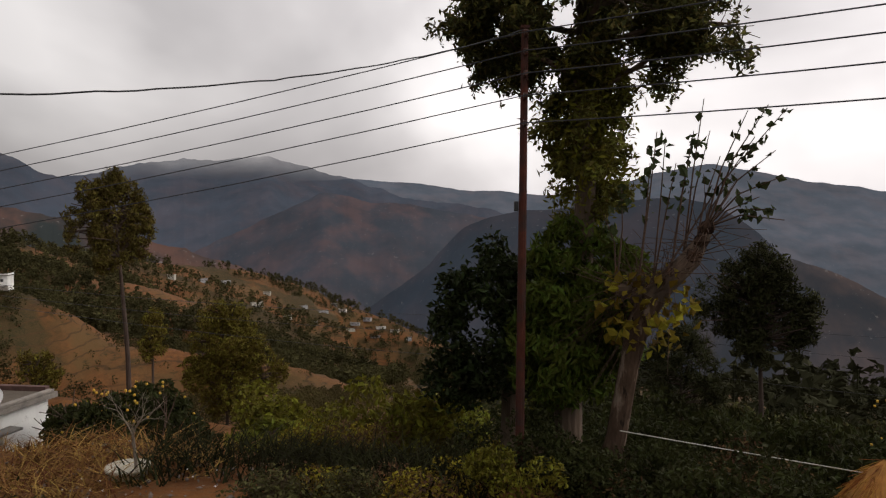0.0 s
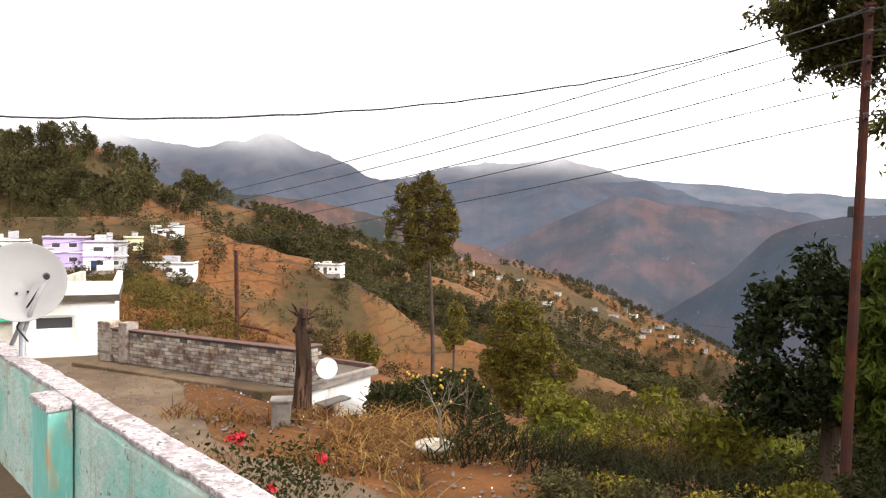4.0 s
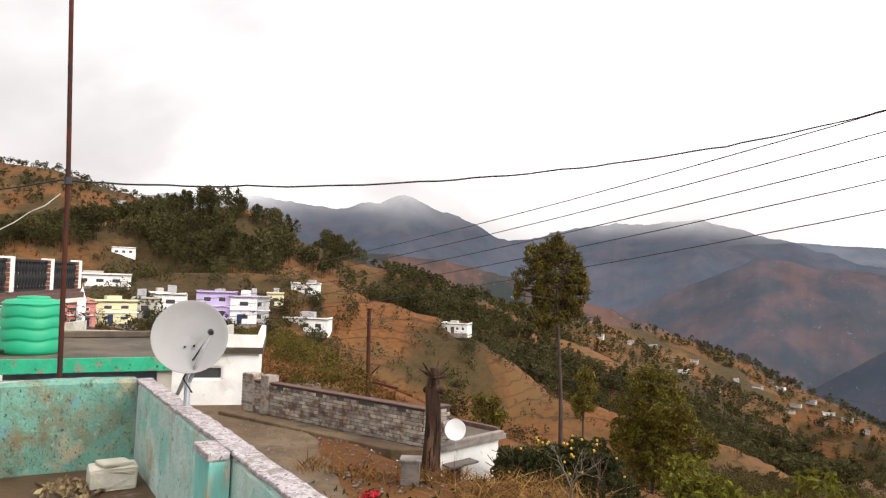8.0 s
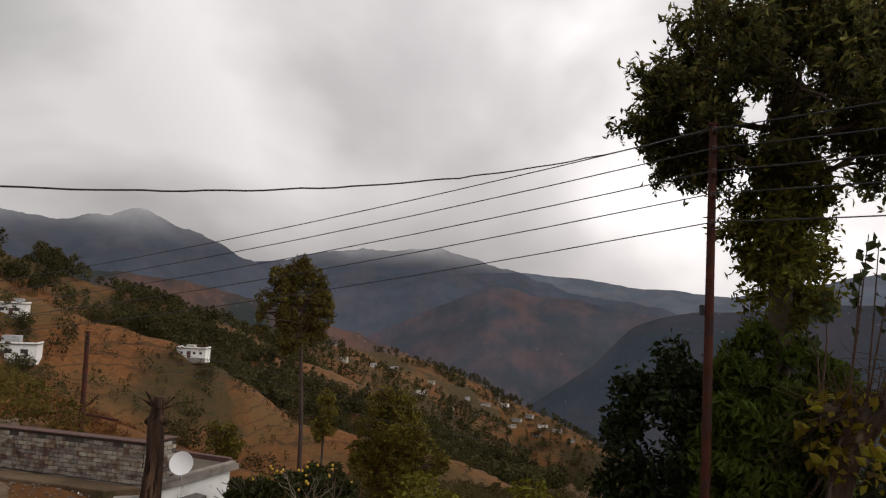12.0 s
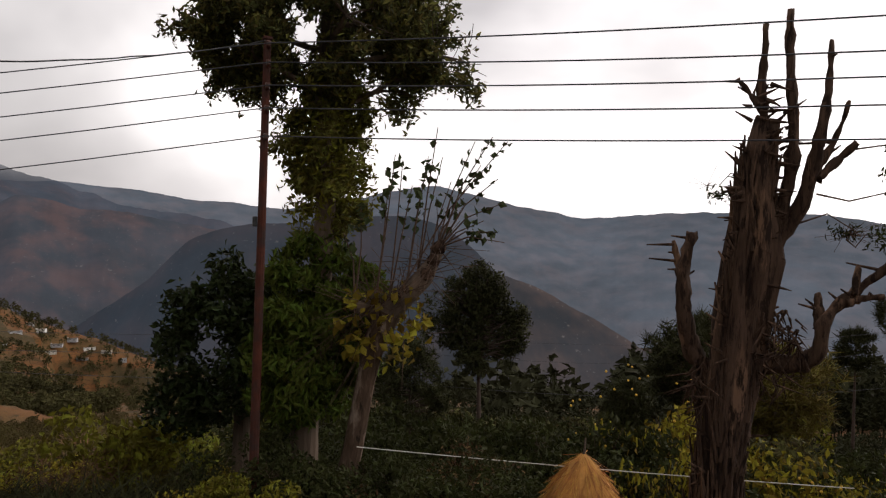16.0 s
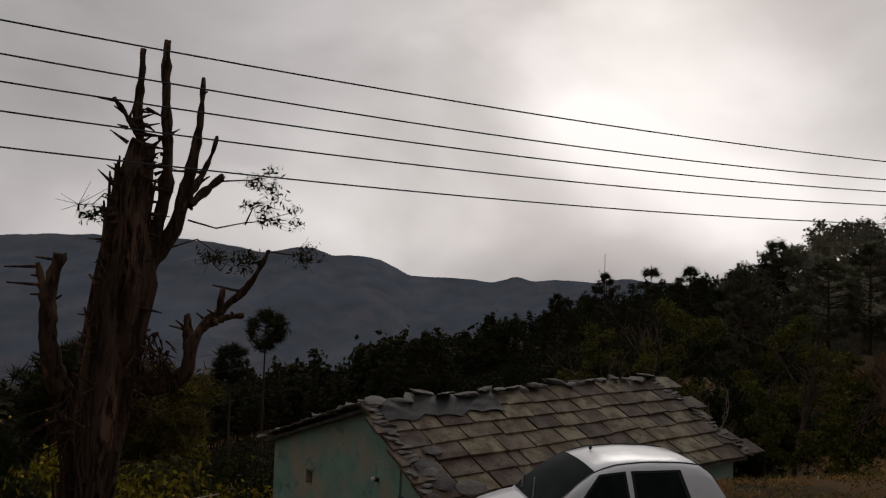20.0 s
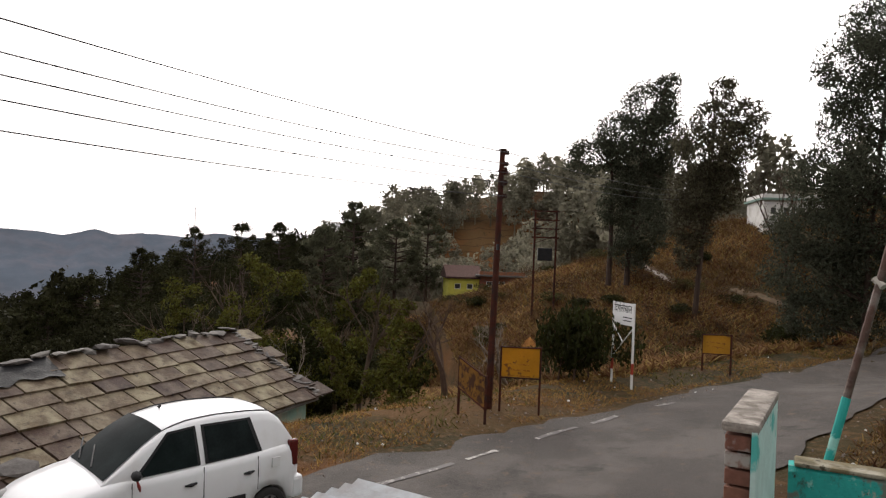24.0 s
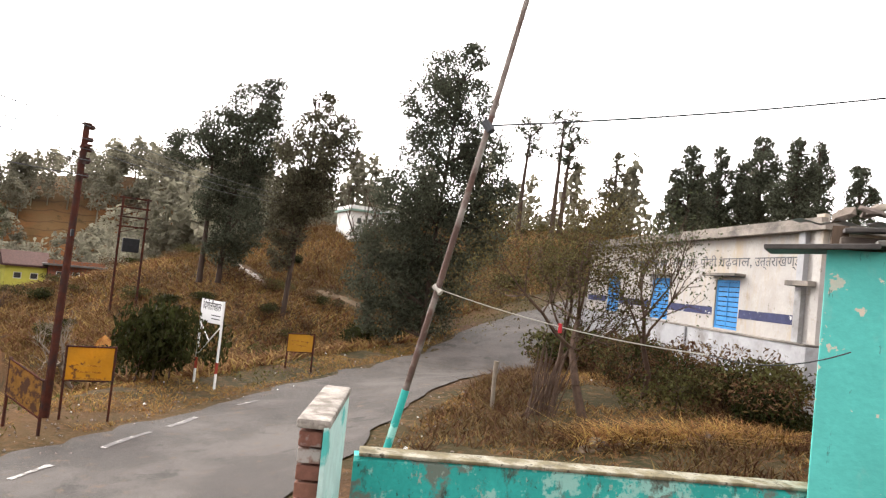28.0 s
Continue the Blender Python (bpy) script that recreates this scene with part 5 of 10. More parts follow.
# thin wires down the valley
for k, (el, sag) in enumerate(((-7.6, 0.5), (-9.0, 0.6), (-11.4, 0.5))):
    mid_tie = seen_at(20, 30, el)
    cable("valley_wire", ties2[k], mid_tie, sag, 0.008, WIRE, "thin wire crossing below the trees", 24, "wire")
    cable("valley_wire", mid_tie, seen_at(58, 40, el + 2.2), 0.6, 0.008, WIRE, "thin wire crossing below the trees", 20, "wire")
# lattice mast far up the wooded slope
ax, ay, _ = at(85.1, 158)
ant = thing("radio_mast", pose(ax, ay, ground_z(ax, ay)), "thin radio mast above the woods", "mast")
part("shaft", tube([(0, 0, 0), (0, 0, EYE + 158 * math.tan(radians(2.6)) - ground_z(ax, ay))], [0.12, 0.05], 6), DARKM, ant)
# transformer on two posts
tx, ty, _ = at(112.6, 50)
tz = ground_z(tx, ty)
tr = thing("transformer_stand", pose(tx, ty, tz, 0, 0, -108), "rusty two-post transformer stand on the slope", "transformer")
th = EYE + 50 * math.tan(radians(3.6)) - tz
for px in (-0.75, 0.75):
    part("post", boxes((px - 0.07, -0.07, -0.2, px + 0.07, 0.07, th)), RUST, tr)
for k in range(4):
    part("cross_arm", boxes((-0.95, -0.05, th - 0.15 - 0.62 * k, 0.95, 0.05, th - 0.05 - 0.62 * k)), RUST, tr)
    part("brace", tube([(-0.7, 0, th - 0.7 - 0.55 * k), (0.7, 0, th - 0.2 - 0.55 * k)], 0.025, 6), RUST, tr)
part("tank", boxes((-0.5, -0.35, th - 3.6, 0.5, 0.35, th - 2.7), bevel=0.05), DARKM, tr)

# ---------------------------------------------------------------- the stone-roofed hut
def hut():
    HZ = -2.3
    L, WF, WB, ZR, OV = 8.2, 2.56, 4.65, 1.32, 0.22
    m = pose(11.81, 5.33, 0, 0, 0, -35.5)
    h = thing("stone_roofed_hut", m, "small green limewashed hut with a brown slate roof", "hut")
    zf, zb = 0.0, -0.17

    def roof_z(y):
        return ZR - (ZR - zf) * (-y / WF) if y < 0 else ZR - (ZR - zb) * (y / WB)

    y0, y1 = -WF + OV, WB - OV
    # gable wall with door and window openings, built of blocks round them
    door = (-1.68, -0.89, -0.06)
    win = (2.42, 2.72, -0.76, -0.44)

    def gable(x0, x1, holes):
        bm = bmesh.new()
        ys = sorted({y0, y1, 0.0, *[v for d in holes for v in d[:2]]})
        for a, b in zip(ys[:-1], ys[1:]):
            spans = [(HZ, None)]
            for d in holes:
                if a >= d[0] - 1e-6 and b <= d[1] + 1e-6:
                    spans = [(d[3], None)] if d[2] <= HZ else [(HZ, d[2]), (d[3], None)]
            for lo, hi in spans:
                za, zb_ = (hi, hi) if hi is not None else (roof_z(a) - 0.06, roof_z(b) - 0.06)
                vs = [bm.verts.new(c) for c in ((x0, a, lo), (x0, b, lo), (x0, b, zb_), (x0, a, za), (x1, a, lo), (x1, b, lo), (x1, b, zb_), (x1, a, za))]
                for f in ((0, 1, 2, 3), (7, 6, 5, 4), (0, 4, 5, 1), (3, 2, 6, 7), (0, 3, 7, 4), (1, 5, 6, 2)):
                    bm.faces.new([vs[k] for k in f])
        bmesh.ops.remove_doubles(bm, verts=bm.verts[:], dist=0.001)
        bmesh.ops.recalc_face_normals(bm, faces=bm.faces[:])
        return bm

    part("gable_wall", gable(0.2, 0.55, [(door[0], door[1], HZ - 1, door[2]), win]), HUTG, h, "flaking green and buff limewash")
    part("far_gable", gable(L - 0.5, L - 0.2, []), HUTG, h)
    part("front_wall", boxes((0.551, y0, HZ, L - 0.501, y0 + 0.35, zf + 0.02)), HUTG, h)
    part("back_wall", boxes((0.551, y1 - 0.35, HZ, L - 0.501, y1, zb + 0.02)), HUTG, h)
    d = part("door", boxes((0.42, door[0] + 0.05, HZ, 0.47, door[1] - 0.05, door[2] - 0.05), bevel=0.004), BLUED, h, "dark blue plank door")
    for k in range(4):
        part("plank", boxes((0.405, door[0] + 0.07 + 0.165 * k, HZ + 0.02, 0.419, door[0] + 0.07 + 0.165 * k + 0.155, door[2] - 0.07), bevel=0.003), BLUED, d)
    fr = mat("blue_door_frame", (0.02, 0.12, 0.2), 0.7, spread=0.2)
    part("door_frame", boxes((0.24, door[0], door[2] - 0.045, 0.48, door[1], door[2])), fr, h)
    part("door_jamb", boxes((0.24, door[0], HZ, 0.48, door[0] + 0.045, door[2] - 0.047)), fr, h)
    part("door_jamb", boxes((0.24, door[1] - 0.045, HZ, 0.48, door[1], door[2] - 0.047)), fr, h)
    # dark panel behind the hole stands for the unlit inside
    part("window_back", boxes((0.44, win[0], win[2], 0.5, win[1], win[3])), DARKM, h, "dark panel for the shade in a little window hole")
    part("window_lintel", boxes((0.16, win[0] - 0.08, win[3] + 0.002, 0.3, win[1] + 0.08, win[3] + 0.06), bevel=0.01), HUTG, h)
    lamp = part("wall_lamp", boxes((0.12, -0.26, 0.0, 0.2, -0.18, 0.06), bevel=0.01), BLACKP, h)
    part("bulb", (lambda v: (v[0] * 0.045 + np.array([0.1, -0.22, 0.05]), v[1], True))(lathe([(0.01, -1), (0.7, -0.7), (1, 0), (0.7, 0.7), (0.01, 1)], 10)), WHITEP, lamp)
    part("crack_patch", boxes((0.192, -1.0, -0.2, 0.199, -0.94, 0.45)), mat("dark_wall_crack", (0.1, 0.12, 0.1)), h)
    # roof deck
    bm = bmesh.new()
    prof = [(-WF, zf - 0.03), (0, ZR - 0.03), (WB, zb - 0.03), (WB, zb - 0.09), (0, ZR - 0.1), (-WF, zf - 0.09)]
    a = [bm.verts.new((0.02, y, z)) for y, z in prof]
    b = [bm.verts.new((L, y, z)) for y, z in prof]
    for k in range(6):
        bm.faces.new((a[k], a[(k + 1) % 6], b[(k + 1) % 6], b[k]))
    bm.faces.new(a)
    bm.faces.new(b)
    bmesh.ops.recalc_face_normals(bm, faces=bm.faces[:])
    deck = part("roof", bm, SLATEG, h, "rough slate roof with a stone ridge")
    # slates on the near slope
    rng = np.random.default_rng(22)
    slope = math.hypot(WF, ZR - zf)
    ang = math.degrees(math.atan2(ZR - zf, WF))
    meshes = []
    for k in range(7):
        bm = boxes((0, 0, 0, 1, 1, 0.035), bevel=0.006)
        for v in bm.verts:
            v.co += Vector((noise.noise(v.co * 3 + Vector((k, 0, 0))) * 0.03, noise.noise(v.co * 3 + Vector((0, k, 0))) * 0.035, 0.008 * noise.noise(v.co * 4 + Vector((k, k, 0)))))
        me = bpy.data.meshes.new("slate")
        bm.to_mesh(me)
        bm.free()
        me.materials.append(SLATE)
        meshes.append(me)
    rows = 7
    for r in range(rows):
        x = -0.12 + rng.uniform(-0.1, 0.05)
        hgt = slope / rows
        while x < L + 0.02:
            w = rng.uniform(0.6, 0.86)
            if rng.random() < 0.06:
                w = 0.3
            s = new("slate", meshes[rng.integers(7)])
            s.parent = deck
            up = r * hgt
            s.matrix_basis = pose(0, -WF, zf, ang, 0, 0) @ pose(x, up - 0.05 + rng.uniform(-0.03, 0.02), 0.026 + 0.012 * rng.random(), -5.0 + rng.normal() * 0.6, rng.normal() * 0.7, rng.normal() * 1.3) @ Matrix.Diagonal((w - 0.035, hgt + 0.09, 1.5, 1))
            x += w
    # far slope: coarse rows
    ang2 = -math.degrees(math.atan2(ZR - zb, WB))
    for r in range(8):
        x = -0.15
        while x < L:
            w = rng.uniform(0.7, 1.1)
            s = new("slate", meshes[rng.integers(7)])
            s.parent = deck
            s.matrix_basis = pose(0, 0, ZR, ang2, 0, 0) @ pose(x, r * 0.58, 0.02, 3, 0, rng.normal()) @ Matrix.Diagonal((w, 0.66, 1, 1))
            x += w
    # ridge and verge stones
    rocks = []
    for k in range(6):
        bm = bmesh.new()
        bmesh.ops.create_icosphere(bm, subdivisions=1, radius=0.5)
        for v in bm.verts:
            v.co = Vector((v.co.x, v.co.y, v.co.z * 0.8)) * (1 + 0.35 * noise.noise(v.co * 2.1 + Vector((k * 7, 0, 0))))
        me = bpy.data.meshes.new("ridge_stone")
        bm.to_mesh(me)
        bm.free()
        me.materials.append(SLATEG)
        rocks.append(me)
    x = 0.0
    while x < L:
        w = rng.uniform(0.18, 0.75)
        s = new("ridge_stone", rocks[rng.integers(6)])
        s.parent = deck
        s.matrix_basis = pose(x + w / 2, rng.uniform(-0.12, 0.1), ZR + 0.04 + rng.uniform(0, 0.10), rng.normal() * 9, rng.normal() * 7, rng.normal() * 25) @ Matrix.Diagonal((w * 1.1, rng.uniform(0.2, 0.5), rng.uniform(0.05, 0.2), 1))
        x += w * rng.uniform(0.75, 1.0)
    for k in range(26):
        f = k / 25
        for side in ((0.06, -WF, zf), (L - 0.05, -WF, zf), (0.08, WB, zb)):
            s = new("verge_stone", rocks[rng.integers(6)])
            s.parent = deck
            s.matrix_basis = pose(side[0] + rng.normal() * 0.05, side[1] * f, ZR + (side[2] - ZR) * f + 0.06, rng.normal() * 8, rng.normal() * 8, rng.normal() * 30) @ Matrix.Diagonal((rng.uniform(0.25, 0.5), rng.uniform(0.15, 0.3), rng.uniform(0.04, 0.1), 1))
    for k in range(5):
        s = new("loose_slab", rocks[rng.integers(6)])
        s.parent = deck
        y = -rng.uniform(1.2, 2.3)
        s.matrix_basis = pose(rng.uniform(0.2, 0.9), y, roof_z(y) + 0.08, ang + rng.normal() * 6, 0, rng.normal() * 30) @ Matrix.Diagonal((rng.uniform(0.4, 0.8), rng.uniform(0.3, 0.5), 0.12, 1))
    # tarpaulin at the ridge
    n, mm = 22, 7
    v = np.array([(0.15 + 2.7 * i / n, -0.05 - 0.62 * j / mm * (0.85 + 0.3 * noise.noise(Vector((i * 0.35, 2.0, 0)))), 0) for j in range(mm + 1) for i in range(n + 1)])
    v[:, 2] = [roof_z(y) + 0.11 + 0.035 * noise.noise(Vector((xx * 3, y * 7, 0))) for xx, y, _ in v]
    i = np.arange(n)
    f = np.concatenate([np.stack([j * (n + 1) + i, j * (n + 1) + i + 1, (j + 1) * (n + 1) + i + 1, (j + 1) * (n + 1) + i], 1) for j in range(mm)])
    part("tarpaulin", (v, f, True), TARP, h, "crumpled black plastic sheet under the ridge")


hut()


# ---------------------------------------------------------------- the parked car
def car():
    h = Vector((-0.5, 0.866))
    rear = Vector((9.12, -0.32))
    # local: x from nose to tail, y to its left, z up
    ang = math.degrees(math.atan2(-h.y, -h.x))
    nose = rear + h * 2.95
    zc = ground_z(9.3, 1.2) + 0.035
    m = pose(nose.x, nose.y, zc, 0, 0, ang) @ pose(0.17, 0.72, 0)
    c = thing("parked_car", m, "white four-door hatchback parked at the road's edge", "car")
    c.scale = (0.94, 0.94, 0.94)

    def station(x):
        """lower edge, waist height, half width at the waist of the lower body at x."""
        lo = np.interp(x, [0, 0.12, 0.4, 3.1, 3.42, 3.5], [0.30, 0.2, 0.19, 0.2, 0.26, 0.34])
        top = np.interp(x, [0, 0.06, 0.16, 0.35, 0.75, 1.0, 1.6, 2.6, 3.2, 3.42, 3.5], [0.50, 0.62, 0.74, 0.83, 0.93, 0.97, 0.985, 1.02, 1.05, 1.03, 0.92])
        hw = np.interp(x, [0, 0.08, 0.25, 0.6, 1.2, 2.6, 3.2, 3.4, 3.5], [0.50, 0.60, 0.69, 0.735, 0.755, 0.755, 0.73, 0.67, 0.58])
        return lo, top, hw

    def ring(x):
        lo, top, hw = station(x)
        mid = lo + (top - lo) * 0.55
        half = [(0.0, lo), (hw * 0.82, lo), (hw * 0.95, lo + 0.05), (hw * 0.99, lo + 0.14), (hw, mid), (hw * 0.985, top - 0.10), (hw * 0.955, top - 0.03), (hw * 0.90, top), (hw * 0.5, top + 0.022), (0.0, top + 0.03)]
        return [(x, y, z) for y, z in half] + [(x, -y, z) for y, z in half[-2:0:-1]]

    xs = np.concatenate([[0, 0.03, 0.07, 0.12, 0.2, 0.3], np.linspace(0.42, 3.1, 26), [3.2, 3.3, 3.38, 3.44, 3.48, 3.5]])
    wheels = [(0.62, 0.31), (2.98, 0.31)]
    v = []
    for x in xs:
        for p in ring(x):
            q = list(p)
            for wx, wr in wheels:       # wheel arches
                if abs(q[0] - wx) < wr and abs(q[1]) > 0.4:
                    q[2] = max(q[2], 0.26 + math.sqrt(wr * wr - (q[0] - wx) ** 2))
            v.append(q)
    n = 18
    i = np.arange(n)
    f = [np.stack([k * n + i, k * n + (i + 1) % n, (k + 1) * n + (i + 1) % n, (k + 1) * n + i], 1) for k in range(len(xs) - 1)]
    f += [np.arange(n)[::-1][None], (np.arange(n) + (len(xs) - 1) * n)[None]]
    body = part("body", (np.array(v), f, True), CARW, c)
    # cabin
    def cab(x):
        z = np.interp(x, [0.86, 1.1, 1.35, 1.6, 1.9, 2.3, 2.8, 3.05, 3.2, 3.32, 3.43], [0.955, 1.14, 1.33, 1.47, 1.535, 1.56, 1.54, 1.505, 1.40, 1.23, 1.05])
        b = np.interp(x, [0.86, 1.3, 2.6, 3.2, 3.43], [0.64, 0.705, 0.705, 0.67, 0.60])
        return z, b

    def side_y(x, z):
        zt, b = cab(x)
        return b - 0.15 * np.clip((z - 0.98) / 0.56, 0, 1) ** 1.15

    cx = np.linspace(0.86, 3.43, 44)
    v = []
    for x in cx:
        zt, b = cab(x)
        z0 = station(x)[1] - 0.04
        hz = [z0, z0 + (zt - z0) * 0.4, z0 + (zt - z0) * 0.75, zt - 0.045 * min(1, (zt - z0) * 3)]
        half = [(side_y(x, z), z) for z in hz] + [(side_y(x, zt) - 0.035, zt - 0.008), (side_y(x, zt) * 0.55, zt + 0.02 * min(1, (zt - z0) * 3)), (0, zt + 0.028 * min(1, (zt - z0) * 3))]
        v += [(x, y, z) for y, z in half] + [(x, -y, z) for y, z in half[-2::-1]]
    n = 13
    i = np.arange(n - 1)
    f = [np.stack([k * n + i, k * n + i + 1, (k + 1) * n + i + 1, (k + 1) * n + i], 1)[:, ::-1] for k in range(len(cx) - 1)]
    part("cabin", (np.array(v), f, True), CARW, c, "white roof and pillars")

    # opaque panes; the shade of the cabin behind is put into their colour
    glass = mat("opaque_dark_car_glass", (0.014, 0.019, 0.019), 0.06, spread=0.4, scale=3.0, bump=0, spec=0.12)
    glass.node_tree.nodes["Principled BSDF"].inputs["IOR"].default_value = 1.16

    def panel(name, outline, sgn, material, off=0.006, parent=c, label=""):
        """A panel lying on the car's side, from an outline of (x, z)."""
        xs_, zs_ = np.array(outline).T
        vv = []
        nu, nv = 10, 6
        lo_x, hi_x = xs_.min(), xs_.max()
        # quad patch from the four corners: bottom-front, bottom-rear, top-rear, top-front
        (ax, az_), (bx, bz), (cx_, cz), (dx, dz) = outline
        for j in range(nv + 1):
            for k in range(nu + 1):
                u, w = k / nu, j / nv
                x = (ax * (1 - u) + bx * u) * (1 - w) + (dx * (1 - u) + cx_ * u) * w
                z = (az_ * (1 - u) + bz * u) * (1 - w) + (dz * (1 - u) + cz * u) * w
                vv.append((x, sgn * (side_y(x, z) + off), z))
        k = np.arange(nv)[:, None] * (nu + 1) + np.arange(nu)
        ff = np.stack([k, k + 1, k + nu + 2, k + nu + 1], 2).reshape(-1, 4)
        if sgn < 0:
            ff = ff[:, ::-1]
        return part(name, (np.array(vv), ff, True), material, parent, label)

    for sgn in (1, -1):
        fr = panel("window_frame", [(1.20, 0.985), (2.02, 1.005), (1.98, 1.475), (1.62, 1.445)], sgn, BLACKP, 0.004)
        panel("front_window", [(1.26, 1.0), (1.98, 1.02), (1.95, 1.45), (1.635, 1.42)], sgn, glass, 0.010, fr)
        fr2 = panel("window_frame", [(2.08, 1.005), (2.88, 1.03), (2.74, 1.475), (2.05, 1.475)], sgn, BLACKP, 0.004)
        panel("rear_window", [(2.12, 1.025), (2.82, 1.05), (2.69, 1.45), (2.09, 1.45)], sgn, glass, 0.010, fr2)
    # windscreen and rear window
    def screen(name, x0, x1, in0, in1, w0, w1):
        vv = []
        for j in range(9):
            w = j / 8
            x = x0 + (x1 - x0) * w
            z = cab(x)[0]
            hw = (side_y(x, z) - 0.05) * 1.0
            for k in range(13):
                u = k / 12 * 2 - 1
                vv.append((x, hw * u, z + 0.012 + 0.028 * (1 - u * u) * min(1, (z - 0.93) * 3)))
        k = np.arange(8)[:, None] * 13 + np.arange(12)
        ff = np.stack([k, k + 1, k + 14, k + 13], 2).reshape(-1, 4)[:, ::-1]
        return part(name, (np.array(vv), ff, True), glass, c, "opaque glass coloured dark for the shaded cabin")

    screen("windscreen", 0.90, 1.58, 0, 0, 0, 0)
    screen("rear_window_glass", 3.09, 3.40, 0, 0, 0, 0)
    for k, y in enumerate((0.35, -0.1)):
        part("wiper", tube([(0.93, y, 1.03), (1.06, y + 0.32, 1.14), (1.1, y + 0.42, 1.17)], 0.012, 6), BLACKP, c)
    # seams, handles, mouldings
    for sgn in (1, -1):
        for x, z0, z1 in ((1.18, 0.30, 0.97), (2.05, 0.28, 1.0), (2.80, 0.55, 1.0)):
            hw = [station(x)[2] * (0.992 if z < 0.8 else 0.975) for z in (z0, (z0 + z1) / 2, z1)]
            part("door_seam", tube([(x, sgn * (station(x)[2] * 0.988), z0), (x, sgn * (station(x)[2] + 0.0005), (z0 + z1) / 2), (x, sgn * (station(x)[2] * 0.972), z1 - 0.02)], 0.006, 5), BLACKP, c)
        for x in (1.88, 2.66):
            part("door_handle", tube([(x - 0.075, sgn * (station(x)[2] - 0.004), 0.795), (x, sgn * (station(x)[2] + 0.014), 0.80), (x + 0.075, sgn * (station(x)[2] - 0.004), 0.805)], [0.012, 0.024, 0.012], 8), BLACKP, c, "black pull handle")
        part("side_moulding", boxes((1.0, sgn * 0.752 - 0.012, 0.475, 2.62, sgn * 0.752 + 0.012, 0.535), bevel=0.008), BLACKP, c)
        part("indicator", boxes((0.95, sgn * 0.742 - 0.012, 0.70, 1.0, sgn * 0.742 + 0.012, 0.73), bevel=0.006), AMBER, c)
        mir = part("mirror", (lambda v: (v[0] * np.array([0.06, 0.085, 0.062]) + np.array([1.2, sgn * 0.80, 1.05]), v[1], True))(lathe([(0.01, -1), (0.7, -0.7), (1, 0), (0.7, 0.7), (0.01, 1)], 12)), BLACKP, c)
        lamp_ = part("headlamp", (lambda v: (v[0] * np.array([0.20, 0.155, 0.105]) + np.array([0.235, sgn * 0.515, 0.665]), v[1], True))(lathe([(0.01, -1), (0.5, -0.86), (0.86, -0.5), (1, 0), (0.86, 0.5), (0.5, 0.86), (0.01, 1)], 16)), LAMPG, c, "clear headlamp")
        part("reflector", (lambda v: (v[0] * np.array([0.03, 0.07, 0.07]) + np.array([0.05, sgn * 0.50, 0.66]), v[1], True))(lathe([(0.01, -1), (0.7, -0.7), (1, 0), (0.7, 0.7), (0.01, 1)], 12)), RIMM, lamp_)
        part("tail_lamp", boxes((3.30, sgn * 0.62 - 0.06, 0.74, 3.445, sgn * 0.62 + 0.025, 1.10), bevel=0.03), REDL, c, "dark red tail lamp")
        part("roof_channel", tube([(x, sgn * (side_y(x, cab(x)[0]) - 0.055), cab(x)[0] + 0.005) for x in np.linspace(1.55, 3.05, 10)], 0.009, 5), BLACKP, c)
    part("red_ribbon", tube([(1.2, -0.83, 1.0), (1.22, -0.84, 0.93), (1.25, -0.80, 0.86)], [0.012, 0.02, 0.008], 6), mat("faded_red_cloth", (0.2, 0.03, 0.025)), c, "red cloth tied to the mirror")
    part("fuel_flap", boxes((3.0, -0.752, 0.80, 3.12, -0.738, 0.93), bevel=0.004), CARW, c)
    gr = part("grille", boxes((0.005, -0.3, 0.6, 0.1, 0.3, 0.7), bevel=0.02), BLACKP, c, "dark grille")
    part("badge", (lambda v: (v[0] * np.array([0.012, 0.05, 0.032]) + np.array([0.0, 0, 0.65]), v[1], True))(lathe([(0.01, -1), (0.7, -0.7), (1, 0), (0.7, 0.7), (0.01, 1)], 12)), RIMM, gr, "plain oval badge")
    part("bumper", boxes((-0.05, -0.62, 0.25, 0.12, 0.62, 0.5), bevel=0.05), CARW, c)
    part("rear_bumper", boxes((3.36, -0.66, 0.28, 3.56, 0.66, 0.58), bevel=0.05), CARW, c)
    part("aerial_stub", tube([(1.85, 0.25, 1.56), (1.88, 0.25, 1.59)], 0.02, 6), BLACKP, c)
    for wx, _ in wheels:
        for sgn in (1, -1):
            w = part("wheel", (lambda v: (v[0] @ np.array([[1, 0, 0], [0, 0, -1], [0, 1, 0]]) + np.array([wx, sgn * 0.66, 0.265]), v[1], True))(lathe([(0.17, -0.075), (0.235, -0.08), (0.262, -0.06), (0.268, 0.0), (0.262, 0.06), (0.235, 0.08), (0.17, 0.075), (0.16, 0), (0.17, -0.075)], 30)), RUBBER, c, "worn black tyre")
            rim = part("rim", (lambda v: ((v[0] * np.array([1, 1, sgn])) @ np.array([[1, 0, 0], [0, 0, -1], [0, 1, 0]]) + np.array([wx, sgn * 0.70, 0.265]), v[1], True))(lathe([(0.0, 0.01), (0.03, 0.02), (0.05, 0.012), (0.165, 0.0), (0.178, 0.02), (0.178, -0.06), (0, -0.06)], 30)), RIMM, w, "silver wheel cover")
            for k in range(9):
                a = k * 2 * math.pi / 9
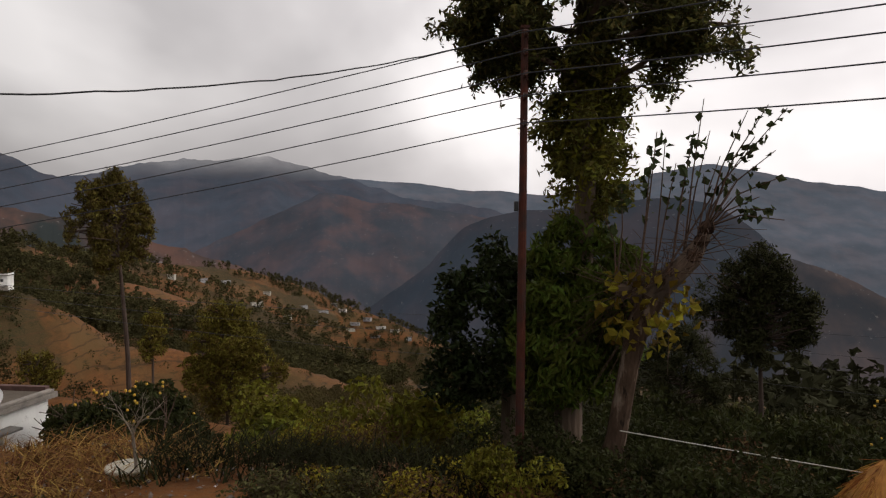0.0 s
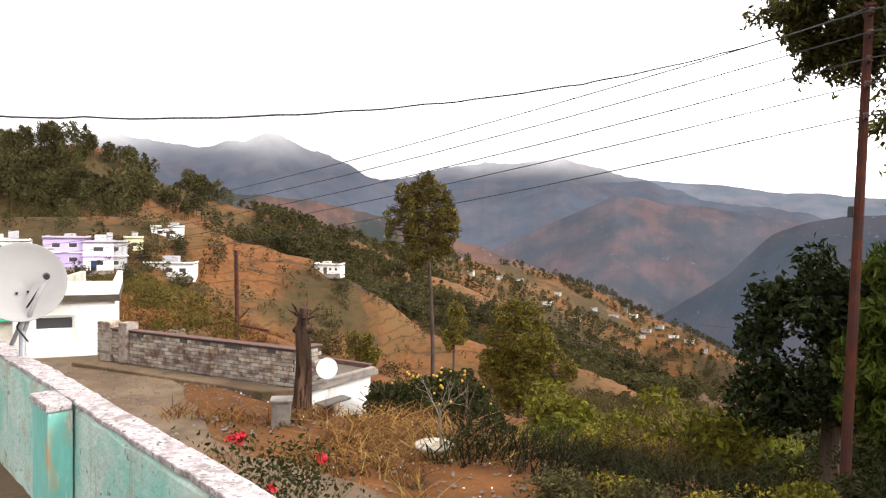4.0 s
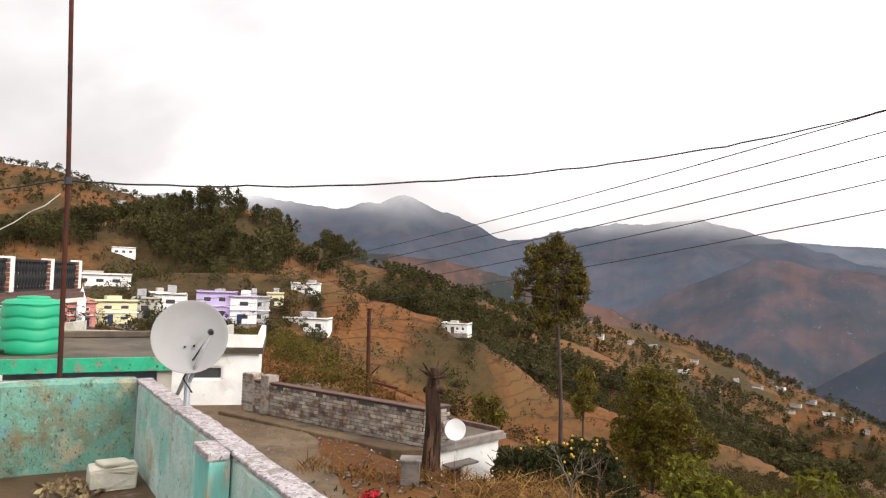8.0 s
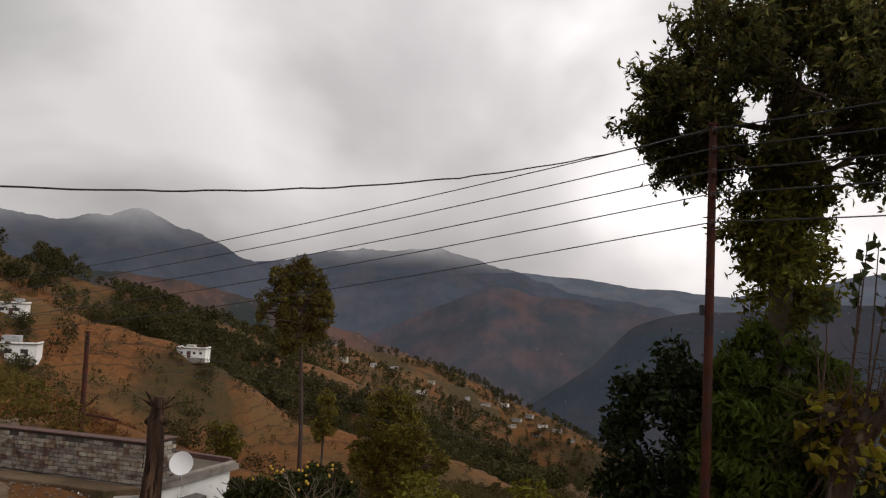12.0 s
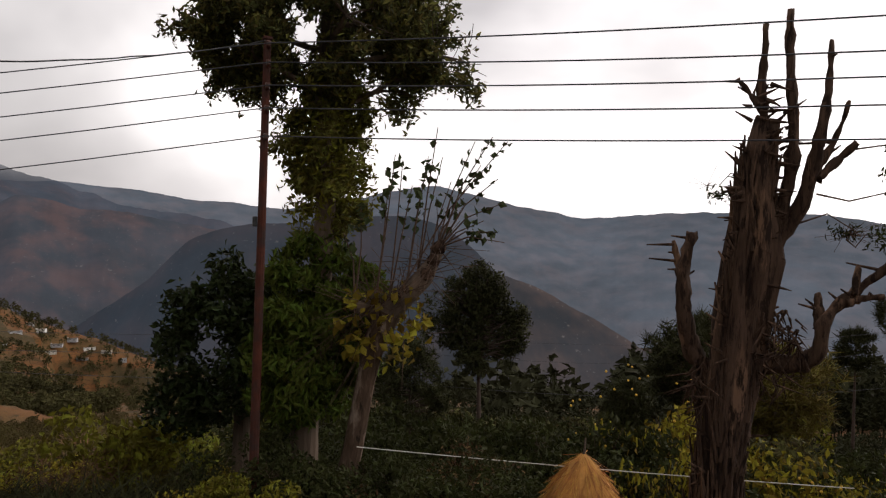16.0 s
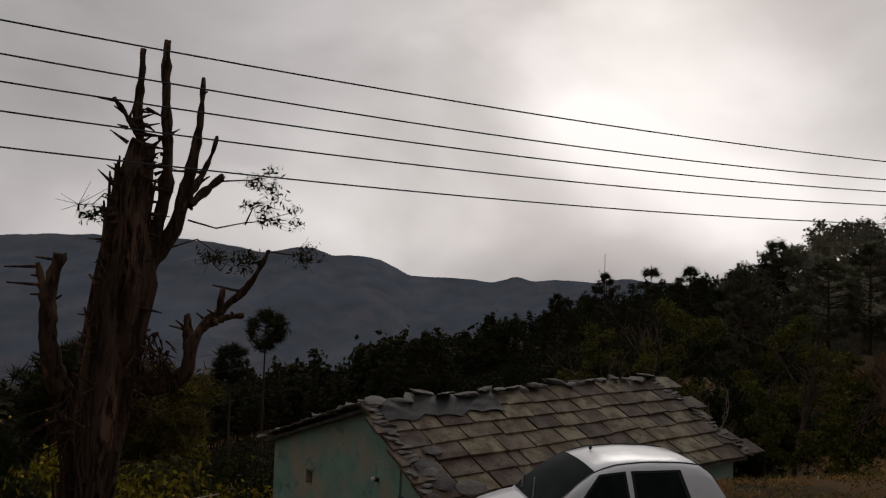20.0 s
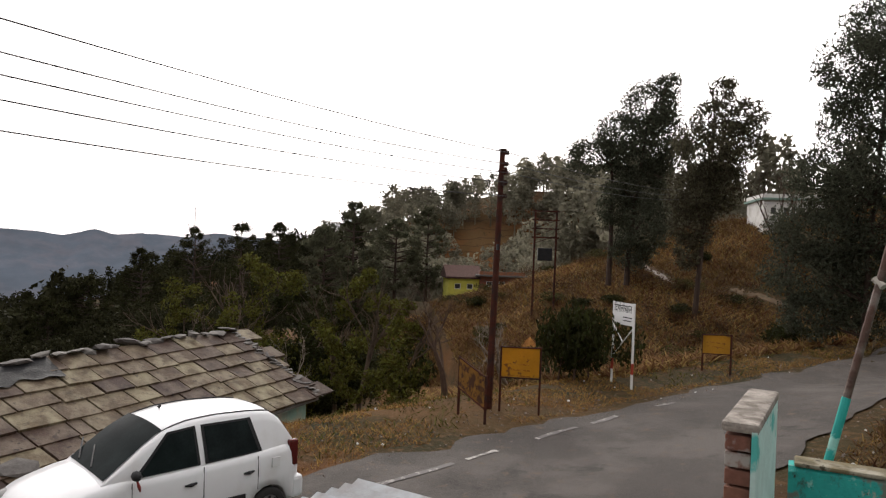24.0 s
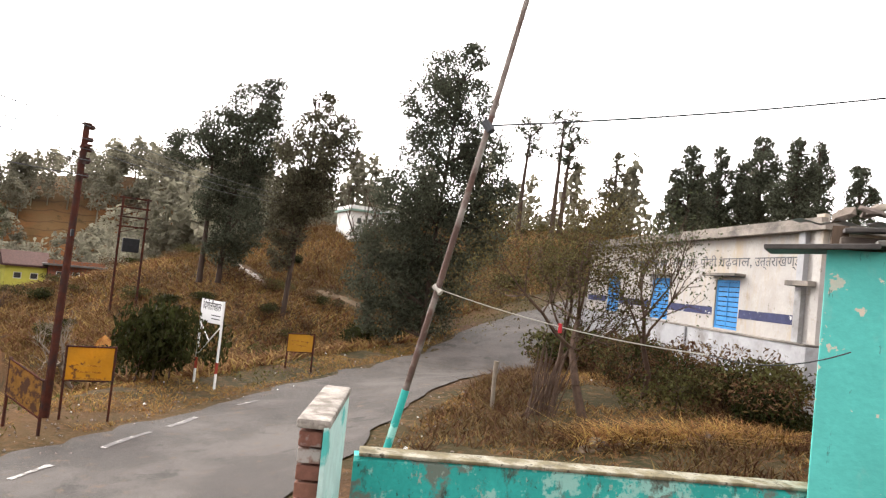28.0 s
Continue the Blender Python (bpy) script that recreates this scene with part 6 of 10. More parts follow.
                part("slot", boxes((0.08, -0.018, -0.006, 0.15, 0.018, 0.006), bevel=0.004), BLACKP, w, m=pose(wx, sgn * 0.712, 0.265) @ pose(0, 0, 0, 90) @ pose(0, 0, 0, 0, 0, math.degrees(a)))


car()


# ---------------------------------------------------------------- boards and sign by the road
def stand(name, a, b, top_a, top_b, low, label, face, back=False):
    """A sheet board on two posts, from post a to post b."""
    za, zb = ground_z(*a), ground_z(*b)
    L = (Vector(b) - Vector(a)).length
    t = thing(name, wall_m(a, b, min(za, zb) - 0.05), label, "notice board", group="notice boards by the road")
    base = min(za, zb) - 0.05
    for x, tz in ((0, top_a), (L, top_b)):
        part("post", boxes((x - 0.022, -0.022, 0, x + 0.022, 0.022, tz - base), bevel=0.003), RUST, t)
    bm = bmesh.new()
    drop = top_a - low
    vs = [(0.02, -0.028, top_a - base - drop), (L - 0.02, -0.028, top_b - base - drop), (L - 0.02, -0.028, top_b - base - 0.02), (0.02, -0.028, top_a - base - 0.02)]
    f = bm.faces.new([bm.verts.new(v) for v in vs])
    bmesh.ops.solidify(bm, geom=[f], thickness=-0.008)
    part("panel", bm, face, t)
    for dz in (drop, 0.02):
        part("rail", tube([(0, -0.03, top_a - base - dz), (L, -0.03, top_b - base - dz)], 0.018, 6), RUST, t)
    return t, L, base


b1, _, _ = stand("notice_board", at(106.4, 15.5)[:2], at(108.6, 14.75)[:2], 1.30, 1.02, 0.62, "leaning rusty yellow board with flaked paint", mat("flaked_yellow_board", (0.32, 0.17, 0.04), 0.8, spread=0.25, stain=(0.1, 0.05, 0.03), stain_scale=7, stain_cut=(0.5, 0.58), coords="World"))
b2, L2, z2 = stand("notice_board", at(109.7, 16.0)[:2], at(112.85, 15.9)[:2], 1.50, 1.52, 0.80, "faded yellow board in a rusty frame", YELB)
b3, L3, z3 = stand("notice_board", at(125.0, 23.4)[:2], at(127.0, 22.8)[:2], 1.32, 1.42, 0.72, "small faded yellow board in a rusty frame", YELB)
for t, L, z, rows in ((b2, L2, z2, 3), (b3, L3, z3, 2)):
    for r in range(rows):
        part("writing_bar", boxes((0.2, -0.0405, 1.1 - z - 0.13 * r, L - 0.22, -0.0385, 1.13 - z - 0.13 * r)), mat("faded_brown_lettering", (0.3, 0.14, 0.02), 0.8, spread=0.3, stain=(0.45, 0.25, 0.03), stain_scale=14, stain_cut=(0.5, 0.55)), t)


def text_mesh(body, size, material, name="lettering"):
    """Built-in font lettering as a thin mesh, left-aligned at the origin in the x-z plane, facing -y."""
    cu = bpy.data.curves.new(name, "FONT")
    cu.body, cu.size, cu.extrude = body, size, 0.001
    tmp = new("tmp", cu)
    me = bpy.data.meshes.new_from_object(tmp.evaluated_get(bpy.context.evaluated_depsgraph_get()))
    bpy.data.objects.remove(tmp)
    bpy.data.curves.remove(cu)
    me.materials.clear()
    me.materials.append(material)
    me.transform(Matrix.Rotation(radians(90), 4, "X"))
    return me


def name_sign():
    a, b = at(118.35, 20.6)[:2], at(119.9, 19.75)[:2]
    za = min(ground_z(*a), ground_z(*b)) - 0.05
    L = (Vector(b) - Vector(a)).length
    t = thing("place_name_sign", wall_m(a, b, za), "white village name sign on red and white posts", "sign")
    top = 2.36 - za
    rw = mat("red_post_paint", (0.35, 0.05, 0.03), 0.7, spread=0.2)
    for x in (0, L):
        p_ = part("post", boxes((x - 0.025, -0.025, 0, x + 0.025, 0.025, top), bevel=0.004), WHITEP, t, "white post with red bands")
        for k in (0.45,):
            part("red_band", boxes((x - 0.027, -0.027, k, x + 0.027, 0.027, k + 0.3)), rw, p_)
    part("panel", boxes((0.03, -0.02, top - 0.62, L - 0.03, 0.0, top - 0.01), bevel=0.004), WHITEP, t)
    part("brace", tube([(0, 0, top - 0.66), (L * 0.5, 0, top - 1.1), (L, 0, top - 0.66)], 0.018, 6), WHITEP, t)
    part("brace", tube([(0, 0, top - 1.55), (L * 0.5, 0, top - 1.1)], 0.018, 6), WHITEP, t)
    me = text_mesh("\u093f\u0926\u0917\u094b\u0932\u0940\u0916\u093e\u0932", 0.2, INK)
    w = max(v.co.x for v in me.vertices)
    s = (L - 0.14) / max(w, 0.01)
    o = part("lettering", me, None, t, "black painted village name")
    o.matrix_basis = pose(0.07, -0.024, top - 0.27) @ Matrix.Diagonal((s, 1, 1.5, 1))
    part("writing_bar", boxes((L * 0.5, -0.024, top - 0.42, L - 0.06, -0.022, top - 0.395)), INK, t)
    part("writing_bar", boxes((L * 0.52, -0.024, top - 0.51, L - 0.08, -0.022, top - 0.485)), INK, t)


name_sign()


# ---------------------------------------------------------------- bench below the terrace
def bench():
    a, b = Vector(at(43.9, 7.45)[:2]), Vector(at(53.4, 7.6)[:2])
    zb = ground_z(*((a + b) / 2))
    L = (b - a).length
    t = thing("park_bench", wall_m(a, b, zb), "bright blue slatted bench with yellow end frames", "bench")
    top = 0.86 - zb
    for k in range(7):
        part("back_slat", boxes((0.03, -0.02 - 0.03 * k * 0 + 0.02 * k, top - 0.055 - 0.078 * k, L - 0.03, 0.012 + 0.02 * k, top + 0.012 - 0.078 * k), bevel=0.008), BENCHB, t)
    for k in range(4):
        part("seat_slat", boxes((0.03, 0.17 + 0.1 * k, 0.40, L - 0.03, 0.26 + 0.1 * k, 0.43), bevel=0.006), BENCHB, t)
    for x in (0, L):
        part("end_frame", tube([(x, -0.03, top + 0.03), (x, 0.02, top - 0.3), (x, 0.14, 0.42), (x, 0.58, 0.40), (x, 0.6, 0.0)], 0.034, 8), YELP, t, "yellow steel end frame")
        part("leg", tube([(x, 0.14, 0.42), (x, 0.0, 0.0)], 0.03, 8), YELP, t)


bench()


# ---------------------------------------------------------------- school
def school():
    p, q = Vector((15.0, -24.3)), Vector((4.3, -15.75))
    s = thing("school_building", wall_m(p, q, 0), "long whitewashed school with blue shutters and a navy band", "school")
    L = (q - p).length
    wins = [(L - b, L - a, 3.06, 4.3) for a, b in ((10.5, 11.6), (6.75, 7.95), (3.05, 4.15))]
    part("front_wall", holed_wall(0, L, 0.2, 5.35, 0, 0.25, wins), SCHOOLW, s, "stained whitewashed wall")
    part("end_wall", boxes((L - 0.25, 0.251, 0.2, L, 7, 5.35)), SCHOOLW, s)
    part("roof_slab", boxes((-0.25, -0.25, 5.352, L + 0.2, 7.2, 5.5), bevel=0.01), CONC, s)
    part("roof_kerb", boxes((-0.2, -0.2, 5.502, L, -0.05, 5.62)), CONC, s)
    part("plinth_wall", boxes((-0.5, -0.32, 0.2, L, -0.004, 2.98), bevel=0.015), GREYW, s, "grey plastered lower wall")
    part("plinth_coping", boxes((-0.5, -0.34, 2.982, L, -0.006, 3.02), bevel=0.01), CONC, s)
    part("drain_pipe", tube([(L - 4.9, -0.36, 0.5), (L - 4.9, -0.36, 2.98)], 0.035, 8), GREYW, s)
    part("corner_pier", boxes((L - 0.78, -0.12, 3.03, L - 0.57, -0.004, 5.35)), GREYW, s)
    part("corner_pier", boxes((L - 0.26, -0.12, 3.03, L - 0.02, -0.004, 5.7)), SCHOOLW, s)
    part("chajja", boxes((L - 0.86, -0.32, 4.2, L - 0.1, -0.125, 4.31), bevel=0.01), CONC, s)
    x = 0.1
    for a, b, lo, hi in wins:
        part("navy_band", boxes((x + 0.05, -0.006, 3.37, a - 0.1, -0.003, 3.58)), NAVY, s, "worn navy painted band")
        w = part("window", boxes((a, 0.06, lo, b, 0.09, hi)), PANE, s, "blue shuttered window")
        part("frame", holed_wall(a + 0.002, b - 0.002, lo + 0.002, hi - 0.002, 0.03, 0.12, [(a + 0.06, b - 0.06, lo + 0.06, hi - 0.06)]), BLUES, w)
        for k in range(9):
            part("slat", boxes((a + 0.07, 0.035, lo + 0.08 + 0.124 * k, b - 0.07, 0.06, lo + 0.18 + 0.124 * k), bevel=0.006), BLUES, w)
        part("shutter_edge", boxes(((a + b) / 2 - 0.015, 0.02, lo + 0.06, (a + b) / 2 + 0.015, 0.034, hi - 0.06)), BLUES, w)
        part("canopy", boxes((a - 0.22, -0.3, hi + 0.08, b + 0.22, -0.002, hi + 0.15), bevel=0.01), CONC, w, "concrete sun shade")
        x = b
    part("navy_band", boxes((x + 0.05, -0.006, 3.37, L - 0.82, -0.003, 3.58)), NAVY, s, "worn navy painted band")
    words = ["\u0932\u0940\u0916\u093e\u0932,", "\u092a\u094c\u095c\u0940", "\u0917\u0922\u093c\u0935\u093e\u0932,", "\u0909\u0924\u094d\u0924\u0930\u093e\u0916\u0923\u094d\u0921"]
    for k in range(5):
        part("writing_bar", boxes((L - 9.6 + 0.53 * k, -0.006, 4.65, L - 9.6 + 0.53 * k + 0.42, -0.003, 4.85)), GREYINK, s)
    for body, (xr, wid) in zip(words, ((L - 6.85, 1.6), (L - 5.05, 0.83), (L - 4.1, 1.48), (L - 2.5, 1.7))):
        me = text_mesh(body, 0.3, GREYINK)
        w = max(max(v.co.x for v in me.vertices), 0.01)
        o = part("lettering", me, None, s, "grey painted school lettering")
        o.matrix_basis = pose(xr, -0.006, 4.64) @ Matrix.Diagonal((wid / w, 1, 1.1, 1))
    return s


school()

# ---------------------------------------------------------------- houses beside the track
def on_ground(az, el, lo=30.0, hi=1500.0):
    """Where the line of sight at this heading and angle meets the ground: its distance."""
    r = np.geomspace(lo, hi, 900)
    a = np.radians(bearing(az, r))
    x, y = r * np.sin(a), r * np.cos(a)
    hit = lie(x, y) >= EYE + r * math.tan(radians(el))
    return float(r[np.argmax(hit)]) if hit.any() else hi


def shed():
    """Stone-roofed store just beyond the back parapet."""
    a, b = Vector(at(-84, 9.6)[:2]), Vector(at(-68.6, 8.9)[:2])
    g = min(ground_z(*a), ground_z(*b))
    L = (b - a).length
    t = thing("stone_shed", wall_m(a, b, g), "grey plastered shed with a heaped slate roof", "shed")
    h = 3.12 - g
    part("wall", boxes((0, 0, 0, L, 0.3, h), bevel=0.02), mat("stained_old_plaster", (0.26, 0.24, 0.215), 0.95, spread=0.25, scale=3, fine=25, stain=(0.14, 0.11, 0.09), stain_scale=1.3, stain_cut=(0.5, 0.62), coords="World", bump=0.8, grime=(((0.20, 0.13, 0.075), 5.0, (0.56, 0.68), 0.12), ((0.06, 0.055, 0.045), 9.0, (0.56, 0.66), 0.5))), t)
    part("side_wall", boxes((L - 0.3, 0.301, 0, L - 0.12, 1.6, h)), CREAM, t)
    part("stone_patch", boxes((L - 1.6, -0.03, 0.4, L + 0.02, -0.002, h - 1.05), bevel=0.012), CONC, t, "bare rubble patch")
    deck = part("roof", boxes((-0.2, -0.2, h, L, 1.6, h + 0.06)), SLATEG, t, "heaped dark slates")
    rng = np.random.default_rng(31)
    bm = boxes((0, 0, 0, 1, 1, 0.05), bevel=0.012)
    for v in bm.verts:
        v.co += Vector((noise.noise(v.co * 3), noise.noise(v.co * 3 + Vector((4, 0, 0))), 0)) * 0.09
    me = bpy.data.meshes.new("slate")
    bm.to_mesh(me)
    bm.free()
    me.materials.append(mat("dark_heaped_slate", (0.045, 0.038, 0.033), 0.85, spread=0.4, scale=4, per_object=0.4, coords="World", bump=0.8))
    for r in range(9):
        x = -0.3
        while x < L - 0.2 - 0.09 * r:
            w = min(rng.uniform(0.16, 0.42), (L + 0.25 - x) / 1.2)
            s = new("slate", me)
            s.parent = deck
            s.matrix_basis = pose(x, -0.36 + 0.17 * r, h + 0.03 + (0.05 * r + rng.uniform(0, 0.07)) * (0.35 + 0.65 * min(1, (L - x) / 2.2)), 9 + rng.normal() * 6, rng.normal() * 6, rng.normal() * 16) @ Matrix.Diagonal((w * 1.2, rng.uniform(0.25, 0.45), rng.uniform(0.6, 1.5), 1))
            x += w * 0.8


shed()


def balcony_house():
    """White house with a balustraded roof terrace."""
    a, b = Vector(at(-71.5, 16.3)[:2]), Vector(at(-60.1, 26.0)[:2])
    g = -1.0
    L = (b - a).length
    t = thing("balustraded_house", wall_m(a, b, g), "whitewashed house with a black balustrade round its roof", "house")
    h = 2.56 - g

    def across(az):
        """Distance along the front at a heading from the eye."""
        u, w = (b - a) / L, Vector((math.sin(radians(az)), math.cos(radians(az))))
        return (a.y * w.x - a.x * w.y) / (u.x * w.y - u.y * w.x)

    door = (across(-67.9), across(-66.5), 0.0, 2.75)
    wall = mat("cream_limewash", (0.62, 0.60, 0.53), 0.9, spread=0.07, scale=1.5, stain=(0.45, 0.43, 0.37), stain_scale=0.8, stain_cut=(0.5, 0.8), coords="World")
    part("front_wall", holed_wall(0, L, 0, h, 0, 0.22, [door]), wall, t)
    part("end_wall", boxes((L - 0.22, 0.221, 0, L, 1.6, h)), wall, t)
    part("near_wall", boxes((0, 0.221, 0, 0.22, 6, h)), wall, t)
    # black panel fills the opening in place of the shade inside
    d = part("door", boxes((door[0] + 0.002, 0.012, 0, door[1] - 0.002, 0.05, door[3] - 0.002)), BLACKP, t, "black panel for the shade in an open doorway")
    part("door_jamb", boxes((door[1], -0.012, 0, door[1] + 0.1, -0.002, door[3] + 0.06)), YELH, d)
    part("eave", boxes((-0.6, -0.62, h, L - 0.1, 1.8, h + 0.26), bevel=0.03), ROOFB, t, "brown painted eave slab")
    part("eave_lip", boxes((-0.6, -0.66, h - 0.04, L - 0.1, -0.621, h + 0.08), bevel=0.01), wall, t)
    base = h + 0.262
    part("kerb", boxes((-0.5, -0.5, base, L - 0.15, -0.3, base + 0.1)), ROOFB, t)
    part("back_parapet", boxes((-0.4, 1.3, base, L - 0.15, 1.5, base + 0.85), bevel=0.01), WHITEW, t, "white parapet at the back of the roof")
    profile = [(0.03, 0.0), (0.055, 0.03), (0.035, 0.1), (0.06, 0.25), (0.075, 0.34), (0.035, 0.46), (0.055, 0.56), (0.07, 0.64), (0.035, 0.74), (0.05, 0.76)]
    bal = mesh_np("baluster", *lathe(profile, 8)[:2], DARKM, True)
    xs = [across(v) for v in (-68.3, -64.8, -62.2, -60.3)]
    for k, x in enumerate(xs):
        pl = part("pillar", boxes((x - 0.13, -0.55, base + 0.1, x + 0.13, -0.27, base + 1.0), bevel=0.012), WHITEW, t, "brick-sided white pillar")
        for c in range(7):
            part("brick", boxes((x - 0.155, -0.54, base + 0.13 + 0.12 * c, x - 0.131, -0.3, base + 0.225 + 0.12 * c)), BRICKR, pl)
        if k < 3:
            bay = xs[k + 1] - x
            part("handrail", boxes((x + 0.135, -0.47, base + 0.88, x + bay - 0.135, -0.35, base + 0.95), bevel=0.01), DARKM, t)
            part("foot_rail", boxes((x + 0.135, -0.45, base + 0.11, x + bay - 0.135, -0.37, base + 0.15), bevel=0.01), DARKM, t)
            n = int((bay - 0.3) / 0.19)
            for i in range(n):
                o = new("baluster", bal)
                o.parent = t
                o.matrix_basis = pose(x + 0.2 + i * (bay - 0.4) / (n - 1), -0.41, base + 0.13)
    part("parapet_wall", boxes((-3.2, -0.55, base - 0.3, xs[0] - 0.16, -0.3, base + 0.98), bevel=0.02), WHITEW, t, "plain white parapet")
    part("lower_wall", boxes((-3.2, -0.2, 0, -0.004, 0.0, base - 0.302)), wall, t)


balcony_house()


def tank_house():
    """Low house with a green-edged slab roof that carries the water tank."""
    a, b = Vector(at(-65.2, 12.2)[:2]), Vector(at(-51.9, 12.2)[:2])
    g = -0.4
    L = (b - a).length
    t = thing("green_edged_house", wall_m(a, b, g), "low house with a bright green slab edge", "house")
    top = 2.2 - g
    part("wall", boxes((0.25, 0.5, 0, L - 0.2, 0.72, top - 0.2)), mat("blue_grey_wall", (0.16, 0.2, 0.27), 0.9, spread=0.15, coords="World"), t)
    part("pillar", boxes((L - 0.42, 0.1, 0, L - 0.2, 0.34, top - 0.2)), CREAM, t)
    part("slab", boxes((0.02, 0.02, top - 0.18, L - 0.02, 3.9, top - 0.01)), SLAB, t, "dirty roof slab")
    part("edge", boxes((0, -0.03, top - 0.2, L, 0.019, top + 0.02), bevel=0.008), GREENT, t, "bright green painted edge")
    part("side_edge", boxes((-0.03, 0.021, top - 0.2, 0.018, 3.9, top + 0.03), bevel=0.008), GREENT, t)
    part("kerb", boxes((0.03, 3.7, top, L, 3.9, top + 0.12), bevel=0.02), SLAB, t)
    part("crate", boxes((0.1, 1.9, top, 0.75, 2.5, top + 0.32), bevel=0.02), ROOFB, t)
    # the tank
    k = thing("water_tank", pose(*at(-62.2, 13.3)[:2], 2.19) @ Matrix.Scale(0.9, 4), "green ribbed plastic water tank on the slab roof", "water tank")
    prof = [(0.0, 0.0), (0.47, 0.0), (0.5, 0.04)]
    for i in range(4):
        z = 0.08 + i * 0.205
        prof += [(0.505, z), (0.505, z + 0.12), (0.485, z + 0.15), (0.485, z + 0.175), (0.505, z + 0.2)]
    prof += [(0.5, 0.9), (0.44, 0.955), (0.3, 0.975), (0.2, 0.98)]
    body = lathe(prof, 40)
    v = body[0].copy()
    a_ = np.arctan2(v[:, 1], v[:, 0])
    v[:, 2] += 0.018 * np.sin(a_ * 5) * (v[:, 2] > 0.06) * (v[:, 2] < 0.88)
    part("body", (v, body[1], True), TANKG, k)
    part("lid", lathe([(0.27, 0.95), (0.27, 1.0), (0.25, 1.02), (0.0, 1.035)], 28), TANKG, k, "green screw lid")
    part("outlet", tube([(0.05, -0.49, 0.07), (0.05, -0.56, 0.07)], 0.03, 10), BLACKP, k)
    part("inlet_pipe", tube([(-0.35, -0.36, 0.8), (-0.5, -0.4, 0.83), (-0.52, -0.4, 0.7)], 0.02, 8), BLACKP, k)


tank_house()


def box_house(name, az, r, base, w, d, h, material, label, turn=0.0, roof=SLAB, wins=3, floors=1, deep=2.5, group="", slope_roof=False, over=0.25, trim=None):
    """A flat-roofed house whose front, w wide, faces the eye turned by some degrees."""
    x, y, _ = at(az, r)
    t = thing(name, pose(x, y, base - deep, 0, 0, -az + turn), label, "house", group)
    fh = h / floors
    for f in range(floors):
        z0 = deep + fh * f
        ww = w / (wins * 2 + 1)
        holes = [(-w / 2 + ww * (2 * i + 1), -w / 2 + ww * (2 * i + 2), z0 + fh * 0.36, z0 + fh * 0.70) for i in range(wins)]
        zb, zt = (0 if f == 0 else z0), z0 + fh
        part("wall", holed_wall(-w / 2, w / 2, zb, zt, 0, 0.2, holes), material, t)
        for a, b, lo, hi in holes:
            wd = part("window", boxes((a + 0.02, 0.1, lo + 0.02, b - 0.02, 0.16, hi - 0.02)), PANE, t)
            part("frame", holed_wall(a + 0.002, b - 0.002, lo + 0.002, hi - 0.002, 0.05, 0.18, [(a + 0.06, b - 0.06, lo + 0.06, hi - 0.06)]), trim or WHITEW, wd)
        part("floor_band", boxes((-w / 2 - over, -over, zt, w / 2 + over, d + over, zt + 0.18)), roof if f == floors - 1 else (trim or WHITEW), t)
    part("back_wall", boxes((-w / 2, 0.201, 0, w / 2, d, deep + h)), material, t)
    z = deep + h + 0.18
    if slope_roof:
        bm = bmesh.new()
        a = [bm.verts.new(c) for c in ((-w / 2 - 0.3, -0.3, z), (w / 2 + 0.3, -0.3, z), (w / 2 + 0.3, d + 0.3, z), (-w / 2 - 0.3, d + 0.3, z), (-w / 2 - 0.3, d / 2, z + d * 0.3), (w / 2 + 0.3, d / 2, z + d * 0.3))]
        for f_ in ((0, 1, 5, 4), (2, 3, 4, 5), (0, 4, 3), (1, 2, 5), (0, 3, 2, 1)):
            bm.faces.new([a[i] for i in f_])
        part("roof", bm, roof, t)
    else:
        part("parapet", boxes((-w / 2 - 0.1, -0.1, z, w / 2 + 0.1, 0.05, z + 0.35)), trim or material, t)
        for sx_ in (-w / 2 - 0.1, w / 2 - 0.05):
            part("parapet", boxes((sx_, 0.051, z, sx_ + 0.15, d, z + 0.35)), trim or material, t)
    return t


# white house behind the dish, and the low roofs before it
box_house("white_house", -50.3, 21, 0.1, 2.9, 4, 1.2, WHITEW, "plain white house beside the brick wall", turn=-6, wins=1, over=0.12)
box_house("grey_roofed_house", -56.5, 24, 0.0, 5.2, 4, 1.15, CREAM, "low house with a dark slab roof", turn=-20, wins=2)

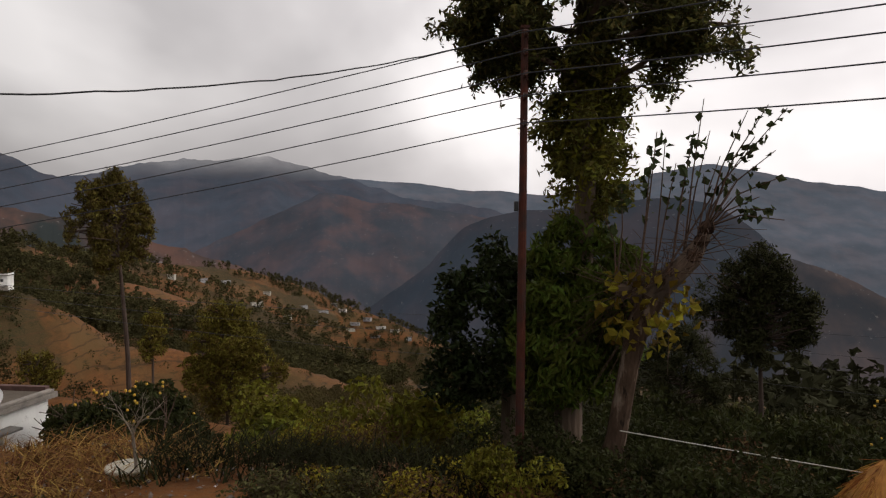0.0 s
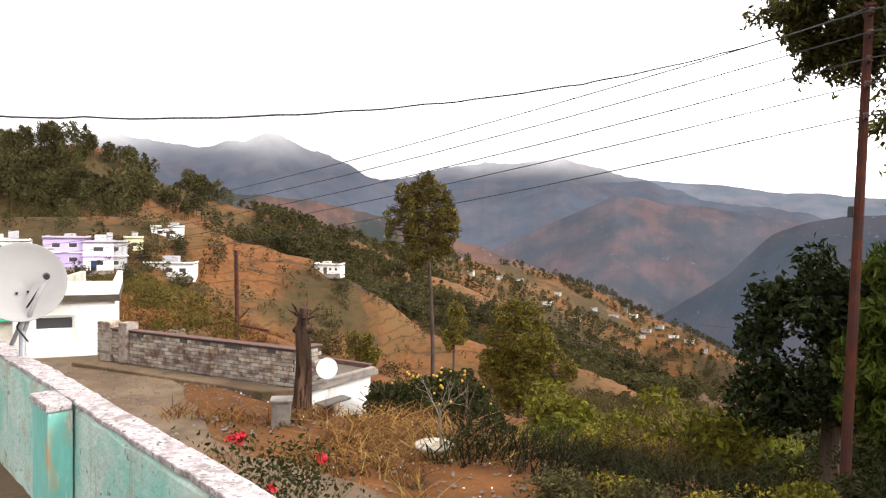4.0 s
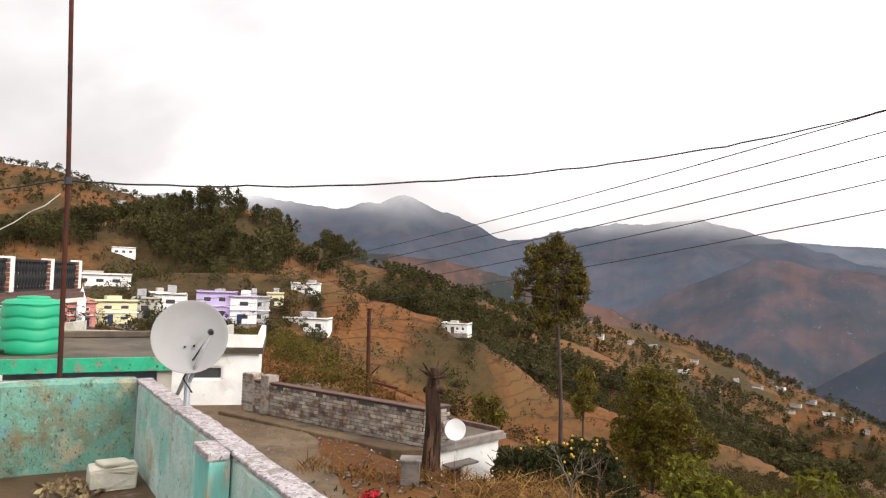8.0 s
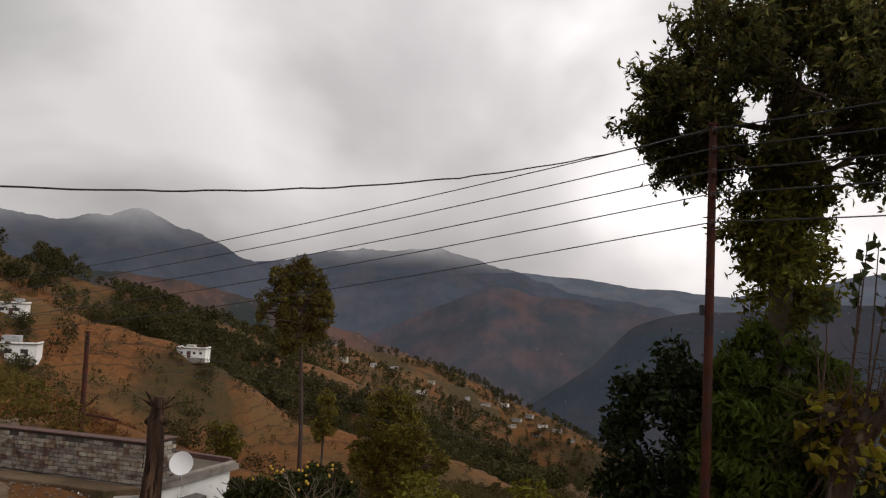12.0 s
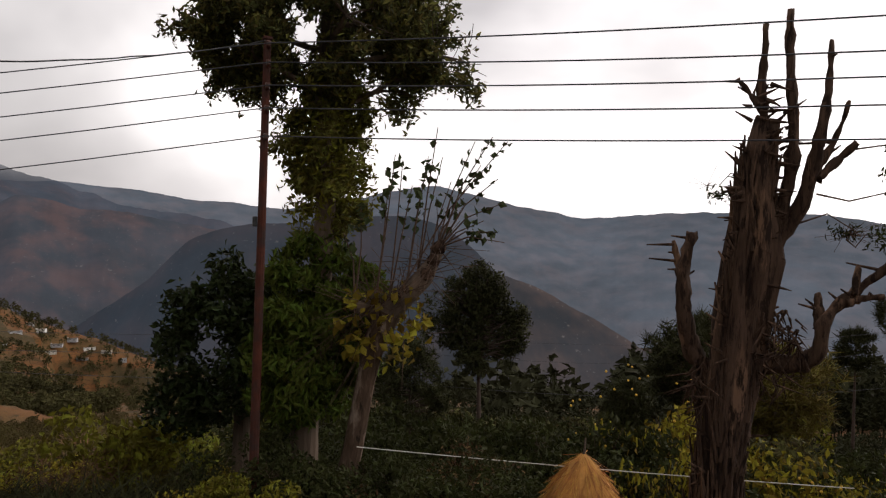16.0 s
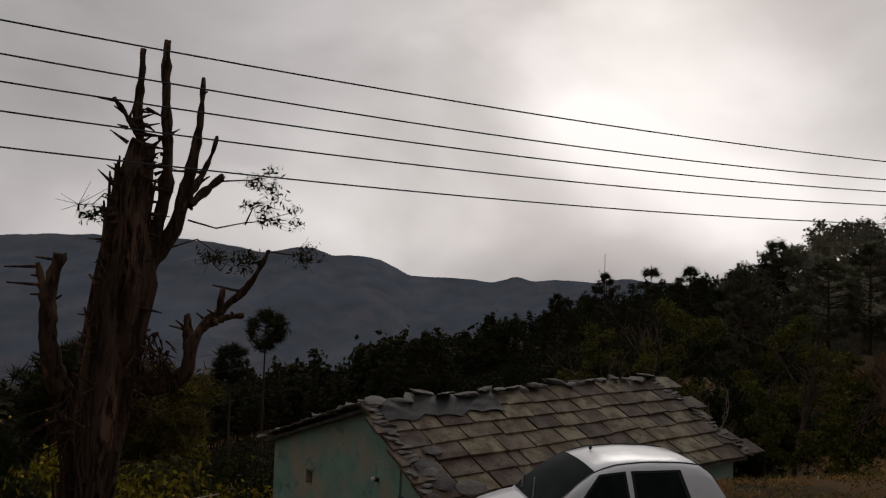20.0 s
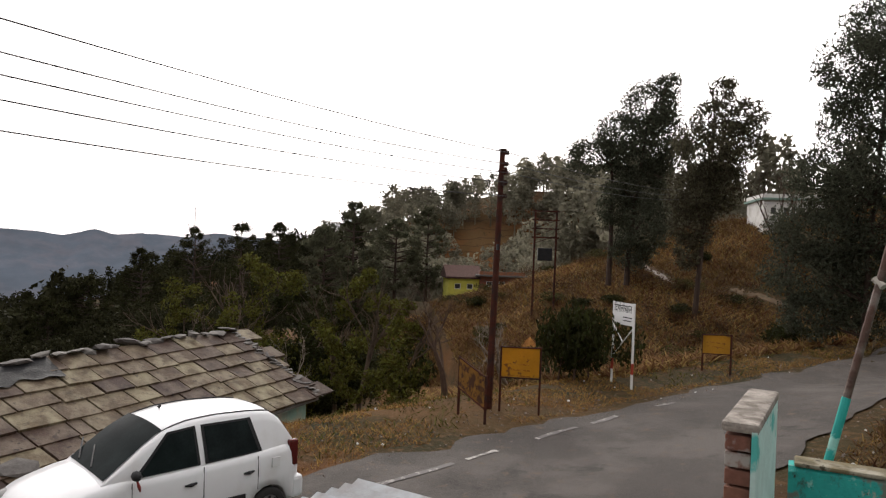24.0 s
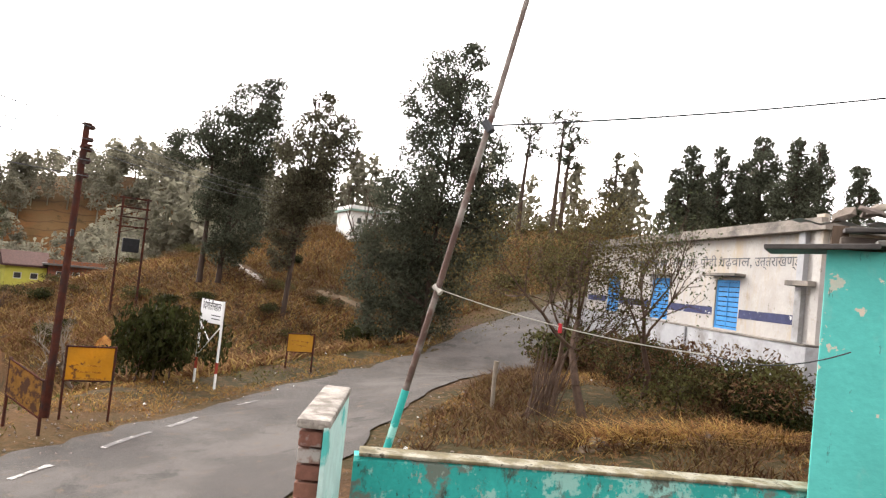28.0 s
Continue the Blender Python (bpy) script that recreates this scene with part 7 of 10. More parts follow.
# village on the saddle and along the slopes
V = "village houses"
VILLAGE = [
    (-58.9, 118, -4.35, 4.3, 3.5, PINK, "pink two-storey village house", 2, 3, None),
    (-56.5, 122, -4.1, 6.2, 3.4, YELH, "pale yellow village house with terraces", 2, 4, None),
    (-52.8, 126, -4.0, 4.6, 4.6, WHITEW, "white two-storey village house with a roof room", 2, 2, None),
    (-49.6, 116, -3.8, 5.6, 4.2, LILAC, "lilac village house with an outside stair", 2, 3, None),
    (-47.4, 118, -4.0, 4.2, 4.2, WHITEW, "white village house with a lilac band", 2, 2, LILAC),
    (-57.7, 185, -1.35, 12.4, 2.6, WHITEW, "long white house under the slope", 1, 5, None),
    (-42.8, 176, -1.6, 6.6, 2.4, WHITEW, "white hillside house under trees", 1, 3, None),
    (-42.6, 150, -4.6, 9.5, 2.6, WHITEW, "white hillside house on a terrace", 1, 5, None),
    (-30.6, 170, -4.4, 6.4, 2.0, WHITEW, "long low white house on the spur", 1, 6, None),
    (-45.0, 160, -2.6, 3.6, 2.6, YELH, "small cream hillside house", 1, 2, None),
    (-54.6, 119, -3.7, 3.6, 3.0, CREAM, "cream village house with a flat roof", 1, 2, None),
    (-51.4, 121, -4.2, 4.4, 3.6, WHITEW, "white village house with a cream band", 2, 3, CREAM),
    (-46.3, 124, -4.0, 3.6, 4.4, GREYW, "tall grey-white village house", 2, 2, None),
    (-53.4, 140, -3.0, 4.0, 2.8, WHITEW, "white village house higher on the saddle", 1, 3, None),
    (-61.4, 112, -5.2, 3.6, 3.0, CREAM, "small grey plastered village house", 1, 2, None),
]
for az, r, el, w, h, mt, lab, fl, wi, tr_ in VILLAGE:
    rr_ = on_ground(az, el, 70, 420)
    k = rr_ / r
    wi = max(1, round(wi * 0.6))
    hs = box_house("village_house", az, rr_, ground_z(*at(az, rr_)[:2]), w * k, 4.5 * k, h * k, mt, lab, turn=RNG.uniform(-18, 18), wins=wi, floors=fl, deep=1.2, group=V, trim=tr_, over=0.25 * k)
    # a room, tank or stair head on the roof, and a door
    zr, rw_ = 1.2 + h * k + 0.18, w * k * RNG.uniform(0.2, 0.4)
    x_ = RNG.uniform(-0.4, 0.4) * (w * k - rw_)
    part("roof_room", boxes((x_ - rw_ / 2, 1.2 * k, zr, x_ + rw_ / 2, 3.4 * k, zr + RNG.uniform(0.5, 1.5) * k), bevel=0.03), (mt, CREAM, GREYW)[RNG.integers(3)], hs)
    x_ = RNG.uniform(-0.3, 0.3) * w * k
    part("door", boxes((x_ - 0.4 * k, -0.04, 1.2, x_ + 0.4 * k, -0.004, 1.2 + 1.5 * k)), BLUED if RNG.random() < 0.4 else ROOFB, hs)
    part("plinth", boxes((-w * k / 2 - 0.1, -0.6 * k, 0, w * k / 2 + 0.1, -0.006, 1.2)), CONC, hs)
# trees that stand close about the village houses
rg_v = np.random.default_rng(61)
VILLAGE_TREES = []
for az, r, el, w, h, mt, lab, fl, wi, tr_ in VILLAGE:
    rr_ = on_ground(az, el, 70, 420)
    half = math.degrees(math.atan2(w * rr_ / r * 0.5, rr_))
    for k in range(9):
        a_ = az + rg_v.choice([-1, 1]) * half * rg_v.uniform(0.55, 1.5)
        VILLAGE_TREES.append(at(a_, rr_ - rg_v.uniform(2, 6)))
# shrine spire
sr = on_ground(-58.9, -4.35, 70, 420)
sx, sy, sz = seen_at(-58.8, sr, -2.35)
sp = thing("shrine", pose(sx, sy, sz), "small white pointed shrine on a roof", "shrine")
part("spire", lathe([(0.9, -4), (0.9, 0), (0.7, 0.3), (0.0, 2.4)], 4), WHITEP, sp)
part("finial", tube([(0, 0, 2.3), (0, 0, 3.0)], 0.06, 6), YELP, sp)
# scattered far white houses
rng = np.random.default_rng(44)
FAR = [(-8.9, -6.9), (-19.0, -4.3), (-16.6, -4.6), (-14.9, -4.8), (-7.4, -7.4), (-5.9, -7.2), (-4.9, -8.3), (-6.6, -6.8), (-3.9, -8.0), (-1.6, -9.0), (-0.4, -9.6), (-8.2, -8.2), (-12.6, -6.6), (-2.7, -8.7), (-11.9, -5.8), (-5.2, -9.1), (-3.2, -9.4), (-10.3, -7.7)]
for az, el in FAR:
    r = on_ground(az, el, 100, 1200)
    z = ground_z(*at(az, r)[:2])
    s = min(1.0, r / 500)
    box_house("far_house", az, r, z, (3.0 + rng.uniform(0, 6)) * s + 0.6, 4, (1.3 + rng.uniform(0, 0.9)) * s + 0.4, (WHITEW, CREAM, GREYW, WHITEW)[rng.integers(4)], "small white house far down the valley side", turn=rng.uniform(-25, 25), wins=2, deep=0.8, group="far valley houses", over=0.12)
for az, el, w in ((-56.2, 0.95, 9.0), (-56.6, 4.8, 10.0)):
    r = on_ground(az, el, 150, 1000)
    box_house("ridge_house", az, r, ground_z(*at(az, r)[:2]), w, 5, 3, WHITEW if el < 3 else GREYW, "low house high on the hill", wins=3, deep=3, group=V)

# right-hand houses
r = 74
box_house("yellow_house", 106.1, r, EYE + r * math.tan(radians(-3.6)), 3.3, 4, 1.75, LIME, "lime yellow house with a small gable", turn=10, wins=2, slope_roof=True, roof=ROOFB, deep=4)
box_house("tin_roofed_shed", 109.2, 74, EYE + 74 * math.tan(radians(-3.3)), 4.6, 3, 1.7, BRICKR, "long brick shed with a tin roof", turn=6, wins=3, roof=TIN, deep=4, over=0.5)
box_house("white_hill_house", 130.8, 66, EYE + 66 * math.tan(radians(3.0)), 4.8, 5, 1.9, WHITEW, "white house on the hill above the road", turn=18, wins=4, deep=4, roof=mat("pale_green_roof", (0.2, 0.3, 0.25)))


# ---------------------------------------------------------------- flat-roofed house below the track, with its brick parapet
def brick_run(p, q, h, base, parent, rng, thick=0.22):
    """A brick wall of single bricks from p to q."""
    L = (Vector(q) - Vector(p)).length
    m = wall_m(p, q, base)
    w_ = part("wall_core", boxes((0, 0.015, 0, L, thick - 0.015, h - 0.01)), MORTAR, parent)
    w_.matrix_basis = m
    courses = int(h / 0.085)
    bm = boxes((0, 0, 0, 0.222, thick, 0.073), bevel=0.006)
    me = bpy.data.meshes.new("brick")
    bm.to_mesh(me)
    bm.free()
    me.materials.append(BRICKW)
    pl, n = [], 0
    for c in range(courses):
        x = 0.0 if c % 2 == 0 else -0.115
        while x < L - 0.1:
            pl.append((max(0, x), c))
            x += 0.235
    return w_, me, pl, m


def roof_house():
    t = thing("flat_roofed_house", pose(0, 0, 0), "flat-roofed white house with a limewashed brick parapet", "house")
    A, B, Q, D = Vector((-14.2, 13.2)), Vector((-8.3, 12.75)), Vector((-7.75, 15.25)), Vector((-13.6, 16.3))
    rng = np.random.default_rng(17)
    base = -0.02
    part("body", prism([tuple(A), tuple(B), tuple(Q), tuple(D)], -3.4, -0.16), WHITEW, t, "whitewashed walls")
    gx = Vector((Q - B).normalized())
    over = 0.16
    side = Vector((gx.y, -gx.x))
    part("roof_slab", prism([tuple(A), tuple(B + side * over), tuple(Q + side * over + gx * 0.1), tuple(D + gx * 0.1)], -0.158, -0.04), CONC, t, "stained concrete slab edge")
    part("roof_floor", prism([tuple(A + Vector((0.3, 0.3))), tuple(B + Vector((0.05, 0.3))), tuple(Q - gx * 0.12), tuple(D - gx * 0.12)], -0.038, -0.01), SLAB, t, "dirty roof screed")
    L = (D - Q).length
    part("far_kerb", boxes((0, -0.06, 0, L, 0.08, 0.12), bevel=0.015), ROOFB, t).matrix_basis = wall_m(tuple(Q), tuple(D), -0.036)
    part("side_kerb", boxes((0.1, -0.12, 0, (Q - B).length, 0.02, 0.07), bevel=0.015), CONC, t).matrix_basis = wall_m(tuple(B + side * 0.04), tuple(Q + side * 0.04), -0.036)
    w_, me, pl, m = brick_run(tuple(A), tuple(B), 0.82, base, t, rng)
    for x, c in pl:
        if c == 9 - 1 and rng.random() < 0.25:
            continue
        o = new("brick", me)
        o.parent = w_
        o.matrix_basis = pose(x, rng.normal() * 0.005, c * 0.085, 0, 0, rng.normal() * 0.6)
    w2, me2, pl2, m2 = brick_run(tuple(B), tuple(B + gx * 0.8), 0.82, base, t, rng)
    for x, c in pl2:
        o = new("brick", me2)
        o.parent = w2
        o.matrix_basis = pose(x, rng.normal() * 0.005, c * 0.085, 0, 0, rng.normal() * 0.6)
    part("return_coping", boxes((0.26, -0.03, 0.80, 0.83, 0.25, 0.83), bevel=0.01), ROOFB, t).matrix_basis = m2
    part("coping", boxes((-0.03, -0.03, 0.80, (B - A).length + 0.03, 0.25, 0.83), bevel=0.01), ROOFB, t, "mossy brown coping").matrix_basis = m
    pr = part("end_pier", boxes((-0.12, -0.05, 0, 0.3, 0.3, 0.98), bevel=0.02), BRICKW, t)
    pr.matrix_basis = m
    for c in range(11):
        part("brick", boxes((-0.125, -0.062, 0.01 + c * 0.088, 0.305, -0.051, 0.083 + c * 0.088)), BRICKW, pr)
    part("return_pier", boxes((0.62, -0.07, 0, 0.92, 0.28, 1.0), bevel=0.02), BRICKW, t).matrix_basis = m
    # the white gable with its door and canopy
    g = wall_m(tuple(B), tuple(Q), -2.2)
    part("door", boxes((0.75, -0.03, 0.2, 1.2, -0.004, 1.62)), mat("dark_green_door", (0.02, 0.035, 0.035)), t, "dark green door").matrix_basis = g
    part("door_frame", boxes((0.68, -0.05, 0.2, 0.75, -0.004, 1.68), (1.2, -0.05, 0.2, 1.27, -0.004, 1.68), bevel=0.004), CREAM, t).matrix_basis = g
    part("canopy", boxes((0.5, -0.3, 1.72, 1.4, -0.004, 1.77), bevel=0.01), SLATEG, t, "thin stone door canopy").matrix_basis = g @ pose(0, 0, 0, 3)


roof_house()
dx, dy, _ = at(-30.55, 15.5)
dish(pose(dx, dy, -0.02, 0, 0, 205), "small white satellite dish on a roof slab", 0.23, WHITEP, arm=False)

# stump, block and tub
ledge = part("earth_ledge", prism([(-14.7, 12.7), (-8.75, 12.2), (-8.25, 12.7), (-14.3, 13.18)], -1.6, -0.03, bevel=0.03), DIRT)
tagged(ledge, "trodden earth ledge along the brick wall", "ledge", kind="structure")
tx, ty, _ = at(-32.55, 13.6)
st = thing("cut_tree_stump", pose(tx, ty, ground_z(tx, ty) - 0.05), "dark lopped tree trunk by the track", "tree stump")
hh = 1.95 - ground_z(tx, ty)
part("trunk", tube([(0, 0, 0), (0.03, 0, hh * 0.5), (-0.01, 0, hh * 0.8), (0.02, 0.0, hh)], [0.19, 0.15, 0.14, 0.08], 12), DEADW, st)
part("crown_knob", tube([(-0.2, 0, hh * 0.78), (0, 0, hh * 0.83), (0.2, 0.02, hh * 0.79)], [0.05, 0.14, 0.05], 8), DEADW, st)
for k in range(7):
    a = k * 0.9
    part("snag", tube([(0, 0, hh * 0.9), (0.3 * math.cos(a), 0.3 * math.sin(a), hh * 0.93 + 0.13 * (k % 3))], [0.045, 0.012], 6), DEADW, st)
bx, by, _ = at(-34.2, 12.5)
blk = part("concrete_block", boxes((-0.16, -0.16, -0.1, 0.16, 0.16, 0.42), (-0.19, -0.19, 0.421, 0.19, 0.19, 0.47), bevel=0.015), CONC)
blk.matrix_basis = pose(bx, by, ground_z(bx, by), 0, 0, 30)
tagged(blk, "small weathered concrete marker pillar", "pillar")
ux, uy, _ = at(-21.8, 10.75)
uz = ground_z(ux, uy)
tub = thing("white_tub", pose(ux, uy, uz - 0.16) @ Matrix.Scale(0.72, 4), "old white round water tub among dry weeds", "tub")
part("body", lathe([(0.0, 0.0), (0.32, 0.0), (0.36, 0.1), (0.38, 0.34), (0.42, 0.36), (0.42, 0.42), (0.36, 0.43), (0.3, 0.40), (0.0, 0.44)], 28), FOAM, tub)

# ---------------------------------------------------------------- trees near the terrace
def frame_at(az, r, z=0.0):
    """Pose at a heading and distance, x to the right of the line of sight, y away."""
    x, y, _ = at(az, r)
    return pose(x, y, z, 0, 0, -az)


def grow(rng, start, direction, length, radius, levels, kids=3, spread=0.6, up=0.2, shrink=0.62, segs=3):
    """Branching limbs: arrays of rods (from, to, radii) and the places of the tips."""
    p0, p1, r0, r1, tips = [], [], [], [], []

    def go(p, d, L, r, lev):
        for s in range(segs):
            d2 = d + rng.normal(size=3) * 0.16 + np.array([0, 0, up * 0.1])
            d2 /= np.linalg.norm(d2)
            q = p + d2 * L / segs
            ra, rb = r * (1 - 0.4 * s / segs), r * (1 - 0.4 * (s + 1) / segs)
            p0.append(p), p1.append(q), r0.append(ra), r1.append(rb)
            if lev > 0 and s > 0:
                for _ in range(kids if s == segs - 1 else max(1, kids - 2)):
                    e = d2 + spread * unit(rng, 1)[0] + np.array([0, 0, up])
                    go(q, e / np.linalg.norm(e), L * shrink * rng.uniform(0.7, 1.15), rb * 0.62, lev - 1)
            p, d = q, d2
        if lev == 0:
            tips.append(p)

    go(np.array(start, float), np.array(direction, float), length, radius, levels)
    return (np.array(p0), np.array(p1), np.array(r0), np.array(r1)), np.array(tips)


def big_tree():
    """Tall silver-oak-like tree: high feathery crown, ivied stem, dark broad-leaved growth at its foot."""
    rng = np.random.default_rng(101)
    x, y, _ = at(12.5, 11.5)
    gz = ground_z(x, y)
    t = thing("tall_ivied_tree", frame_at(12.5, 11.5, gz), "tall dark tree with a feathery crown and an ivied stem", "tree")
    o = -gz
    part("trunk", tube([(0.1, 0, -0.3), (0.12, 0, 1.0 + o), (0.3, 0, 2.4 + o), (0.38, 0, 4.2 + o), (0.3, 0, 5.8 + o), (0.35, 0, 7.4 + o), (0.45, 0.1, 9.2 + o)], [0.27, 0.22, 0.19, 0.16, 0.14, 0.1, 0.05], 14), BARK, t)
    twigs = []
    for zz, dx, dy, L in ((5.6, 1, 0.1, 2.0), (5.9, -1, -0.2, 1.9), (6.3, 0.9, -0.5, 2.2), (6.6, -0.8, 0.6, 1.9), (7.0, 0.8, 0.6, 1.9), (7.3, -0.9, -0.3, 1.8), (7.8, 0.5, 0.2, 1.6), (8.0, -0.5, 0.3, 1.4), (6.1, 0.2, 1, 1.8), (6.7, 0.1, -1, 1.8)):
        rods_, tips = grow(rng, (0.35, 0, zz + o), np.array((dx, dy, 0.28)) / np.linalg.norm((dx, dy, 0.28)), L * 0.62, 0.06, 2, 3, 0.8, 0.15)
        part("limb", rods(*rods_, n=5), BARK, t)
        twigs.append(tips)
    tips = np.concatenate(twigs)
    tips = np.concatenate([tips, clumps(rng, 120, (-0.95, 0, 7.0 + o), (1.15, 1.1, 0.95), 9, 0.34), clumps(rng, 140, (1.15, 0, 7.35 + o), (1.25, 1.2, 1.05), 10, 0.36), clumps(rng, 90, (0.2, 0, 8.7 + o), (1.4, 1.1, 0.9), 8, 0.36), clumps(rng, 34, (2.0, 0, 6.35 + o), (0.6, 0.5, 0.4), 4, 0.26), clumps(rng, 44, (-1.25, 0, 6.15 + o), (0.55, 0.5, 0.3), 4, 0.26), clumps(rng, 50, (0.35, 0, 6.0 + o), (0.6, 0.6, 0.5), 5, 0.3)])
    # feathery sprays: small leaves in flat fans
    fans = []
    for p in tips:
        d = unit(rng, 1)[0] + np.array([0, 0, -0.1])
        d /= np.linalg.norm(d)
        s = np.cross(d, unit(rng, 1)[0])
        n = rng.integers(26, 46)
        u = rng.uniform(0, 0.5, n)[:, None]
        w = rng.normal(size=n)[:, None] * 0.09
        fans.append(p + d * u + s * w + rng.normal(size=(n, 3)) * 0.05)
    fans = np.concatenate(fans)
    fans[:, 0] = 0.35 + (fans[:, 0] - 0.35) * 0.86
    fans = np.concatenate([fans, fans + rng.normal(size=fans.shape) * 0.06])
    lv, lf = leaves(fans, 0.12, rng, 0.36, 0.2)
    part("crown", (lv, lf), mat("feathery_crown_leaf", (0.070, 0.070, 0.024), 0.6, spread=0.45, scale=1.5, fine=12, island=0.5, bump=0, transl=0.35, coords="World"), t, "feathery dark green crown")
    # a third of the leaves repeated in paler olive, nudged up and forward
    hi = fans[rng.random(len(fans)) < 0.33] + np.array([0, -0.05, 0.05])
    part("young_foliage", leaves(hi, 0.14, rng, 0.36), mat("olive_spray_leaf", (0.140, 0.122, 0.035), 0.65, spread=0.4, scale=2.0, fine=12, island=0.5, bump=0, transl=0.4, coords="World"), t, "paler olive sprays")
    # ivy and sprays on the stem
    cs = [(0.42 + 0.22 * rng.normal(), 0.2 * rng.normal(), zz + o, 0.44 + 0.2 * rng.random()) for zz in np.linspace(3.95, 5.9, 15)]
    pts = np.concatenate([clumps(rng, 420, c[:3], (c[3] * 1.2, c[3] * 1.1, c[3] * 0.95), 6, 0.15) for c in cs])
    part("ivy", leaves(pts + rng.normal(size=pts.shape) * 0.05, 0.125, rng, 0.45, 0.3), mat("ivy_leaf", (0.133, 0.122, 0.029), 0.55, spread=0.4, scale=1.5, island=0.45, bump=0, transl=0.35, coords="World"), t, "olive ivy round the stem")
    pts = np.concatenate([blob(rng, 420, c[:3], (c[3] * 1.2, c[3] * 1.2, c[3]), 0.1) for c in cs])
    part("stem_foliage", leaves(pts[::2] + rng.normal(size=pts[::2].shape) * 0.10, 0.13, rng, 0.35), LEAF_M, t)
    # lower growth
    pts = np.concatenate([clumps(rng, 5200, (0.5, -0.25, 2.3 + o), (0.95, 0.75, 1.15), 44, 0.27), clumps(rng, 2400, (0.1, -0.35, 1.35 + o), (1.0, 0.6, 0.7), 24, 0.25), clumps(rng, 1700, (0.3, -0.2, 3.05 + o), (0.85, 0.6, 0.55), 26, 0.22), clumps(rng, 2200, (0.25, -0.2, 1.9 + o), (0.95, 0.6, 1.1), 30, 0.24)])
    part("lower_foliage", leaves(pts, 0.185, rng, 0.32, 0.8), mat("bright_low_leaf", (0.070, 0.087, 0.014), 0.5, spread=0.4, scale=1.2, island=0.5, bump=0, transl=0.35, coords="World"), t, "bright green drooping lower leaves")


big_tree()


def dark_tree():
    rng = np.random.default_rng(102)
    x, y, _ = at(7.4, 12.6)
    gz = ground_z(x, y)
    t = thing("dark_evergreen_tree", frame_at(7.4, 12.6, gz), "dense dark evergreen tree beside the pole", "tree")
    o = -gz
    part("trunk", tube([(0.2, 0, -0.3), (0.2, 0, 0.8 + o), (0.1, 0, 2.4 + o)], [0.2, 0.15, 0.06], 10), BARK, t)
    rods_, tips = grow(rng, (0.18, 0, 0.2 + o), (0, 0, 1), 1.3, 0.1, 2, 4, 0.9, 0.2)
    part("limb", rods(*rods_), BARK, t)
    c = np.concatenate([clumps(rng, 4600, (-0.1, 0, 1.6 + o), (1.05, 1.0, 1.35), 46, 0.3), clumps(rng, 2200, (0.6, 0.2, 1.6 + o), (0.75, 0.8, 1.2), 22, 0.3), clumps(rng, 900, (0.15, -0.1, 2.75 + o), (0.7, 0.6, 0.55), 12, 0.24), clumps(rng, 700, (-0.8, 0, 0.7 + o), (0.5, 0.6, 0.5), 9, 0.25), clumps(rng, 3200, (0.75, 0.3, 1.9 + o), (0.9, 0.8, 1.4), 30, 0.3)])
    c += rng.normal(size=c.shape) * 0.07
    part("crown", leaves(c, 0.15, rng, 0.5), mat("black_green_leaf", (0.022, 0.028, 0.009), 0.5, spread=0.4, scale=1.5, island=0.5, bump=0, transl=0.15, coords="World"), t, "near-black green crown")


dark_tree()


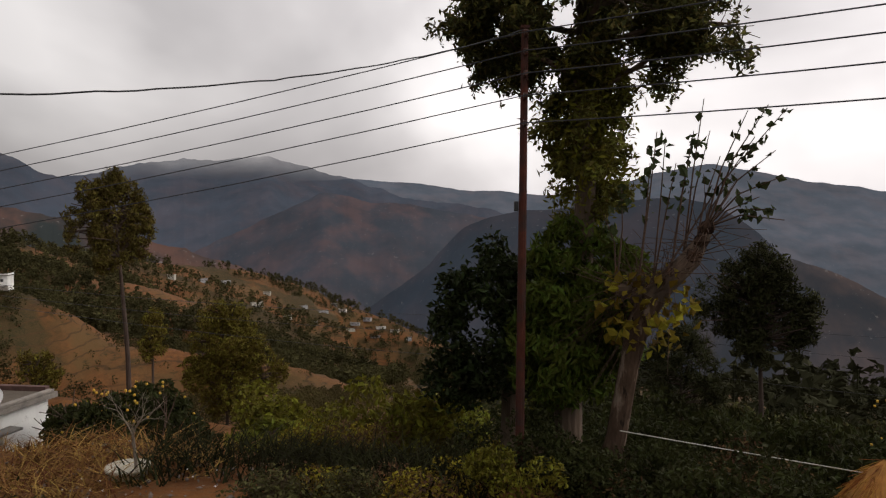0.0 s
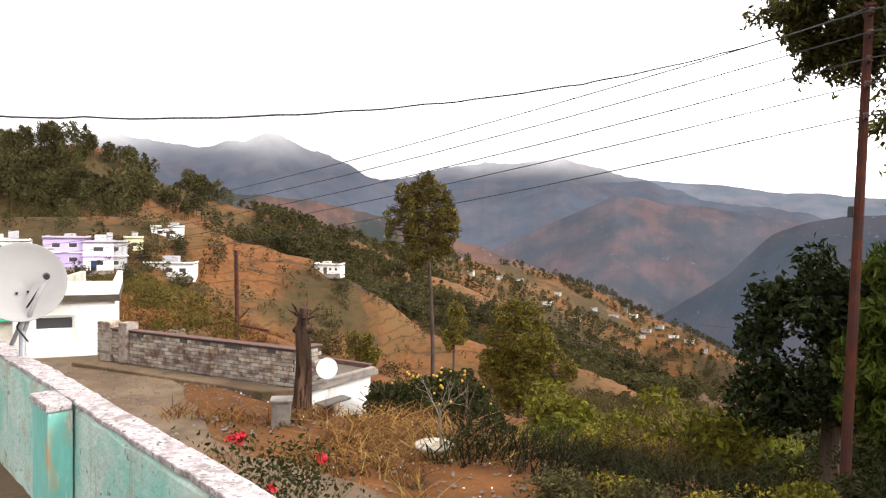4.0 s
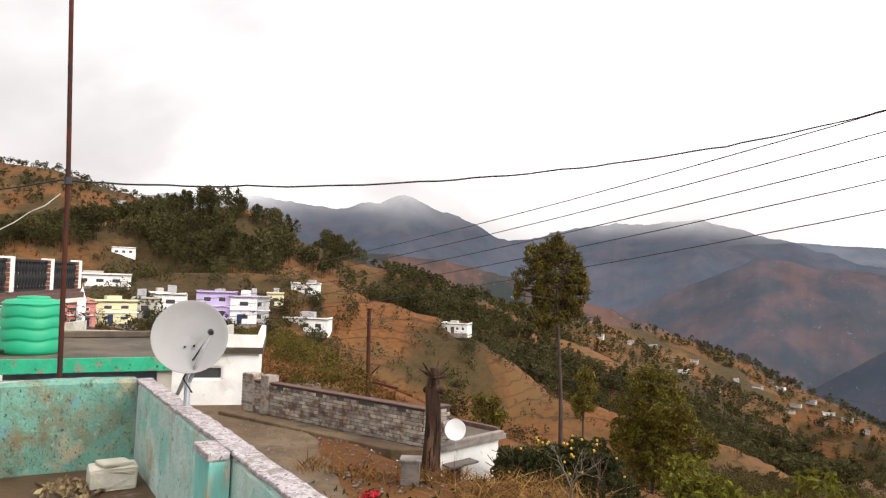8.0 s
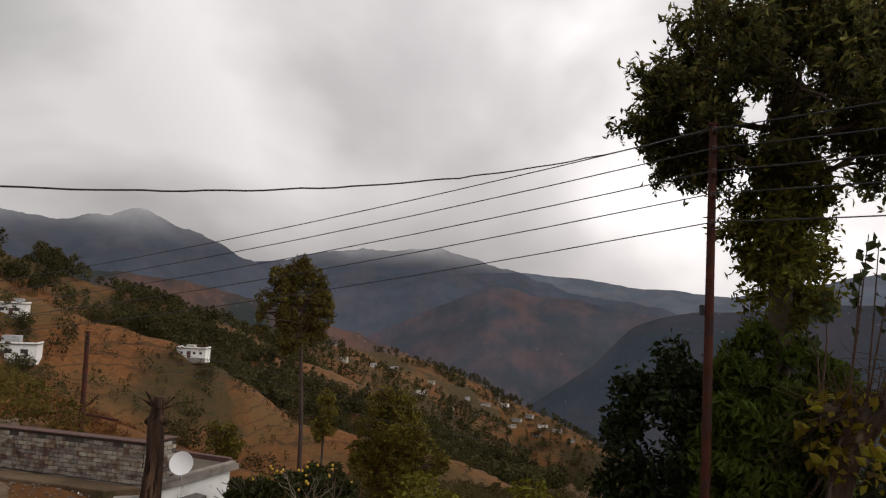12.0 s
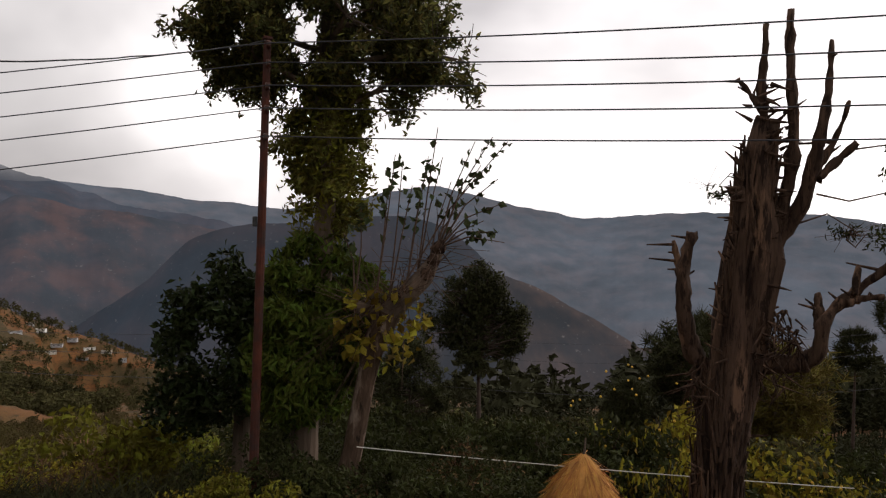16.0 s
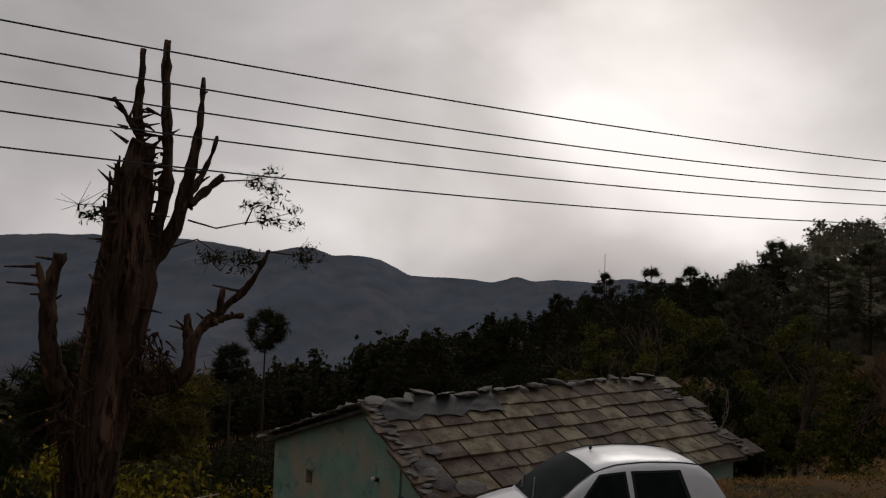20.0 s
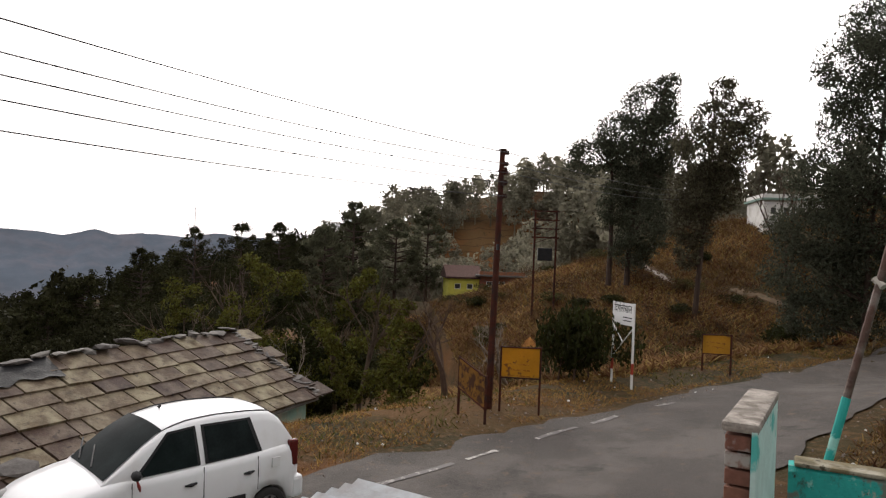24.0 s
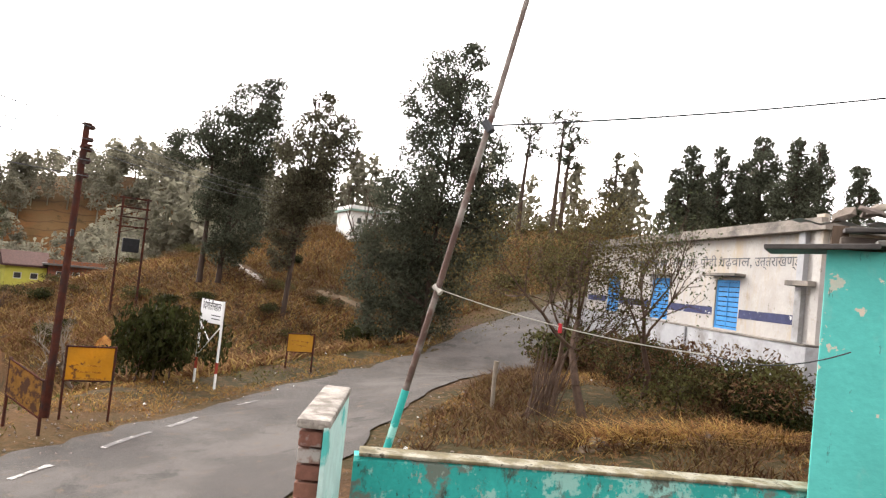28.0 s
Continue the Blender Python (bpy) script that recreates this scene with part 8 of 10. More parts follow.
def pollard():
    rng = np.random.default_rng(103)
    R, AZ = 10.5, 18.5
    x, y, _ = at(AZ, R)
    gz = ground_z(x, y)
    t = thing("pollarded_tree", frame_at(AZ, R, gz), "leaning pollarded tree with long leafy shoots", "tree")
    o = -gz
    part("trunk", tube([(-0.6, 0, -1.0 + min(0, 1.0 - o) + 0.0), (-0.47, 0, -0.4 + o), (-0.29, 0, 0.4 + o), (-0.11, 0, 1.49 + o), (0.01, 0, 2.1 + o), (0.2, 0, 2.5 + o)], [0.2, 0.17, 0.15, 0.14, 0.17, 0.2], 12), mat("pale_flaking_bark", (0.075, 0.048, 0.032), 0.95, spread=0.5, scale=7, fine=25, streak=0.3, bump=1.0, spec=0.08, stain=(0.17, 0.13, 0.10), stain_scale=7, stain_cut=(0.55, 0.65), third=(0.02, 0.014, 0.01), third_scale=9, third_cut=(0.55, 0.63)), t)
    part("limb", tube([(0.12, 0, 2.4 + o), (0.46, 0, 2.78 + o), (0.72, 0, 3.05 + o), (0.95, 0, 3.47 + o)], [0.17, 0.16, 0.15, 0.07], 10), BARK, t, "knobbly lopped limb")
    part("limb", tube([(0.14, 0, 2.44 + o), (-0.12, 0.05, 2.57 + o), (-0.37, 0, 2.61 + o)], [0.15, 0.12, 0.08], 10), BARK, t)
    knobs = []
    for p in ((-0.3, 2.62), (0.0, 2.65), (0.2, 2.6), (0.45, 2.85), (0.62, 3.0), (0.75, 3.1), (0.85, 3.3), (0.93, 3.5), (0.3, 2.75), (0.1, 2.5)):
        knobs.append(np.array((p[0], rng.normal() * 0.06, p[1] + o)))
    for k in knobs:
        b = lathe([(0.01, -1), (0.75, -0.6), (1, 0), (0.7, 0.7), (0.01, 1)], 8)
        part("knob", (b[0] * (0.09 + 0.03 * rng.random()) * (1 + 0.2 * rng.normal(size=b[0].shape)) + k, b[1], False), DEADW, t)
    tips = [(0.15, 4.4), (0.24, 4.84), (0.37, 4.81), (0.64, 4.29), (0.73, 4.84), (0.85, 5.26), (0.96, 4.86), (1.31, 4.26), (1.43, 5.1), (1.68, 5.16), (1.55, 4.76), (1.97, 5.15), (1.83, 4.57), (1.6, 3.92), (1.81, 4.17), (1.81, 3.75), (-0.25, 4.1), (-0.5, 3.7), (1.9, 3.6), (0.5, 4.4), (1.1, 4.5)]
    leafc = []
    for i, (tx, tz) in enumerate(tips):
        s = knobs[int(np.clip((tx + 0.3) / 2.2 * 8, 0, 8))]
        e = np.array((tx, rng.normal() * 0.3, tz + o))
        mid = (s + e) / 2 + np.array((-0.05 * (tx - 0.7), 0, 0.12))
        part("shoot", tube([s, mid, e], [0.016, 0.011, 0.006], 5), TWIG, t)
        n = int(6 + rng.integers(0, 7))
        f = rng.uniform(0.5, 1.0, n)[:, None]
        leafc.append(np.where(f < 0.5, s, mid + (e - mid) * (f * 2 - 1)) + rng.normal(size=(n, 3)) * 0.05)
    leafc = np.concatenate(leafc)
    part("shoot_foliage", leaves(leafc, 0.15, rng, 0.72, 0.2), mat("grey_green_leaf", (0.05, 0.06, 0.025), 0.6, spread=0.35, island=0.5, bump=0, transl=0.3, coords="World"), t, "sparse grey-green leaves")
    # mess of thin twigs about the head
    n = 210
    s = np.array(knobs)[rng.integers(0, len(knobs), n)]
    d = unit(rng, n) * np.array([1.0, 0.8, 0.75]) + np.array([-0.1, 0, 0.05])
    e = s + d * rng.uniform(0.3, 1.0, (n, 1))
    part("twig_tangle", rods(s, e, 0.007, 0.003, 4), TWIG, t)
    n = 26
    s = np.array(knobs)[rng.integers(0, 5, n)]
    e = s + np.stack([rng.uniform(-1.3, 0.3, n), rng.normal(size=n) * 0.3, -rng.uniform(0.5, 1.4, n)], 1)
    part("hanging_twig", rods(s, e, 0.006, 0.003, 4), TWIG, t)
    c = blob(rng, 240, (0.1, -0.05, 2.3 + o), (0.8, 0.5, 0.7), 0.1)
    part("low_foliage", leaves(c, 0.17, rng, 0.7, 0.3), LEAF_Y, t, "yellow-green hanging leaves")


pollard()


def dead_tree():
    rng = np.random.default_rng(104)
    AZ, R = 47.6, 10.0
    x, y, _ = at(AZ, R)
    gz = ground_z(x, y)
    t = thing("dead_lopped_tree", frame_at(AZ, R, gz), "great dead tree with lopped bare limbs", "tree")
    o = -gz
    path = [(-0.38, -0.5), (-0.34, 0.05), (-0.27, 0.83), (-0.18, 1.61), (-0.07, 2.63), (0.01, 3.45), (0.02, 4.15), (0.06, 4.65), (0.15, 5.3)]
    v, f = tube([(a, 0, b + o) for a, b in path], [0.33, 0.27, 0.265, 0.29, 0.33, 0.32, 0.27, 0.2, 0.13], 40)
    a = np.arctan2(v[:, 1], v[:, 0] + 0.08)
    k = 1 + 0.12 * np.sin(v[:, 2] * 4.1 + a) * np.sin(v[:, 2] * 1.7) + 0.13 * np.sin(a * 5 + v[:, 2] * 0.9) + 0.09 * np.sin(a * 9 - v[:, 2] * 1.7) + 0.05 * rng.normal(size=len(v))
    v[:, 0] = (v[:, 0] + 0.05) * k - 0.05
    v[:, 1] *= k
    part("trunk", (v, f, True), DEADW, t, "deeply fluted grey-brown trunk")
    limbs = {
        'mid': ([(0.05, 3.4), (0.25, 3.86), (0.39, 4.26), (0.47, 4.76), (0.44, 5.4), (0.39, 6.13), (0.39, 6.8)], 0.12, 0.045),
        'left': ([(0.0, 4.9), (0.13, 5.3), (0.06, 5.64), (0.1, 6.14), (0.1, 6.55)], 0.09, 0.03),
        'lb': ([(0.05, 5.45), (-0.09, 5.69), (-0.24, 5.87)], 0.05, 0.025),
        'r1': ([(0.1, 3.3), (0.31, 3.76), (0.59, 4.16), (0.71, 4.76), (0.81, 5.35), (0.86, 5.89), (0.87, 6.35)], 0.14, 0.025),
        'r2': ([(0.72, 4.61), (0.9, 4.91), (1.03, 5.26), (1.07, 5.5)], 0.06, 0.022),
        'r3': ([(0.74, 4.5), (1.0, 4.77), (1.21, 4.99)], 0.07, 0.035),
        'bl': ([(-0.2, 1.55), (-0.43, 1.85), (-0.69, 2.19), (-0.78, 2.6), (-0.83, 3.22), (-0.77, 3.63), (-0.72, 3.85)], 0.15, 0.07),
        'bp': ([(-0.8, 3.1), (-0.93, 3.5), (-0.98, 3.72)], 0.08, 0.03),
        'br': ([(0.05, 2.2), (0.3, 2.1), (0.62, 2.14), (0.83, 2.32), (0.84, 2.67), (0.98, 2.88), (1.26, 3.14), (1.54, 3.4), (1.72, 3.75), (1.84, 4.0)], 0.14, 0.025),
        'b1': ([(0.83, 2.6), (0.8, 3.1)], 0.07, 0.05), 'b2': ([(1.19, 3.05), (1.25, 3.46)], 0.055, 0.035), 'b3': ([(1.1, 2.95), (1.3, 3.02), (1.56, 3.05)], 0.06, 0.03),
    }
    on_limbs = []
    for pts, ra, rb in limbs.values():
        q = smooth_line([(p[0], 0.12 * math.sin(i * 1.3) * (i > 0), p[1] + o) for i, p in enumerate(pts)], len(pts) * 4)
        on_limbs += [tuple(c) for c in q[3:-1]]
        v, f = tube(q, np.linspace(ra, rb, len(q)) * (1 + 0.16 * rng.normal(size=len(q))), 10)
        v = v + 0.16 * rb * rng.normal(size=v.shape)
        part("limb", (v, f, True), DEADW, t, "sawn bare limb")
    # bark ridges down the trunk
    n = 330
    zz = rng.uniform(-0.3, 4.6, n)
    cx = np.interp(zz, [p[1] for p in path], [p[0] for p in path])
    rad = np.interp(zz, [-0.5, 0.05, 0.83, 3.45, 4.65], [0.38, 0.31, 0.28, 0.28, 0.2])
    aa = rng.uniform(np.pi, 2 * np.pi, n)
    s = np.stack([cx + rad * np.cos(aa), rad * np.sin(aa), zz + o], 1)
    e = s + np.stack([rng.normal(size=n) * 0.05, rng.normal(size=n) * 0.03, rng.uniform(0.2, 0.75, n)], 1)
    part("bark_relief", rods(s, e, 0.035, 0.012, 5), DEADW, t)["kind"] = "stuff"
    # stubs and splinters
    n = 190
    i = rng.integers(2, len(path), n)
    s = np.array([(path[j][0] + rng.uniform(-0.22, 0.22), rng.uniform(-0.25, 0.1), path[j][1] + o + rng.uniform(-0.5, 0.4)) for j in i])
    e = s + np.stack([np.sign(s[:, 0]) * rng.uniform(0.08, 0.3, n), -rng.uniform(0, 0.15, n), rng.uniform(-0.12, 0.2, n)], 1)
    part("splinter_growth", rods(s, e, 0.032, 0.006, 5), DEADW, t)["kind"] = "stuff"
    # dead brush hanging about the fork of the low limbs
    n = 420
    s = blob(rng, n, (0.25, -0.05, 2.35 + o), (0.42, 0.3, 0.6), 0.1)
    s[n // 2:] = blob(rng, n - n // 2, (-0.45, -0.05, 1.75 + o), (0.3, 0.25, 0.4), 0.1)
    e = s + np.stack([rng.normal(size=n) * 0.14, rng.normal(size=n) * 0.1, -rng.uniform(0.05, 0.28, n)], 1)
    part("dead_brush", rods(s, e, 0.016, 0.004, 4), DEADW, t, "tangle of dead hanging twigs")["kind"] = "stuff"
    n = 34
    s = np.array(on_limbs)[rng.integers(0, len(on_limbs), n)]
    e = s + np.stack([rng.normal(size=n) * 0.16, rng.normal(size=n) * 0.12, rng.uniform(-0.02, 0.15, n)], 1)
    for p_, q_ in zip(s, e):
        part("stub", rods([p_], [q_], 0.026, 0.010, 6), DEADW, t)
    # surviving sprays
    for pts in ([(0.75, 4.32), (1.12, 4.23), (1.5, 4.33), (1.92, 4.39)], [(1.09, 4.87), (1.47, 4.92), (1.76, 4.95)], [(0.55, 3.94), (0.88, 4.07), (1.23, 3.83)], [(1.8, 3.95), (2.14, 3.91), (2.42, 3.94)], [(-0.07, 4.55), (-0.27, 4.6), (-0.41, 4.44)], [(1.1, 3.75), (1.2, 3.65), (1.3, 3.8)], [(1.5, 4.3), (1.6, 4.55), (1.75, 4.6)]):
        q = [(p[0], 0.1, p[1] + o) for p in pts]
        part("twig", tube(q, np.linspace(0.014, 0.006, len(q)), 5), TWIG, t)
        e = np.array(q[-1])
        s = np.repeat(e[None], 14, 0) - np.array([0.15, 0, 0])
        part("fine_twig", rods(s, e + rng.normal(size=(14, 3)) * np.array([0.2, 0.15, 0.12]), 0.004, 0.002, 4), TWIG, t)
        c = np.concatenate([e + d_ + rng.normal(size=(34, 3)) * np.array([0.07, 0.07, 0.045]) for d_ in rng.normal(size=(4, 3)) * np.array([0.17, 0.1, 0.1])])
        part("spray", leaves(c, 0.085, rng, 0.3), LEAF_D, t, "last dark green spray")["kind"] = "stuff"


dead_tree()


# ---------------------------------------------------------------- pines, bushes and bare trees
def pine(name, az, r, foot_z, height, crown, label, mt, tufts=900, seed=0, lean=(0, 0), trunk_r=None, shape="oval", size=0.42, group="", levels=16, spray=0.0):
    """A pine: straight stem, whorled boughs and needle tufts. crown: (bottom, half-width) in metres."""
    rng = np.random.default_rng(seed)
    t = thing(name, frame_at(az, r, foot_z), label, "tree", group)
    tr_ = trunk_r or height * 0.016
    zs = np.linspace(-0.3, height, 8)
    part("trunk", tube([(lean[0] * max(0, z / height) ** 1.5, lean[1] * z / height, z) for z in zs], np.linspace(tr_ * 1.2, tr_ * 0.25, 8), 9), BARKP, t)
    b0, w = crown
    p0, p1, c = [], [], []
    for k in range(levels):
        f = (k + rng.random() * 0.6) / levels
        z = b0 + (height - b0) * f
        if shape == "oval":
            rad = w * math.sqrt(max(0.03, 1 - abs(2 * f - 0.85) ** 2.2)) if f > 0.1 else w * 0.6
        elif shape == "cone":
            rad = (w * (1 - f) ** 0.8 + 0.15 * w) * min(1, 0.5 + 4 * f)
        else:
            rad = w * (0.55 + 0.5 * rng.random()) * (1 - 0.5 * f)
        for j in range(rng.integers(5, 8)):
            a = rng.uniform(0, 2 * np.pi)
            q = rad * rng.uniform(0.7, 1.12)
            s = np.array((lean[0] * max(0, z / height) ** 1.5, lean[1] * z / height, z))
            e = s + np.array((q * math.cos(a), q * math.sin(a), q * rng.uniform(0.02, 0.4)))
            p0.append(s), p1.append(e)
    p0, p1 = np.array(p0), np.array(p1)
    part("bough_whorl", rods(p0, p1, tr_ * 0.3, tr_ * 0.08, 4), BARKP, t)["kind"] = "stuff"
    i = rng.integers(0, len(p0), tufts)
    f = rng.uniform(0.42, 1.05, (tufts, 1)) ** 0.6
    c = p0[i] + (p1[i] - p0[i]) * f + rng.normal(size=(tufts, 3)) * w * 0.075
    part("crown", needles(c, size * (0.6 if spray else 1), rng, 6 if spray else 12, 0.05, 0.35), mt, t, "tufted needle crown")
    if spray:
        i = rng.integers(0, len(p0), tufts * 5)
        f = rng.uniform(0.45, 1.06, (tufts * 5, 1)) ** 0.6
        c = p0[i] + (p1[i] - p0[i]) * f + rng.normal(size=(tufts * 5, 3)) * w * 0.05
        part("hanging_sprays", leaves(c, spray, rng, 0.3, 0.7), mt, t)
    return t


def base_at(az, r):
    return ground_z(*at(az, r)[:2])


def crowned_tree(name, az, r, masses, stems, mt, label, seed, leaf=0.3, group="", density=1.0, droop=0.35, aspect=0.36, girth=0.0042):
    """A tree built up of leafy masses, each (heading, angle above eye level, half-width, half-height) in degrees, on stems of (heading, angle)."""
    rg = np.random.default_rng(seed)
    gz = base_at(az, r)
    t = thing(name, frame_at(az, r, gz), label, "tree", group)

    def local(a, e):
        return np.array((r * math.tan(radians(a - az)), 0.0, EYE + r * math.tan(radians(e)) - gz))

    for k, st_ in enumerate(stems):
        pts_ = [local(*p_) for p_ in st_]
        foot_ = pts_[0].copy()
        foot_[2] = min(foot_[2], -0.2)
        q_ = smooth_line([foot_] + pts_, 9)
        part("trunk", tube(q_, np.linspace(r * girth, r * 0.0012, 9), 9), BARKP, t)
    trunk_ = np.concatenate([smooth_line([local(*p_) for p_ in st_], 14) for st_ in stems])
    cs, limbs = [], []
    for a, e, w, h in masses:
        c_ = local(a, e)
        rx, rz = r * math.tan(radians(w)), r * math.tan(radians(h))
        c_[1] = rg.normal() * 0.3 * rx
        n_ = int(density * 19.0 * rx * rz / (leaf * leaf * 0.3))
        cs.append(clumps(rg, n_, c_, (rx, 0.8 * (rx + rz) / 2, rz), 12 + n_ // 60, 0.4 * (rx + rz) / 2))
        near_ = trunk_[np.argmin(np.linalg.norm(trunk_ - c_ + np.array([0, 0, 0.6 * rz]), axis=1))]
        tips_ = [c_ + rg.normal(size=3) * np.array((rx, rx, rz)) * 0.45 for j in range(3)]
        limbs.append(rods([near_] * 3, tips_, r * 0.0016, r * 0.0005, 5))
    if len(limbs) < 21:
        for lm in limbs:
            part("limb", lm, BARKP, t)
    else:
        part("limb", joined(limbs), BARKP, t)
    part("crown", leaves(np.concatenate(cs), leaf, rg, aspect, droop), mt, t, "dense ragged foliage")
    return t


def candles(az, el, w, h, n, seed, size):
    """Upright tufts spread over the face of an oval crown, narrower at the top: (heading, angle, half-width, half-height)."""
    rg = np.random.default_rng(seed)
    out = []
    for k in range(n):
        v = rg.uniform(-1, 1)
        u = rg.uniform(-1, 1) * math.sqrt(max(0.02, 1 - abs(v) ** 2.4)) * (0.92 if v > 0.3 else 1.0)
        out.append((az + u * w, el + v * h, size * rg.uniform(0.7, 1.2), size * rg.uniform(1.2, 2.2)))
    return out


YOUNGN = mat("yellowish_needle", (0.125, 0.098, 0.018), 0.7, spread=0.4, island=0.5, bump=0, transl=0.2, coords="World")
crowned_tree("tall_pine", -22.6, 45, candles(-22.95, 0.15, 2.75, 3.35, 70, 1, 0.46) + [(-22.9, -0.9, 1.7, 1.5), (-22.9, 1.2, 1.4, 1.5)], [[(-21.9, -9.9), (-22.3, -4), (-22.8, 3.2)]], NEEDLE, "tall slender pine with an oval olive crown of upright tufts", 1, 0.3, density=1.5, droop=-0.9, aspect=0.24, girth=0.0036)
crowned_tree("young_pine", -14.8, 38, candles(-14.8, -9.3, 2.5, 2.4, 44, 2, 0.6) + candles(-14.3, -12.2, 4.1, 2.2, 60, 3, 0.6) + [(-14.8, -9.5, 1.4, 1.6), (-14.6, -12.2, 2.4, 1.4)], [[(-14.9, -18.6), (-14.8, -12), (-14.8, -7)]], YOUNGN, "airy young pine with yellowish needles", 2, 0.26, density=1.15, droop=-0.5, aspect=0.24, girth=0.0026)
crowned_tree("young_pine", -20.2, 36, candles(-20.2, -9.0, 0.8, 2.0, 14, 4, 0.5), [[(-20.2, -13.5), (-20.2, -7.6)]], YOUNGN, "small pale young pine", 3, 0.24, density=1.0, droop=-0.6, aspect=0.24, girth=0.002)
crowned_tree("young_pine", -27.9, 40, candles(-27.9, -10.6, 1.1, 1.3, 14, 5, 0.5), [[(-27.9, -13.5), (-27.9, -9.6)]], YOUNGN, "small pale young pine", 6, 0.24, density=1.0, droop=-0.6, aspect=0.24, girth=0.002)
z = base_at(28.4, 30)
crowned_tree("round_pine", 27.8, 30, candles(27.5, -6.3, 3.9, 3.1, 52, 7, 0.85) + [(27.5, -6.6, 2.8, 2.2)], [[(27.9, -14.5), (27.7, -9), (27.4, -4.5)]], NEEDLE_D, "round-crowned dark pine above the valley", 7, 0.25, density=0.9, droop=-0.4, aspect=0.25)
pine("round_pine", 22.0, 27, min(base_at(22, 27), -6), -0.4 - min(base_at(22, 27), -6), (-3.8 - min(base_at(22, 27), -6), 1.5), "small dark pine below the terrace", NEEDLE_D, 800, 33, size=0.4)
z = min(base_at(46, 24), -5)
pine("spreading_pine", 44.8, 24, z, 1.2 - z, (-1.6 - z, 1.6), "dark pine behind the dead tree", NEEDLE_D, 900, 4, size=0.42)
pine("spreading_pine", 50.2, 25, z, 0.3 - z, (-2.4 - z, 1.9), "brownish pine behind the dead tree", NEEDLE, 900, 5, size=0.42)
for az, top, s in ((58.1, 1.2, 6), (55.6, -0.9, 7)):
    z = min(base_at(az, 46), -8)
    pine("thin_pine", az, 46, z, top - z, (top - z - 2.2, 1.35 if s == 6 else 1.0), "thin pine with a small flat crown", NEEDLE_D, 420, s, size=0.5, trunk_r=0.1, levels=7)
z = min(base_at(39.5, 26), -5)
pine("spreading_pine", 39.8, 26, z, -1.4 - z, (-3.0 - z, 0.8), "small dark pine above the slope", NEEDLE_D, 350, 8, size=0.4)
# right-hand hillside
CONIFER = mat("grey_green_conifer", (0.080, 0.085, 0.058), 0.7, spread=0.4, island=0.5, bump=0, transl=0.3, coords="World")
CONIFER_B = mat("brownish_grey_green_needle", (0.105, 0.095, 0.062), 0.7, spread=0.4, island=0.5, bump=0, transl=0.3, coords="World")
crowned_tree("large_conifer", 135.3, 30.5, [(137.5, 17.6, 1.2, 1.2), (135.7, 16.3, 2.1, 1.9), (134.1, 13.7, 2.1, 2.1), (137.6, 14.1, 1.9, 2.1), (133.8, 10.1, 1.6, 1.9), (136.3, 10.8, 2.8, 2.6), (139.2, 10.2, 1.9, 2.3), (133.1, 6.3, 2.8, 2.3), (136.8, 6.7, 3.9, 2.6), (140.5, 6.6, 1.4, 2.3), (132.6, 2.5, 3.5, 2.6), (137.2, 3.0, 3.7, 2.6), (139.9, 3.7, 1.9, 2.1), (132.4, -0.8, 3.5, 2.3), (136.1, -0.4, 3.5, 2.3), (132.3, -3.6, 2.3, 1.6), (136.0, -3.4, 2.3, 1.4)], [[(135.5, -5.1), (135.7, 3.3), (136.6, 16.6)]], CONIFER, "large dark wind-bent conifer beside the road", 10, 0.17, density=1.15)
crowned_tree("windswept_conifer", 119.2, 50, [(116.1, 7.9, 2.0, 1.6), (118.2, 9.7, 1.8, 2.1), (120.4, 11.8, 2.0, 2.1), (121.7, 13.4, 1.1, 0.9), (119.7, 8.2, 2.5, 2.3), (121.3, 9.3, 1.6, 2.8), (119.8, 5.5, 2.0, 1.6), (120.2, 2.5, 1.9, 2.3), (119.4, 0.4, 1.6, 1.3), (117.9, 4.2, 1.2, 1.8)], [[(119.1, -0.8), (119.4, 3.2), (120.3, 10.9)], [(117.7, -1.4), (117.8, 2.1), (117.6, 8.3)]], CONIFER, "windswept dark conifer on the hillside", 11, 0.23, density=1.2)
crowned_tree("slender_conifer", 125.0, 44, [(125.7, 12.6, 1.0, 1.3), (125.2, 10.3, 1.7, 1.6), (127.5, 10.9, 1.3, 1.4), (124.6, 8.0, 2.3, 2.1), (127.2, 9.0, 1.6, 1.6), (124.2, 5.2, 2.3, 2.3), (125.7, 5.9, 1.8, 2.1), (123.8, 2.9, 1.5, 1.9), (123.6, 0.6, 1.0, 1.4)], [[(124.2, -6.1), (124.4, -1.6), (124.8, 3.9), (125.3, 11.7)]], CONIFER_B, "slender bent conifer above the road bank", 12, 0.22, density=1.1)
crowned_tree("hill_pine", 142.7, 58, [(142.7, 12.7, 1.1, 1.0), (143.1, 10.9, 0.8, 0.7)], [[(142.4, 7.5), (142.7, 12.9)]], CONIFER, "tall thin pine with a flat open crown on the hill", 20, 0.28, "hill pines", 0.8)
crowned_tree("hill_pine", 145.4, 58, [(145.4, 13.7, 1.3, 0.8), (146.0, 12.3, 1.4, 1.0), (145.2, 11.0, 1.2, 0.8), (146.4, 10.3, 0.8, 0.6)], [[(145.1, 5.4), (145.3, 14.0)], [(145.7, 5.5), (146.0, 12.5)]], CONIFER, "tall thin pine with a flat open crown on the hill", 21, 0.28, "hill pines", 0.8)
